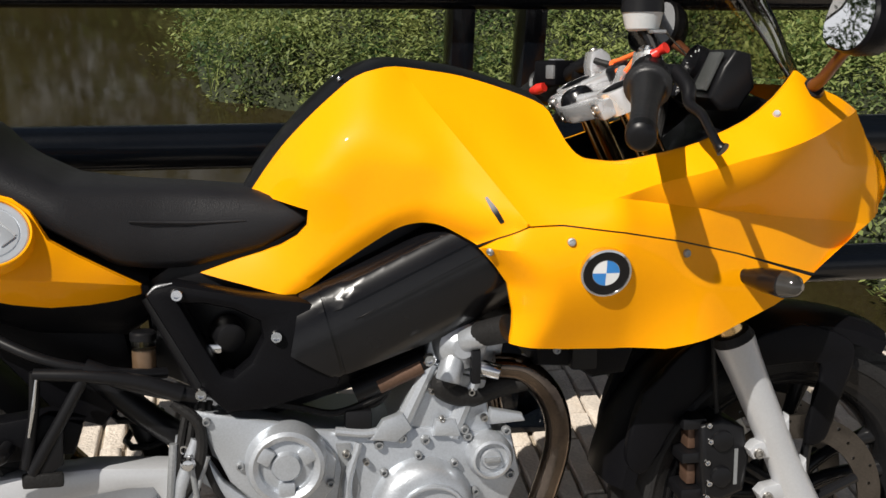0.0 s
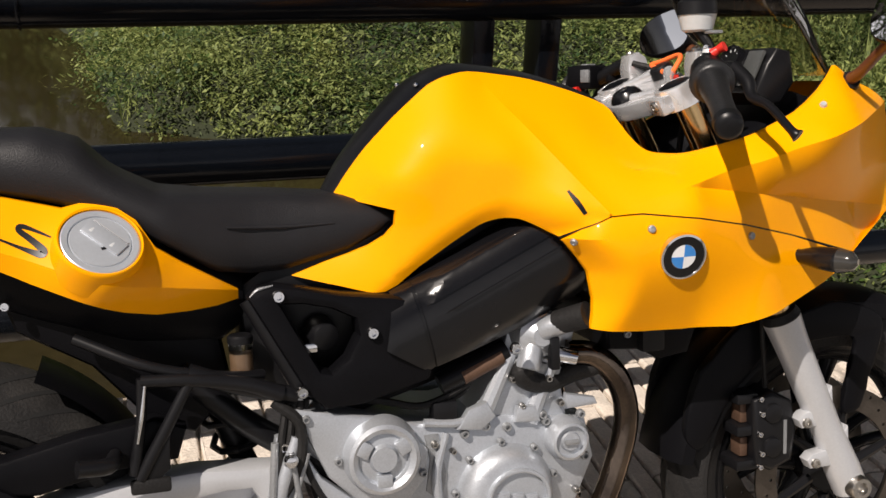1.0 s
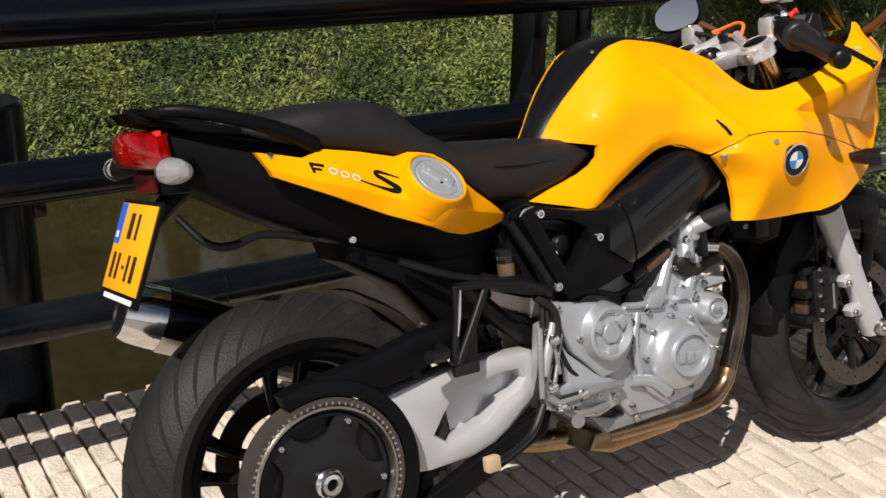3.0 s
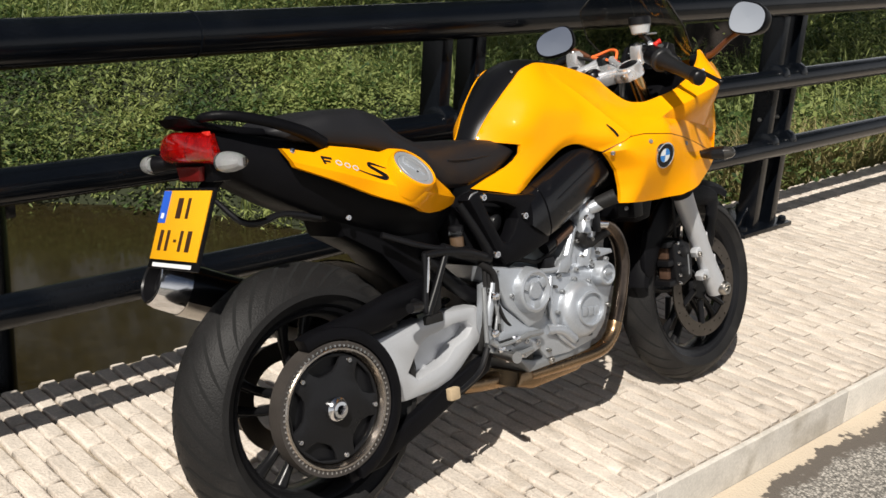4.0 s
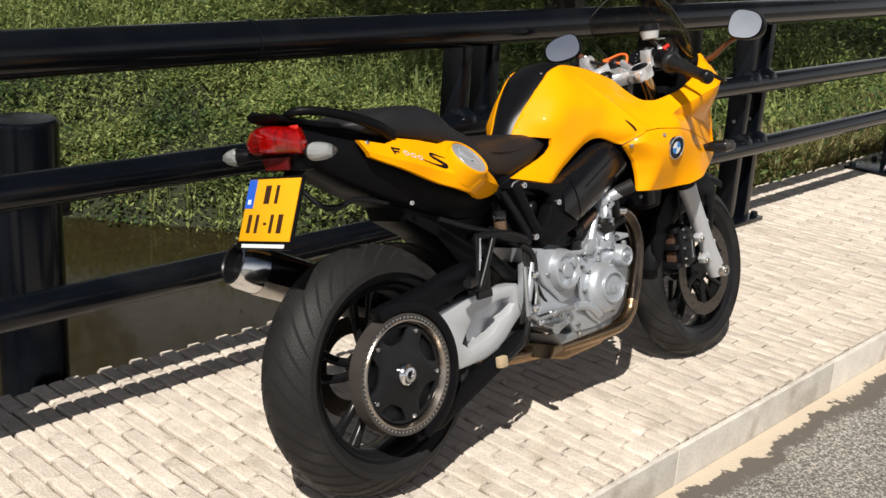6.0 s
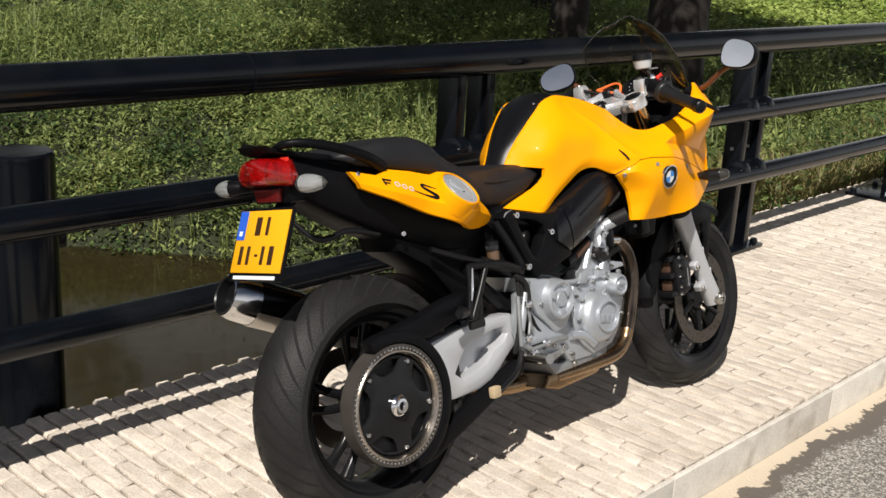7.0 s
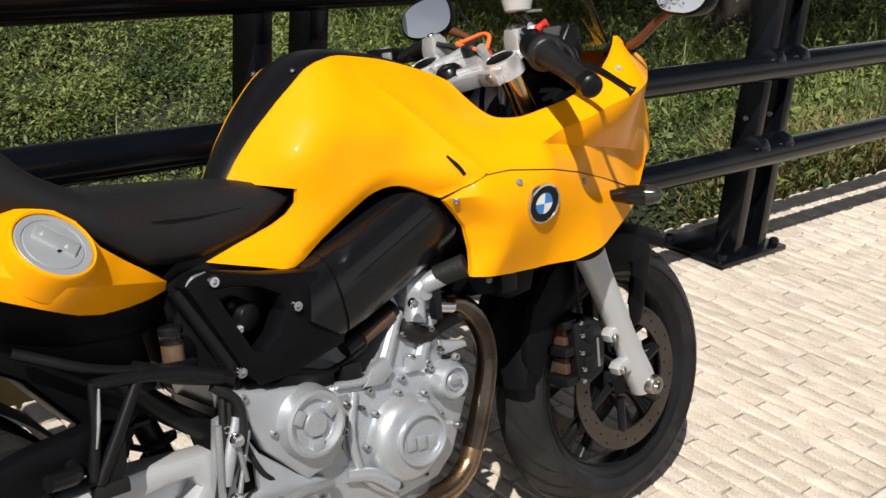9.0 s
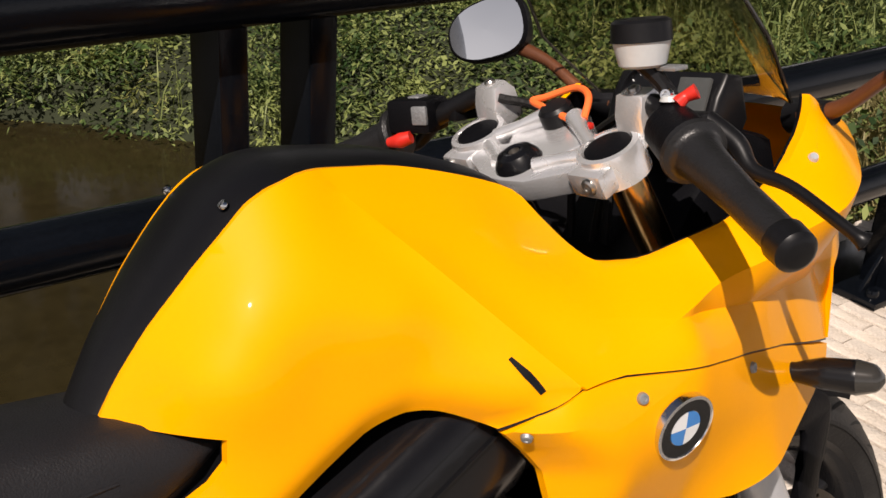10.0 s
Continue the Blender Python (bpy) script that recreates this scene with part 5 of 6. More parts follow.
part("coil_pack", tube([(0.73, -0.085, 0.545), (0.84, -0.085, 0.590)], 0.018, 1, 14), FRAME_BLACK, bike)
part("coil_band", tube([(0.765, -0.092, 0.556), (0.83, -0.092, 0.583)], 0.014, 1, 12), COPPER, bike)
# exhaust
for v, x in ((-0.085, 0.0), (0.020, -0.085)):
    head = part("exhaust_header", tube([(0.94, v, 0.575), (0.990 + x, v, 0.565), (1.032 + x, v, 0.520), (1.046 + x, v, 0.452), (1.024 + x, v, 0.365), (0.990, v, 0.285)], 0.0205, 6, 18), HEADER, bike, "dark heat-stained steel exhaust header")
    part("lower_pipe", tube([(0.992, v, 0.290), (0.972, v, 0.258), (0.915, v, 0.228), (0.79, v + 0.02, 0.218), (0.66, v + 0.03, 0.218)], 0.0208, 6, 18), HOT_STEEL, head, "golden heat-stained lower pipe")
part("collector", prism([(0.62, 0.235), (0.88, 0.232), (0.90, 0.215), (0.84, 0.185), (0.66, 0.180), (0.60, 0.20)], -0.085, 0.05, 0.012), HOT_STEEL, bike, "brown heat-stained exhaust collector")
part("exhaust_pipe", tube([(0.64, 0.0, 0.205), (0.50, 0.06, 0.215), (0.36, 0.13, 0.30), (0.24, 0.175, 0.405)], 0.024, 6, 16), HOT_STEEL, bike)
d = Vector((0.30, -0.03, -0.135)).normalized()
tip = Vector((-0.212, 0.212, 0.622))
muf = part("muffler", tube([tip + d * 0.05, tip + d * 0.10, tip + d * 0.42, tip + d * 0.50], (0.057, 0.060, 0.056, 0.030), 4, 32), BLACK_GLOSS, bike, "black muffler with bright steel end")
turned = Matrix.Translation(tip) @ d.to_track_quat("X", "Z").to_matrix().to_4x4()
part("end_cap", lathe([(0.047, -0.008), (0.052, -0.006), (0.058, 0.012), (0.0605, 0.055), (0.055, 0.055)], (0, 0, 0), "x", 40), CHROME, muf, "bright bevelled end cap").matrix_local = turned
part("tail_pipe", lathe([(0.0, 0.02), (0.043, 0.02), (0.045, -0.006), (0.048, -0.010), (0.048, 0.01)], (0, 0, 0), "x", 32), FRAME_BLACK, muf).matrix_local = turned
part("heat_shield", lathe([(0.0615, 0.066), (0.063, 0.07), (0.061, 0.36), (0.056, 0.40)], (0, 0, 0), "x", 12, arc=radians(75), start=radians(205)), STEEL, muf).matrix_local = turned
part("muffler_strap", cylinder(tip + d * 0.055, tip + d * 0.066, 0.0595, 0.0605, 32), CHROME, muf)

for o in [q for q in bike.children if q.name.split(".")[0] in ("side_cover", "airbox_cover", "crankcase", "cylinder_block", "sprocket_plate", "clutch_cover", "oil_filler", "thermostat_housing", "coolant_hose", "coil_pack", "coil_band", "exhaust_header", "sensor_block", "idle_motor", "cable_clamp")]:
    o.location.y = -0.012
air.location = (-0.004, -0.006, 0.011)

# ---- swingarm and belt guards ----
ARM = [(0.060, 0.410), (0.15, 0.435), (0.24, 0.449), (0.355, 0.455), (0.47, 0.447), (0.50, 0.42), (0.49, 0.37), (0.436, 0.334), (0.40, 0.306), (0.365, 0.286), (0.315, 0.273), (0.22, 0.270), (0.145, 0.280), (0.09, 0.24), (0.03, 0.23), (0.0, 0.318), (0.02, 0.40)]
SLOT = [(0.236, 0.336), (0.259, 0.368), (0.285, 0.396), (0.31, 0.407), (0.352, 0.411), (0.396, 0.417), (0.433, 0.416), (0.445, 0.397), (0.428, 0.378), (0.385, 0.364), (0.355, 0.338), (0.33, 0.329), (0.263, 0.314)]
arm = part("swingarm", plate_with_holes(ARM, [SLOT], -0.104, -0.045, 0.010), SILVER, bike, "silver single-sided swingarm with an oval recess")
part("recess_floor", prism([(0.225, 0.30), (0.46, 0.32), (0.46, 0.428), (0.225, 0.425)], -0.060, -0.048, 0), SILVER, arm)
sector = lambda r0, r1, a0, a1, n=28: [(R_AX[0] + r1 * math.cos(a), R_AX[1] + r1 * math.sin(a)) for a in np.linspace(a0, a1, n)] + [(R_AX[0] + r0 * math.cos(a), R_AX[1] + r0 * math.sin(a)) for a in np.linspace(a1, a0, n)]
part("belt_guard", prism(sector(0.152, 0.180, radians(-75), radians(112)), P - 0.008, P + 0.034, 0.004), BLACK_PLASTIC, bike, "black plastic belt guard")
part("belt_guard", prism([(-0.05, 0.470), (-0.02, 0.495), (0.10, 0.512), (0.20, 0.535), (0.30, 0.548), (0.345, 0.530), (0.33, 0.485), (0.24, 0.478), (0.14, 0.455), (0.04, 0.462)], -0.130, -0.085, 0.008), BLACK_PLASTIC, bike, "black plastic upper belt guard")
part("belt_guard", prism([(0.02, 0.165), (0.10, 0.190), (0.30, 0.265), (0.44, 0.315), (0.50, 0.33), (0.48, 0.28), (0.30, 0.215), (0.12, 0.145), (0.03, 0.135)], -0.115, -0.090, 0.005), BLACK_PLASTIC, bike)
part("hugger", lathe([(0.322, -0.085), (0.330, -0.05), (0.333, 0.0), (0.330, 0.05), (0.322, 0.085), (0.326, 0.05), (0.329, 0.0), (0.326, -0.05)], (0, 0, R_AX[1]), sides=16, arc=radians(42), start=radians(22), closed_profile=True), BLACK_PLASTIC, bike)

# ---- foot controls ----
hang = part("footrest_bracket", joined(tube([(0.288, -0.140, 0.612), (0.282, -0.141, 0.545), (0.268, -0.142, 0.475)], (0.008, 0.007, 0.009), 4, 12), tube([(0.286, -0.140, 0.608), (0.36, -0.140, 0.602), (0.43, -0.136, 0.588), (0.482, -0.132, 0.567)], (0.009, 0.010, 0.011, 0.013), 5, 12), tube([(0.352, -0.140, 0.600), (0.315, -0.142, 0.535), (0.276, -0.142, 0.468)], (0.008, 0.009, 0.010), 4, 12)), FRAME_BLACK, bike, "black tubular pillion footrest bracket")
part("bracket_web", prism([(0.276, 0.474), (0.292, 0.455), (0.318, 0.478), (0.322, 0.535), (0.300, 0.500)], -0.146, -0.132, 0.003), FRAME_BLACK, hang)
part("bracket_edge", tube([(0.291, -0.150, 0.604), (0.284, -0.150, 0.560), (0.276, -0.150, 0.522)], (0.002, 0.0035, 0.002), 4, 8), CHROME, hang)
part("bracket_hose", tube([(0.47, -0.128, 0.555), (0.505, -0.136, 0.52), (0.502, -0.138, 0.46), (0.475, -0.132, 0.41)], 0.0085, 6, 10), RUBBER, hang)
peg = part("footrest", tube([(0.245, -0.135, 0.505), (0.235, -0.165, 0.500), (0.195, -0.18, 0.505)], (0.010, 0.012, 0.012), 4, 12), FRAME_BLACK, bike, "folded black pillion footrest")
part("footrest_pad", box(0.262, 0.318, -0.150, -0.138, 0.446, 0.468, 0.005), RUBBER, peg)
ctrl = part("rear_set", plate_with_holes([(0.470, 0.50), (0.492, 0.505), (0.535, 0.43), (0.60, 0.375), (0.66, 0.345), (0.655, 0.30), (0.60, 0.285), (0.53, 0.30), (0.475, 0.33), (0.455, 0.40)], [[(0.505, 0.43), (0.53, 0.41), (0.53, 0.37), (0.50, 0.365), (0.49, 0.39)]], -0.128, -0.108, 0.004), ALLOY, bike, "alloy footrest plate")
part("footpeg", tube([(0.50, -0.12, 0.325), (0.49, -0.17, 0.322), (0.48, -0.215, 0.325)], (0.013, 0.012, 0.014), 3, 14), STEEL, ctrl)
part("footpeg_rubber", box(0.505, 0.565, -0.137, -0.125, 0.335, 0.350, 0.003), RUBBER, ctrl)
part("brake_rod", tube([(0.468, -0.135, 0.495), (0.462, -0.138, 0.43), (0.458, -0.138, 0.36)], 0.006, 3, 10), ALLOY_DARK, ctrl)
part("master_cylinder", tube([(0.500, -0.134, 0.50), (0.480, -0.134, 0.44), (0.470, -0.134, 0.40)], (0.008, 0.012, 0.009), 4, 12), ALLOY, ctrl)
part("brake_pedal", tube([(0.46, -0.135, 0.345), (0.42, -0.145, 0.300), (0.36, -0.150, 0.275), (0.325, -0.152, 0.270)], (0.008, 0.007, 0.006, 0.007), 5, 10), FRAME_BLACK, ctrl)
part("pedal_tip", box(0.305, 0.335, -0.162, -0.142, 0.255, 0.285, 0.005), TAG, ctrl, "tan worn pedal tip")
for u, w in ((0.482, 0.485), (0.54, 0.315), (0.60, 0.33), (0.64, 0.318), (0.50, 0.345), (0.585, 0.300)):
    part("set_bolt", bolt((u, -0.128, w), (0, -1, 0), 0.008, 0.009), CHROME, ctrl)
for (a, b, r) in (((0.49, -0.140, 0.48), (0.50, -0.142, 0.40), 0.007), ((0.515, -0.138, 0.475), (0.485, -0.145, 0.385), 0.006), ((0.48, -0.15, 0.345), (0.60, -0.15, 0.350), 0.008), ((0.50, -0.145, 0.315), (0.62, -0.13, 0.305), 0.010), ((0.47, -0.142, 0.36), (0.51, -0.142, 0.325), 0.012)):
    part("control_link", tube([a, ((a[0] + b[0]) / 2, a[1] - 0.004, (a[2] + b[2]) / 2), b], (r * 0.75, r * 0.6, r * 0.75), 3, 12), ALLOY_DARK, ctrl)
for u, w in ((0.488, 0.470), (0.475, 0.38), (0.492, 0.335), (0.51, 0.31), (0.548, 0.35)):
    part("ball_joint", lathe([(0.0, -0.012), (0.008, -0.010), (0.011, -0.004), (0.010, 0.004), (0.0, 0.008)], (u, -0.150, w), sides=14), CHROME, ctrl)
part("linkage", tube([(0.55, -0.135, 0.335), (0.60, -0.138, 0.345), (0.66, -0.13, 0.340)], 0.008, 4, 10), ALLOY_DARK, ctrl)
for q in range(3):
    part("control_cable", tube([(0.49 + 0.01 * q, -0.12, 0.55), (0.475 + 0.012 * q, -0.132, 0.48), (0.462 + 0.006 * q, -0.128, 0.40), (0.45, -0.118, 0.34)], 0.006, 5, 8), RUBBER, bike)
pot = part("brake_fluid_pot", lathe([(0.0, 0.0), (0.015, 0.0), (0.017, 0.003), (0.017, 0.026), (0.016, 0.030)], (0.430, -0.098, 0.597), "z", 20), FLUID, bike, "amber brake fluid pot with a dark lid")
part("pot_upper", lathe([(0.016, 0.028), (0.0175, 0.030), (0.0175, 0.045), (0.0, 0.045)], (0.430, -0.098, 0.597), "z", 20), CLEAR_LENS, pot)
part("lid", lathe([(0.0, 0.056), (0.016, 0.056), (0.019, 0.053), (0.019, 0.044), (0.0, 0.044)], (0.430, -0.098, 0.597), "z", 20), FRAME_BLACK, pot)
part("side_stand", tube([(0.62, 0.10, 0.27), (0.56, 0.19, 0.16), (0.50, 0.285, 0.080)], 0.012, 4, 12), FRAME_BLACK, bike)

# ---- tail: lamp, indicators, plate, grab rails ----
lamp_rows = []
for z, half, off in ((0.886, 0.074, 0.026), (0.890, 0.088, 0.012), (0.897, 0.106, 0.003), (0.906, 0.111, 0.0), (0.922, 0.105, -0.002), (0.937, 0.096, 0.001), (0.946, 0.088, 0.008), (0.950, 0.080, 0.018)):
    sag = lambda a, z=z: z - 0.010 * abs(a) ** 2
    back = [(-0.243 + 0.040 * abs(a) ** 2.2 + off, half * a, sag(a)) for a in np.linspace(-1, 1, 25)]
    lamp_rows.append(back + [(-0.184 + off * 0.4, half * 0.92 * a, sag(a)) for a in np.linspace(1, -1, 25)])
lamp = part("tail_lamp", rings_to_mesh(lamp_rows), RED_LENS, bike, "clear deep red tail lamp", 50)
part("lamp_body", prism([(-0.200, 0.944), (-0.190, 0.946), (-0.188, 0.888), (-0.196, 0.888)], -0.082, 0.082, 0.002), RED_PLASTIC, lamp)
for v in (-0.052, 0.052):
    part("bulb_bowl", lathe([(0.0, 0.004), (0.012, 0.002), (0.024, -0.004), (0.028, -0.012)], (-0.203, v, 0.914), "x", 28), CHROME, lamp)
part("reflector", prism([(-0.050, 0.876), (0.050, 0.876), (0.040, 0.846), (-0.040, 0.846)], 0, 0.014, 0.003), RED_DEEP, lamp, "dark red reflector below the lamp").matrix_local = Matrix.Translation((-0.208, 0, 0)) @ Matrix.Rotation(radians(-90), 4, "Z")
part("lamp_skirt", prism([(-0.198, 0.884), (-0.150, 0.886), (-0.150, 0.840), (-0.190, 0.842)], -0.072, 0.072, 0.008), BLACK_PLASTIC, lamp)
for s in (-1, 1):
    ind = part("rear_indicator", moved(lathe([(0.0, 0.053), (0.008, 0.050), (0.0155, 0.041), (0.0215, 0.026), (0.0238, 0.012), (0.0225, 0.0), (0.0, 0.0)], (0, 0, 0), "z", 28), Matrix.Diagonal((1.0, 0.90, 1.38, 1.0))), CLEAR_LENS, bike, "clear almond-shaped indicator")
    ind.matrix_local = Matrix.Translation((-0.206, s * 0.141, 0.884)) @ Vector((0.12, s, -0.02)).to_track_quat("Z", "Y").to_matrix().to_4x4()
    part("reflector_bowl", moved(lathe([(0.0, 0.042), (0.006, 0.041), (0.010, 0.036), (0.0145, 0.028), (0.017, 0.020), (0.0190, 0.012), (0.018, 0.002), (0.0, 0.002)], (0, 0, 0), "z", 11), Matrix.Diagonal((1.0, 0.88, 1.33, 1.0))), CUP_WHITE, ind, "", 12)
    part("indicator_stalk", tube([(-0.15, s * 0.080, 0.885), (-0.19, s * 0.115, 0.884), (-0.206, s * 0.142, 0.884)], (0.014, 0.015, 0.0195), 4, 14), BLACK_PLASTIC, bike)
    part("grab_rail", tube([(0.055, s * 0.118, 0.893), (0.0, s * 0.130, 0.922), (-0.08, s * 0.128, 0.952), (-0.155, s * 0.108, 0.972), (-0.195, s * 0.078, 0.975), (-0.19, s * 0.03, 0.966)], (0.015, 0.014, 0.012, 0.011, 0.010, 0.008), 6, 12), BLACK_PLASTIC, bike, "black grab rail")
part("tail_deck", prism([(-0.232, 0.978), (-0.20, 0.966), (-0.05, 0.938), (-0.03, 0.92), (-0.10, 0.928), (-0.19, 0.952), (-0.218, 0.960)], -0.062, 0.062, 0.006), BLACK_PLASTIC, bike)

pm = Matrix.Translation((-0.245, -0.006, 0.760)) @ Euler((radians(-23), 0, radians(-90))).to_matrix().to_4x4() @ Matrix.Diagonal((0.93, 1, 0.95, 1))
holder = part("plate_holder", moved(box(-0.112, 0.112, 0.001, 0.008, -0.098, 0.086, 0.003), pm), BLACK_PLASTIC, bike, "black number plate holder")
part("number_plate", moved(box(-0.104, 0.104, -0.002, 0.001, -0.078, 0.078, 0.0008), pm), PLATE, holder, "yellow number plate with dark bars")
part("country_band", moved(box(-0.103, -0.070, -0.0032, -0.002, 0.004, 0.077), pm), PLATE_BLUE, holder)
for x0, z0, wd in ((-0.028, 0.015, 0.022), (0.016, 0.015, 0.012), (-0.078, -0.058, 0.014), (-0.046, -0.058, 0.012), (0.014, -0.058, 0.012), (0.046, -0.058, 0.018)):
    part("plate_bar", moved(box(x0, x0 + wd, -0.0032, -0.002, z0, z0 + 0.046, 0.0003), pm), PLATE_INK, holder)
part("plate_bar", moved(box(-0.012, 0.000, -0.0032, -0.002, -0.038, -0.032), pm), PLATE_INK, holder)
part("band_mark", moved(box(-0.093, -0.080, -0.0036, -0.0030, 0.014, 0.026), pm), WHITE, holder)
part("holder_print", moved(box(-0.09, 0.085, 0.0002, 0.002, -0.094, -0.085), pm), WHITE, holder)
part("plate_bracket", tube([(-0.205, 0, 0.790), (-0.17, 0, 0.825), (-0.12, 0, 0.86)], (0.014, 0.018, 0.02), 4, 10), BLACK_PLASTIC, bike)

# ---- cockpit ----
STEM_TOP = Matrix.Translation((1.127, 0, 0.992)) @ Euler((0, radians(-25), 0)).to_matrix().to_4x4()
half = [(0.0, 0.064), (0.022, 0.062), (0.034, 0.046), (0.055, 0.030), (0.084, 0.032), (0.112, 0.034), (0.134, 0.022), (0.143, 0.0), (0.136, -0.022), (0.116, -0.036), (0.094, -0.036), (0.062, -0.052), (0.036, -0.066), (0.0, -0.069)]
YOKE_TURN = Matrix(((0, 0, 1, 0), (1, 0, 0, 0), (0, 1, 0, 0), (0, 0, 0, 1)))
yoke = part("top_yoke", moved(plate_with_holes([(a, b) for a, b in half] + [(-a, b) for a, b in half[-2:0:-1]], [[(0.052, -0.004), (0.070, -0.010), (0.076, 0.010), (0.062, 0.014)], [(-0.052, -0.004), (-0.062, 0.014), (-0.076, 0.010), (-0.070, -0.010)]], -0.034, -0.006, 0.004), STEM_TOP @ YOKE_TURN), YOKE, bike, "ribbed silver alloy top yoke")
for s in (-1, 1):
    clamp = part("fork_clamp", moved(lathe([(0.0, -0.002), (0.026, -0.002), (0.028, 0.003), (0.034, 0.002), (0.036, -0.004), (0.0365, -0.034), (0.0, -0.036)], (0.0, s * 0.108, 0), "z", 36), STEM_TOP), YOKE, bike, "silver fork clamp", 40)
    part("fork_cap", moved(lathe([(0.0, 0.004), (0.020, 0.004), (0.0255, 0.002), (0.0262, -0.004)], (0.0, s * 0.108, 0), "z", 32), STEM_TOP), BLACK_PLASTIC, clamp)
    part("clamp_boss", moved(box(-0.048, -0.020, s * 0.108 - 0.026, s * 0.108 + 0.022, -0.032, -0.003, 0.006), STEM_TOP), YOKE, clamp)
    part("clamp_bolt", moved(bolt((-0.048, s * 0.118, -0.014), (-1, 0, 0), 0.009, 0.005), STEM_TOP), STEEL, clamp)
    part("yoke_rib", moved(tube([(0.004, s * 0.080, -0.006), (0.022, s * 0.050, -0.001), (0.042, s * 0.022, 0.002)], (0.010, 0.008, 0.012), 5, 12), STEM_TOP), YOKE, yoke)
    part("yoke_rib", moved(tube([(-0.012, s * 0.080, -0.008), (-0.026, s * 0.052, -0.006), (-0.040, s * 0.030, -0.006)], (0.010, 0.008, 0.010), 5, 12), STEM_TOP), YOKE, yoke)
    riser = part("bar_riser", moved(prism([(0.020, -0.016), (0.066, -0.016), (0.070, 0.020), (0.062, 0.034), (0.042, 0.036), (0.030, 0.018)], s * 0.138, s * 0.098, 0.005), STEM_TOP), YOKE, bike, "silver handlebar riser")
    part("riser_bolt", moved(bolt((0.052, s * 0.118, 0.035), (0, 0, 1), 0.007, 0.005), STEM_TOP), STEEL, riser)
    ga, gb = Vector((1.132, s * 0.215, 0.998)), Vector((1.070, s * 0.364, 0.946))
    gd = (gb - ga).normalized()
    part("handlebar", tube([STEM_TOP @ Vector((0.050, s * 0.10, 0.020)), STEM_TOP @ Vector((0.048, s * 0.15, 0.018)), ga], 0.0125, 5, 14), FRAME_BLACK, bike)
    if s > 0:
        ga = ga + gd * 0.045
    grip = part("grip", tube([ga, ga + gd * 0.004, ga + gd * 0.010, ga + gd * 0.016, ga + gd * 0.045, ga.lerp(gb, 0.6), gb], (0.030, 0.034, 0.033, 0.0245, 0.0210, 0.0176, 0.0176), 4, 26), GRIP, bike, "black rubber handlebar grip")
    part("bar_end", tube([gb, gb + gd * 0.004, gb + gd * 0.024, gb + gd * 0.030], (0.0175, 0.0205, 0.0195, 0.012), 3, 22), FRAME_BLACK, grip)
    if s < 0:
        sw = part("switchgear", tube([ga - gd * 0.055, ga - gd * 0.048, ga - gd * 0.012, ga - gd * 0.002], (0.020, 0.027, 0.030, 0.030), 4, 18), BLACK_PLASTIC, bike, "black switch housing with a red switch")
        part("switch_lever", tube([ga - gd * 0.035 + Vector((0.004, 0, 0.028)), ga - gd * 0.030 + Vector((0.014, 0, 0.036)), ga - gd * 0.020 + Vector((0.024, 0, 0.044))], (0.008, 0.006, 0.008), 4, 12), RED_PLASTIC, sw, "red engine switch")
        part("switch_cap", lathe([(0.0, 0.006), (0.008, 0.005), (0.010, 0.0)], ga - gd * 0.045 + Vector((0.0, 0, 0.028)), "z", 16), CUP_WHITE, sw)
    else:
        sm = Matrix.Translation((1.124, 0.226, 1.008)) @ Vector((gd.y, -gd.x, 0)).to_track_quat("X", "Z").to_matrix().to_4x4()
        sw = part("switchgear", moved(box(-0.026, 0.026, -0.032, 0.030, -0.022, 0.022, 0.008), sm), BLACK_PLASTIC, bike, "black switch housing with a red switch")
        part("switch_face", moved(box(-0.012, 0.012, -0.012, 0.006, 0.018, 0.0245, 0.003), sm), ALLOY_DARK, sw)
        part("switch_face", moved(box(-0.0285, -0.020, -0.030, -0.008, -0.010, 0.014, 0.003), sm), ALLOY_DARK, sw)
        part("switch_lever", tube([(1.100, 0.210, 0.984), (1.092, 0.222, 0.980), (1.086, 0.240, 0.977)], (0.008, 0.010, 0.006), 4, 14), RED_PLASTIC, sw, "red horn switch")
    lev = part("brake_lever" if s < 0 else "clutch_lever", tube([ga - gd * 0.025 + Vector((0.040, 0, 0.010)), ga + gd * 0.012 + Vector((0.058, 0, 0.000)), ga + gd * 0.040 + Vector((0.062, 0, -0.014)), ga.lerp(gb, 0.55) + Vector((0.080, 0, -0.010)), gb + Vector((0.100, 0, -0.018)), gb + gd * 0.012 + Vector((0.108, 0, -0.022))], (0.012, 0.011, 0.008, 0.0065, 0.006, 0.010), 6, 12), FRAME_BLACK, bike, "black hand lever")
    part("lever_mount", box(1.140, 1.185, s * 0.185 - 0.016, s * 0.185 + 0.016, 0.998, 1.026, 0.007), FRAME_BLACK, bike)
    # mirrors
    mm = Matrix.Translation((1.352, s * (0.352 if s < 0 else 0.358), 1.084 if s < 0 else 1.090)) @ Euler((radians(-14 * s), radians(14), radians(24 if s > 0 else 2))).to_matrix().to_4x4()
    shape = lambda k, o: [Vector((o, (0.062 if s > 0 else 0.056) * k * math.copysign(abs(math.cos(a)) ** 0.72, math.cos(a)), (0.043 + 0.006 * s * math.cos(a) * -1) * k * math.copysign(abs(math.sin(a)) ** 0.8, math.sin(a)))) for a in np.linspace(0, 2 * math.pi, 32, endpoint=False)]
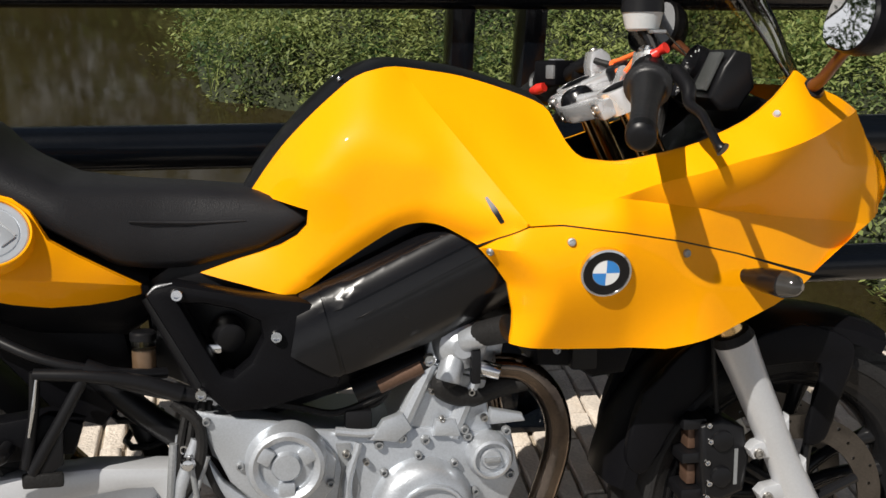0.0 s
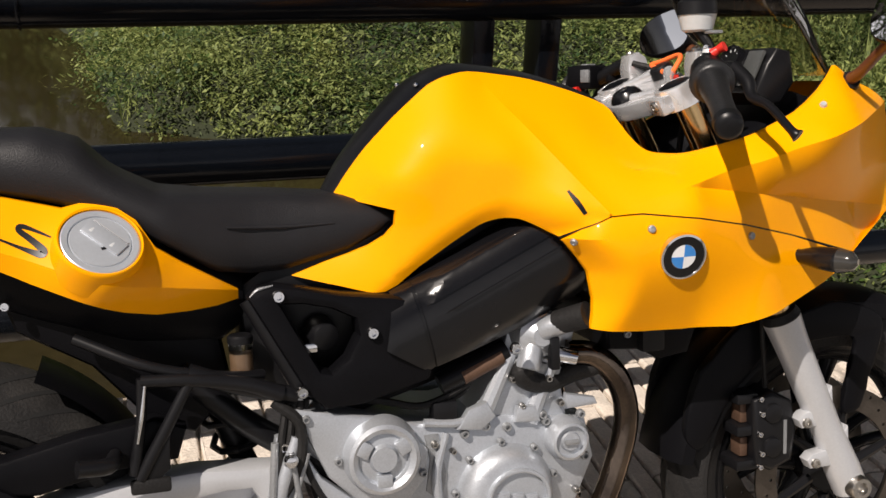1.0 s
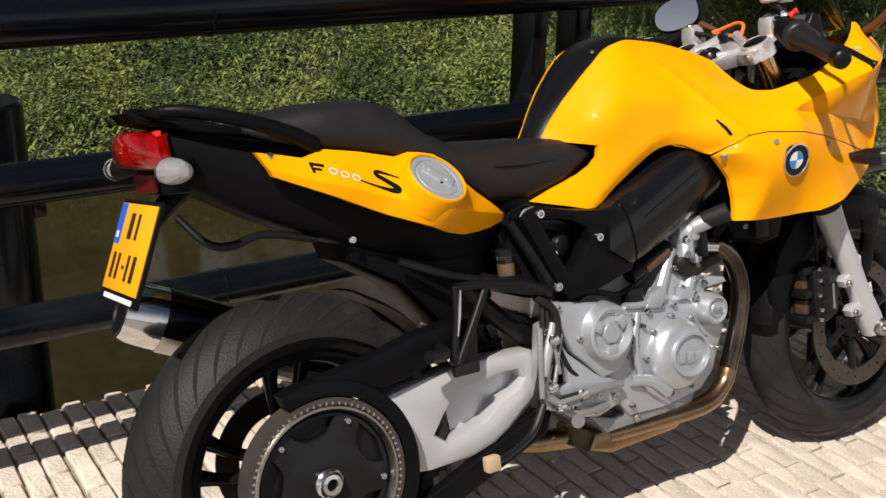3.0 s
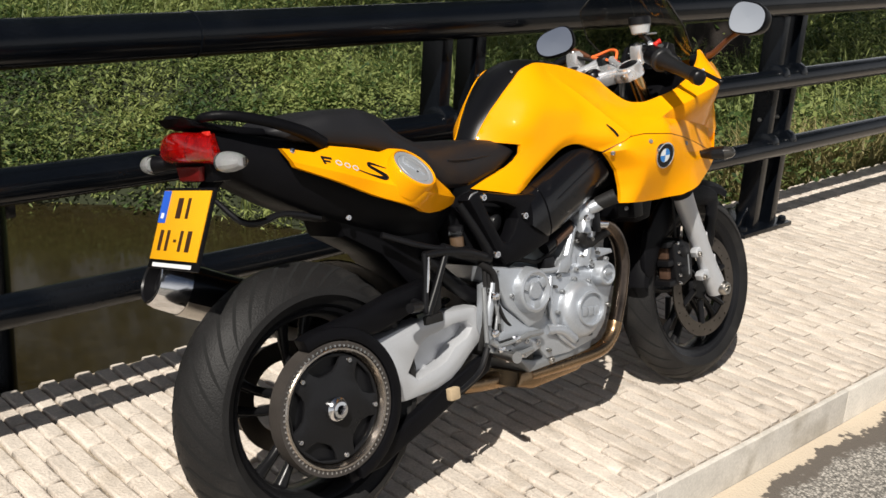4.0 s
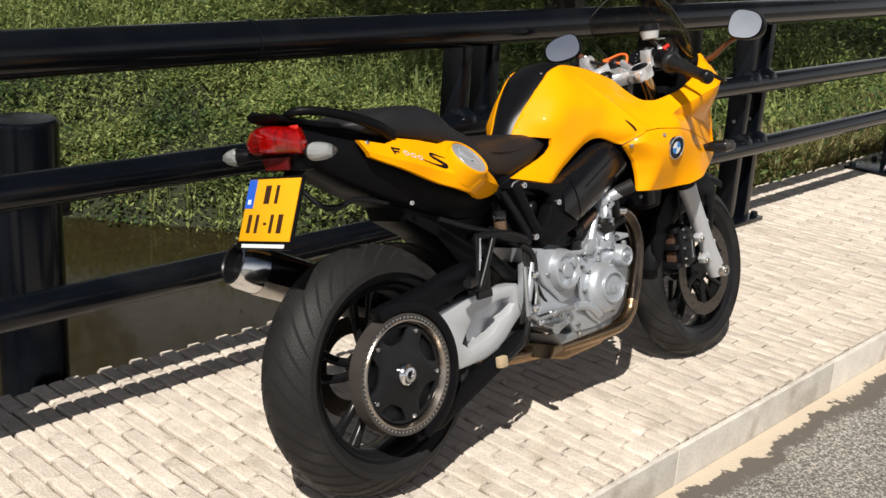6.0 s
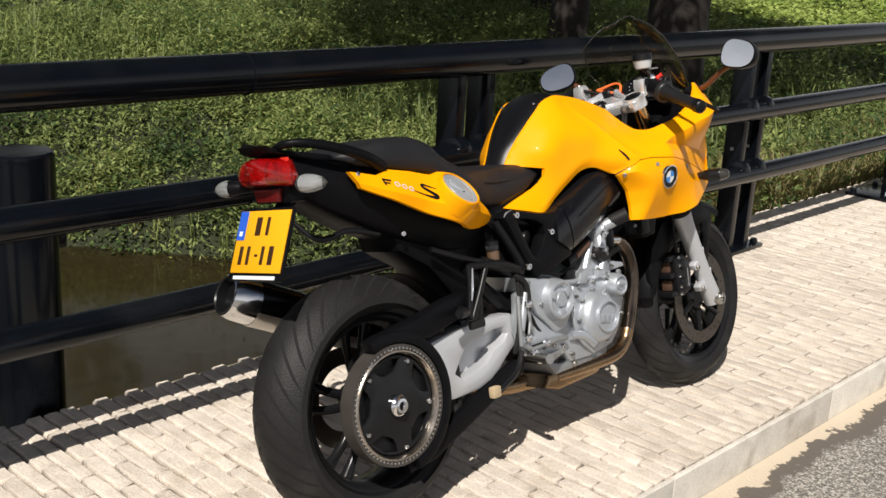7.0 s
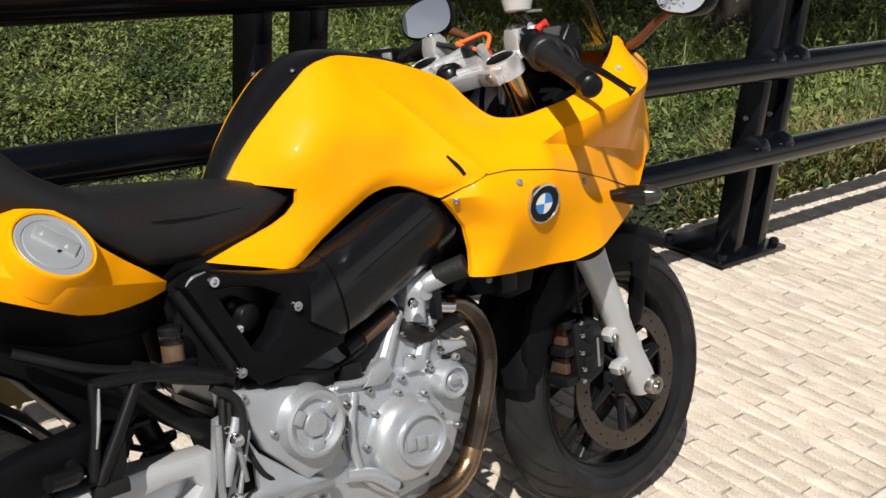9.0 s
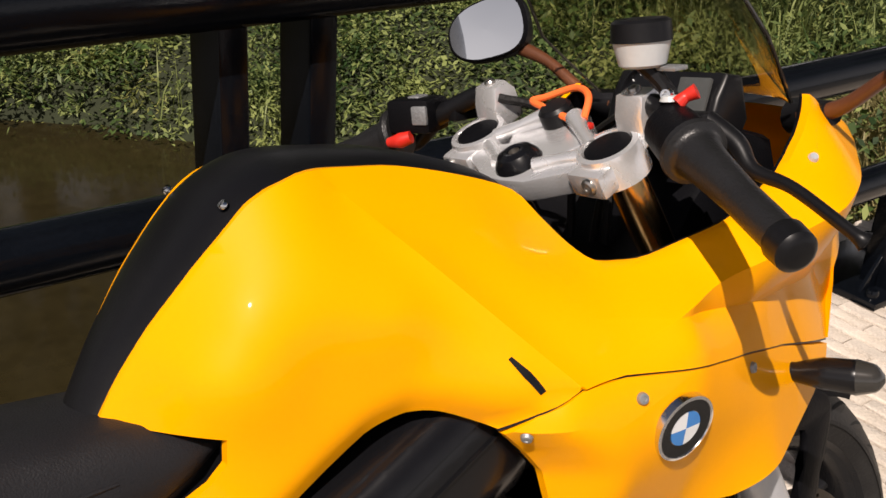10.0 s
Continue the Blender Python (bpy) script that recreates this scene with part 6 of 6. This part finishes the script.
    mir = part("mirror", moved(rings_to_mesh([shape(1.0, -0.004), shape(1.06, 0.0), shape(1.06, 0.014), shape(0.92, 0.036), shape(0.60, 0.056), shape(0.15, 0.064)]), mm), BLACK_PLASTIC, bike, "black rear-view mirror")
    part("mirror_glass", moved(rings_to_mesh([shape(0.97, -0.0045), shape(0.5, -0.0048), shape(0.02, -0.005)]), mm), MIRROR, mir)
    part("mirror_stem", tube([(1.395, s * 0.150, 0.985), (1.392, s * 0.205, 1.000), (1.390, s * 0.270, 1.040), (1.380, s * 0.335, 1.066)], (0.012, 0.009, 0.008, 0.012), 6, 12), STEM_REFLECT, mir)
    part("mirror_mount", tube([(1.41, s * 0.13, 0.982), (1.40, s * 0.165, 0.985), (1.392, s * 0.19, 0.992)], (0.022, 0.020, 0.014), 4, 14), FRAME_BLACK, mir)
    # front indicators
    fi = part("front_indicator", tube([(1.280, s * 0.192, 0.722), (1.290, s * 0.214, 0.722), (1.305, s * 0.240, 0.722), (1.320, s * 0.270, 0.721), (1.330, s * 0.288, 0.721)], (0.012, 0.011, 0.018, 0.0195, 0.012), 6, 20), BLACK_GLOSS, bike, "black front indicator with smoked lens")
    part("indicator_lens", tube([(1.320, s * 0.270, 0.721), (1.330, s * 0.288, 0.721), (1.335, s * 0.295, 0.721)], (0.020, 0.015, 0.005), 4, 20), SMOKED_LENS, fi)
nut = part("steering_nut", moved(lathe([(0.0, 0.002), (0.006, 0.002), (0.008, 0.010), (0.012, 0.011), (0.020, 0.008), (0.026, 0.0), (0.028, -0.006), (0.026, -0.008)], (-0.036, 0, 0), "z", 36), STEM_TOP), BLACK_GLOSS, bike)
part("socket", moved(lathe([(0.0, 0.0035), (0.0055, 0.0035), (0.0065, 0.0095)], (-0.036, 0, 0), "z", 12), STEM_TOP), STEEL, nut)
part("yoke_screw", moved(bolt((-0.066, 0.0, -0.022), (-1, 0, 0), 0.009, 0.004), STEM_TOP), STEEL, yoke)
part("ignition_lock", moved(lathe([(0.0, 0.014), (0.016, 0.014), (0.020, 0.010), (0.021, -0.01)], (0.046, 0.012, 0), "z", 24), STEM_TOP), FRAME_BLACK, bike)
part("key_cord", tube([(1.160, -0.040, 1.012), (1.180, -0.028, 1.034), (1.192, 0.005, 1.040), (1.178, 0.040, 1.030), (1.170, 0.055, 1.026), (1.163, 0.025, 1.020), (1.158, -0.015, 1.012), (1.156, -0.035, 1.006)], 0.0042, 7, 10), ORANGE, bike, "orange key cord looped round the key")
part("key_tag", box(1.148, 1.168, -0.048, -0.030, 1.000, 1.008, 0.003), RED_PLASTIC, bike)
res = part("fluid_reservoir", lathe([(0.0, 0.010), (0.019, 0.010), (0.024, 0.013), (0.029, 0.034), (0.030, 0.038), (0.0, 0.038)], (1.148, -0.142, 1.062), "z", 28), CUP_WHITE, bike, "white brake fluid reservoir with a black lid")
part("lid", lathe([(0.0, 0.058), (0.026, 0.058), (0.030, 0.055), (0.031, 0.036), (0.0, 0.036)], (1.148, -0.142, 1.062), "z", 28), FRAME_BLACK, res)
part("reservoir_bracket", tube([(1.150, -0.142, 1.075), (1.156, -0.160, 1.055), (1.158, -0.172, 1.035), (1.155, -0.182, 1.018)], (0.010, 0.008, 0.009, 0.010), 4, 10), FRAME_BLACK, res)
part("bracket_tab", box(1.150, 1.170, -0.182, -0.150, 1.068, 1.073, 0.002), ALLOY_DARK, res)
part("bracket_bolt", bolt((1.150, -0.172, 1.045), (-1, -0.3, 0.2), 0.007, 0.006), CHROME, res)
for v0, v1, dz in ((-0.13, 0.0, 0.0), (-0.10, 0.06, 0.02), (0.10, 0.02, 0.01)):
    part("hose", tube([(1.155, v0, 1.03), (1.20, v0 * 0.7, 1.0 + dz), (1.24, v1, 0.95), (1.22, v1, 0.85)], 0.0055, 6, 8), RUBBER, bike)
dash = part("instrument_pod", prism([(1.262, 0.975), (1.282, 1.022), (1.300, 1.046), (1.326, 1.040), (1.334, 0.99), (1.31, 0.955), (1.28, 0.955)], -0.125, 0.040, 0.008, segments=3), FRAME_BLACK, bike, "black instrument pod with round dials")
face = Matrix.Translation((1.283, 0, 1.010)) @ Vector((-0.90, 0, 0.42)).to_track_quat("Z", "Y").to_matrix().to_4x4()
turn = face.to_3x3().inverted() @ Vector((0, 1, 0))
for dz, rr in ((0.012, 0.030), (-0.030, 0.020)):
    dm = face @ Matrix.Translation(turn * -0.015 + Vector((0, dz, 0.008)))
    part("dial", moved(lathe([(0.0, 0.002), (rr - 0.004, 0.002), (rr - 0.002, 0.008), (rr, 0.008), (rr + 0.001, -0.01)], (0, 0, 0), "z", 32), dm), BLACK_GLOSS, dash)
    for k in range(9):
        part("dial_mark", moved(box(-0.0006, 0.0006, rr - 0.010, rr - 0.006, 0.0022, 0.0030), dm @ pose(0, 0, 0, 0, 0, -40 + 32 * k)), WHITE, dash)
part("display", moved(box(-0.022, 0.022, -0.032, 0.030, 0.008, 0.014, 0.002), face @ Matrix.Translation(turn * -0.092)), SCREEN_GREY, dash, "grey liquid crystal display")
rows = []
for s in np.linspace(0, 1, 15):
    eu, ev, ew = [float(np.interp(s, (0, 0.35, 0.7, 0.9, 1.0), q)) for q in ((1.372, 1.300, 1.252, 1.262, 1.280), (0.152, 0.178, 0.160, 0.095, 0.040), (1.005, 1.085, 1.165, 1.220, 1.236))]
    cu, cw = [float(np.interp(s, (0, 0.35, 0.7, 1.0), q)) for q in ((1.455, 1.405, 1.350, 1.302), (1.000, 1.095, 1.190, 1.252))]
    rows.append([(cu + (eu - cu) * a * a, ev * a, cw + (ew - cw) * a * a) for a in np.linspace(-1, 1, 19)])
bm = rings_to_mesh(rows, closed=False)
bmesh.ops.recalc_face_normals(bm, faces=bm.faces)
bmesh.ops.solidify(bm, geom=bm.faces[:], thickness=0.003)
screen = part("windscreen", bm, SMOKED, bike, "clear lightly smoked windscreen", 60)
screen.visible_shadow = False
edge_line = [r[0] for r in rows] + rows[-1] + [r[-1] for r in rows[::-1]]
part("screen_edge", tube(edge_line, 0.0022, 1, 6, smoothed=False), SMOKED_LENS, screen)


# ---- vegetation ----
GX, GY = np.arange(-30, 27, 0.25), np.arange(1.0, 29, 0.25)
GZ = np.array([[land(x, y) for x in GX] for y in GY])


def heights(x, y):
    """The land's height at many places, between the points of a grid."""
    fx, fy = np.clip((x + 30) / 0.25, 0, len(GX) - 1.01), np.clip((y - 1.0) / 0.25, 0, len(GY) - 1.01)
    i, j = fx.astype(int), fy.astype(int)
    a, b = fx - i, fy - j
    return (GZ[j, i] * (1 - a) + GZ[j, i + 1] * a) * (1 - b) + (GZ[j + 1, i] * (1 - a) + GZ[j + 1, i + 1] * a) * b


def waves(x, y, scale, seed):
    """Soft clumps, about -1 to 1."""
    rng = np.random.default_rng(seed)
    out = 0
    for k in range(7):
        a, f, p = rng.uniform(0, 6.28), scale * rng.uniform(0.6, 1.9), rng.uniform(0, 6.28)
        out = out + np.sin((x * np.cos(a) + y * np.sin(a)) * f + p)
    return out / 4.0


def cloud(name, quads, mat, label, category="plants"):
    """Leaves, each of four corners, as one mesh."""
    n = len(quads)
    me = bpy.data.meshes.new(name)
    me.vertices.add(4 * n)
    me.vertices.foreach_set("co", np.ascontiguousarray(quads.reshape(-1), dtype=np.float32))
    me.loops.add(4 * n)
    me.loops.foreach_set("vertex_index", np.arange(4 * n, dtype=np.int32))
    me.polygons.add(n)
    me.polygons.foreach_set("loop_start", np.arange(0, 4 * n, 4, dtype=np.int32))
    me.update(calc_edges=True)
    me.materials.append(mat)
    return tagged(new(name, me), label, category, kind="stuff")


def places(count, area, seed, keep=None):
    rng = np.random.default_rng(seed)
    x, y = rng.uniform(area[0], area[1], count), rng.uniform(area[2], area[3], count)
    z = heights(x, y)
    ok = z > WATER_Z - 0.02
    if keep is not None:
        ok &= keep(x, y)
    return rng, x[ok], y[ok], z[ok]


def leaves(name, count, area, mat, label, seed, tall=0.45, size=(0.03, 0.085), each=5, keep=None):
    """Stalks with a few broad leaves, higher on the clumps."""
    rng, x, y, z = places(count, area, seed, keep)
    high = tall * (0.25 + np.clip(0.5 + 0.6 * waves(x, y, 1.6, 3) + 0.3 * waves(x, y, 4.5, 8), 0, 1.4)) * rng.uniform(0.5, 1.1, len(x))
    base = np.repeat(np.c_[x, y, z], each, 0)
    n = len(base)
    s = rng.uniform(0.1, 1, n) ** 0.7
    c = base + np.c_[rng.normal(0, 0.07, n), rng.normal(0, 0.07, n), np.repeat(high, each) * s]
    a = rng.uniform(0, 2 * np.pi, n)
    long, wide = rng.uniform(*size, n), 0
    wide = long * rng.uniform(0.18, 0.36, n)
    d = np.c_[np.cos(a), np.sin(a), rng.uniform(-0.7, 0.6, n)] * long[:, None]
    e = np.c_[-np.sin(a), np.cos(a), rng.uniform(-0.6, 0.6, n)] * wide[:, None]
    return cloud(name, np.stack([c, c + d * 0.45 + e, c + d, c + d * 0.45 - e], 1), mat, label)


def blades(name, count, area, mat, label, seed, tall=(0.12, 0.42), keep=None):
    """Tufts of bent grass; each blade is two leaves end to end."""
    rng, x, y, z = places(count, area, seed, keep)
    base = np.repeat(np.c_[x, y, z - 0.02], 6, 0)
    n = len(base)
    base = base + np.c_[rng.normal(0, 0.05, n), rng.normal(0, 0.05, n), np.zeros(n)]
    a, h, w, bend = rng.uniform(0, 2 * np.pi, n), rng.uniform(*tall, n), rng.uniform(0.003, 0.007, n), rng.uniform(0.06, 0.34, n)
    d, side = np.c_[np.cos(a), np.sin(a), np.zeros(n)], np.c_[-np.sin(a), np.cos(a), np.zeros(n)] * w[:, None]
    up = np.c_[np.zeros(n), np.zeros(n), h]
    mid, tip = base + d * (bend * 0.3)[:, None] + up * 0.62, base + d * bend[:, None] + up
    low = np.stack([base - side, base + side, mid + side, mid - side], 1)
    top = np.stack([mid - side, mid + side, tip + side * 0.1, tip - side * 0.1], 1)
    return cloud(name, np.concatenate([low, top]), mat, label)


def bushes(name, count, per, area, mat, label, seed, radius=(0.18, 0.5), size=(0.025, 0.06), slim=0.3, keep=None):
    """Low rounded clumps, their leaves thickest on the outside, with dark gaps between."""
    rng, x, y, z = places(count, area, seed, keep)
    k = len(x)
    r = rng.uniform(*radius, k)
    tall = r * rng.uniform(0.7, 1.5, k)
    which = np.repeat(np.arange(k), per)
    n = len(which)
    d = rng.normal(0, 1, (n, 3))
    d[:, 2] = np.abs(d[:, 2])
    d /= np.linalg.norm(d, axis=1)[:, None]
    lump = 1 + 0.25 * np.sin(d[:, 0] * 7 + which) * np.sin(d[:, 1] * 6 + 2 * which) + 0.2 * np.sin(d[:, 2] * 9 + which)
    depth = (rng.uniform(0.25, 1.0, n) ** 0.5 * lump)[:, None]
    c = np.c_[x, y, z - 0.05][which] + d * depth * np.c_[r, r, tall][which]
    a = np.arctan2(d[:, 1], d[:, 0]) + rng.normal(0, 0.9, n)
    long = rng.uniform(*size, n)
    tip = np.c_[np.cos(a), np.sin(a), rng.uniform(-0.9, 0.8, n)] * long[:, None]
    side = np.c_[-np.sin(a), np.cos(a), rng.uniform(-0.7, 0.7, n)] * (long * slim * rng.uniform(0.6, 1.3, n))[:, None]
    return cloud(name, np.stack([c, c + tip * 0.45 + side, c + tip, c + tip * 0.45 - side], 1), mat, label)


patch = lambda scale, seed, level: (lambda x, y: waves(x, y, scale, seed) > level)
leaves("bank_weeds", 26000, (-1, 15, 1.25, 14), WEED, "low green weeds covering the bank", 1, 0.3, (0.025, 0.06))
bushes("weed_clumps", 2800, 170, (-0.6, 13, 1.3, 12), WEED, "rounded clumps of small-leaved weeds on the bank", 11, (0.12, 0.52), (0.025, 0.075), 0.18, patch(2.4, 91, -0.5))
bushes("pale_clumps", 900, 110, (5.0, 13.5, 6.5, 13.5), WEED, "sunlit pale weeds high on the bank", 15, (0.22, 0.45), (0.03, 0.08), 0.14)
bushes("dark_clumps", 600, 170, (-0.5, 13, 1.3, 12), DARK_LEAF, "dark green bushy clumps on the bank", 12, (0.25, 0.6), (0.03, 0.065), 0.30, patch(1.3, 61, -0.1))
bushes("straw_clumps", 700, 90, (-0.5, 13, 1.3, 12), STRAW_LEAF, "yellowing weeds among the green", 13, (0.12, 0.34), (0.03, 0.08), 0.12, patch(1.0, 71, 0.1))
bushes("shore_bushes", 620, 150, (-0.3, 5.6, 1.4, 12), BROAD, "low bushes hanging over the water's edge", 14, (0.15, 0.36), (0.022, 0.055), 0.20, lambda x, y: heights(x, y) < WATER_Z + 0.6)
leaves("broad_weeds", 3500, (-0.5, 12, 1.25, 12), BROAD, "broad-leaved weeds in clumps on the bank", 5, 0.5, (0.05, 0.10), 6, patch(1.2, 21, 0.35))
blades("bank_grass", 9000, (-1, 16, 1.25, 14), GRASS, "long green grass among the weeds", 2, (0.15, 0.5), patch(1.3, 31, 0.1))
blades("dry_grass", 2300, (4.3, 12, 1.2, 2.3), STRAW, "dry yellowed grass beside the bridge", 3, (0.10, 0.34), patch(1.8, 41, -0.1))
leaves("far_weeds", 16000, (-30, 26, 13, 27), WEED, "weeds on the far bank", 4, 0.9, (0.08, 0.2))
leaves("far_bushes", 9000, (-29, 10, 16, 28), TREE_LEAF, "tall dark bushes on the far bank", 7, 4.6, (0.15, 0.38), 8, patch(0.5, 51, -0.35))
leaves("meadow", 15000, (14, 27, 5, 21), MEADOW, "sunlit light green meadow beyond the trees", 10, 0.25, (0.07, 0.16))
leaves("far_hedge", 7000, (4, 27, 23, 28.5), TREE_LEAF, "dark hedge beyond the field", 9, 5.5, (0.15, 0.38), 8)


def build_pond_weed():
    """Small yellow-green leaves that float off the shore, thinning outwards."""
    rng = np.random.default_rng(33)
    quads = []
    for (ax, ay), (bx, by) in zip(SHORE[1:8], SHORE[2:9]):
        n = int(850 * math.hypot(bx - ax, by - ay))
        t, out = rng.uniform(0, 1, n), rng.exponential(0.28, n)
        d = np.array([by - ay, ax - bx]) / math.hypot(bx - ax, by - ay)
        p = np.c_[ax + (bx - ax) * t - d[0] * -out, ay + (by - ay) * t - d[1] * -out] + rng.normal(0, 0.05, (n, 2))
        p = p[waves(p[:, 0], p[:, 1], 3.0, 77) > -0.2]
        a, r = rng.uniform(0, 6.28, len(p)), rng.uniform(0.008, 0.026, len(p))
        c = np.c_[p, np.full(len(p), WATER_Z + 0.004)]
        e = np.c_[np.cos(a), np.sin(a), np.zeros(len(p))] * r[:, None]
        f = np.c_[-np.sin(a), np.cos(a), np.zeros(len(p))] * (r * 0.5)[:, None]
        quads.append(np.stack([c - e, c + f, c + e, c - f], 1))
    return cloud("pond_weed", np.concatenate(quads), STRAW_LEAF, "yellow-green weed floating along the shore")


build_pond_weed()


def ground_z(x, y):
    return float(heights(np.array([x]), np.array([y]))[0])


def build_tree(x, y, height, trunk_r, crown_r, seed, leaves, lean=(0, 0)):
    rng = np.random.default_rng(seed)
    z = ground_z(x, y) - 0.1
    tree = tagged(new("tree"), "tall broad-leaved tree on the bank, its trunk coloured dark as in shade", "tree", "trees on the bank")
    tree.location = (x, y, z)
    low = height * 0.36
    trunk = tube([(0, 0, 0), (0.05, 0.02, low), (0.1, -0.05, height * 0.6), (0.0, 0.0, height * 0.92)], (trunk_r * 1.25, trunk_r, trunk_r * 0.6, 0.05), 6, 14)
    for v in trunk.verts:
        k = 1 + 0.12 * noise.noise(Vector((v.co.x * 4, v.co.y * 4, v.co.z * 1.5)))
        v.co.x, v.co.y = v.co.x * k, v.co.y * k
    part("trunk", trunk, SHADED_BARK, tree)
    tips = []
    for k in range(9):
        a, h0 = k * 2.4 + rng.uniform(0, 0.5), low + (height * 0.8 - low) * k / 9
        reach = crown_r * rng.uniform(0.6, 0.95)
        tip = (reach * math.cos(a) + lean[0], reach * math.sin(a) + lean[1], h0 + reach * rng.uniform(0.2, 0.6))
        part("limb", tube([(0.05, 0, h0), (tip[0] * 0.5, tip[1] * 0.5, (h0 + tip[2]) / 2 + 0.2), tip], (trunk_r * 0.4, trunk_r * 0.25, 0.03), 4, 8), SHADED_BARK, tree)
        tips.append(tip)
    tips += [(0, 0, height), (0.5, 0.5, height * 0.85)]
    verts, faces = [], []
    for i in range(leaves):
        t = tips[rng.integers(len(tips))]
        d = rng.normal(0, 1, 3)
        d *= crown_r * 0.5 * rng.uniform(0.5, 1.0) / np.linalg.norm(d)
        c = np.array(t) + d * np.array([1, 1, 0.7])
        for q in range(3):
            p = c + rng.normal(0, 0.12, 3)
            a, b = rng.normal(0, 1, 3), rng.normal(0, 1, 3)
            a *= rng.uniform(0.06, 0.14) / np.linalg.norm(a)
            b *= rng.uniform(0.04, 0.08) / np.linalg.norm(b)
            n = len(verts)
            verts.extend([tuple(p - a), tuple(p + b), tuple(p + a), tuple(p - b)])
            faces.append((n, n + 1, n + 2, n + 3))
    me = bpy.data.meshes.new("crown")
    me.from_pydata(verts, [], faces)
    me.materials.append(TREE_LEAF)
    crown = new("crown", me)
    crown.parent = tree
    return tree


for k, (x, y, height, r, crown_r) in enumerate([(9.9, 7.2, 8.5, 0.22, 2.8), (12.2, 9.4, 9.0, 0.24, 3.4), (8.4, 4.62, 9.5, 0.27, 4.6), (-4.5, 21.5, 10, 0.3, 3.6), (1.2, 19.0, 11, 0.32, 3.6), (5.5, 17.0, 10, 0.3, 3.4), (-10.5, 26, 11, 0.3, 4.0), (12.5, 12.5, 10, 0.3, 3.4), (-16.0, 26.5, 12, 0.3, 4.2), (-22.0, 27.5, 12.5, 0.3, 4.4), (-28.0, 28.2, 12, 0.3, 4.2)]):
    build_tree(x, y, height, r, crown_r, 40 + k, 16000 if k == 2 else 7000 if k < 2 else 4200, (-0.9, -0.5) if k == 2 else (0, 0))


# ---- paving bricks ----
BL, BW = 0.205, 0.054
shapes = []
for k in range(10):
    rng = np.random.default_rng(200 + k)
    ring = []
    for (ax, ay), (bx, by), parts in (((-1, -1), (1, -1), 2), ((1, -1), (1, 1), 5), ((1, 1), (-1, 1), 2), ((-1, 1), (-1, -1), 5)):
        for q in range(parts):
            t = q / parts
            ring.append(((ax + (bx - ax) * t) * (BW / 2 - 0.0040), (ay + (by - ay) * t) * (BL / 2 - 0.0022)))
    rows = []
    for inset, z, rough in ((0.0, -0.03, 0.0), (0.0, -0.010, 0.0012), (0.0014, -0.0030, 0.0013), (0.0052, 0.0, 0.0015)):
        rows.append([(a - math.copysign(inset, a) + rng.normal(0, rough), b - math.copysign(inset, b) + rng.normal(0, rough), z + rng.normal(0, rough * 0.35)) for a, b in ring])
    bm = rings_to_mesh(rows)
    me = bpy.data.meshes.new("brick")
    smooth(bm, 35)
    bm.to_mesh(me)
    bm.free()
    me.materials.append(PAVER)
    shapes.append((me, [tuple(v.co) for v in me.vertices], [tuple(p.vertices) for p in me.polygons]))
verts, faces, singles = [], [], 0
rng = np.random.default_rng(5)
y_low = KERB_Y + 0.022
for i in range(int(-9 / BW), int(16 / BW)):
    x = i * BW
    shift = (BL / 2 if i % 2 else 0.0) + rng.normal(0, 0.008)
    bow = rng.uniform(0, 6.28)
    j = -1
    while True:
        y0, y1 = max(y_low + j * BL + shift, y_low), min(y_low + (j + 1) * BL + shift, EDGE)
        j += 1
        if y0 >= EDGE - 0.01:
            break
        if y1 - y0 < 0.03:
            continue
        z, tx, ty, tz = rng.normal(0, 0.0011), rng.normal(0, 0.16), rng.normal(0, 0.3), rng.normal(0, 0.6)
        m = pose(x + 0.0018 * math.sin(bow + 4 * y0) + rng.normal(0, 0.0008), (y0 + y1) / 2, z, tx, ty, tz) @ Matrix.Diagonal((1, (y1 - y0) / BL, 1, 1))
        me, bv, bf = shapes[rng.integers(10)]
        if 0.9 < x < 4.4 and singles < 300 and y0 < 0.9:
            o = new("brick", me)
            o.parent, o.matrix_local = pavement, m
            singles += 1
        else:
            k = len(verts)
            verts.extend(tuple(m @ Vector(q)) for q in bv)
            faces.extend(tuple(a + k for a in f) for f in bf)
me = bpy.data.meshes.new("bricks")
me.from_pydata(verts, [], faces)
me.materials.append(PAVER)
for p in me.polygons:
    p.use_smooth = len(p.vertices) == 4
rest = new("bricks", me)
rest.parent = pavement
tagged(rest, kind="stuff")
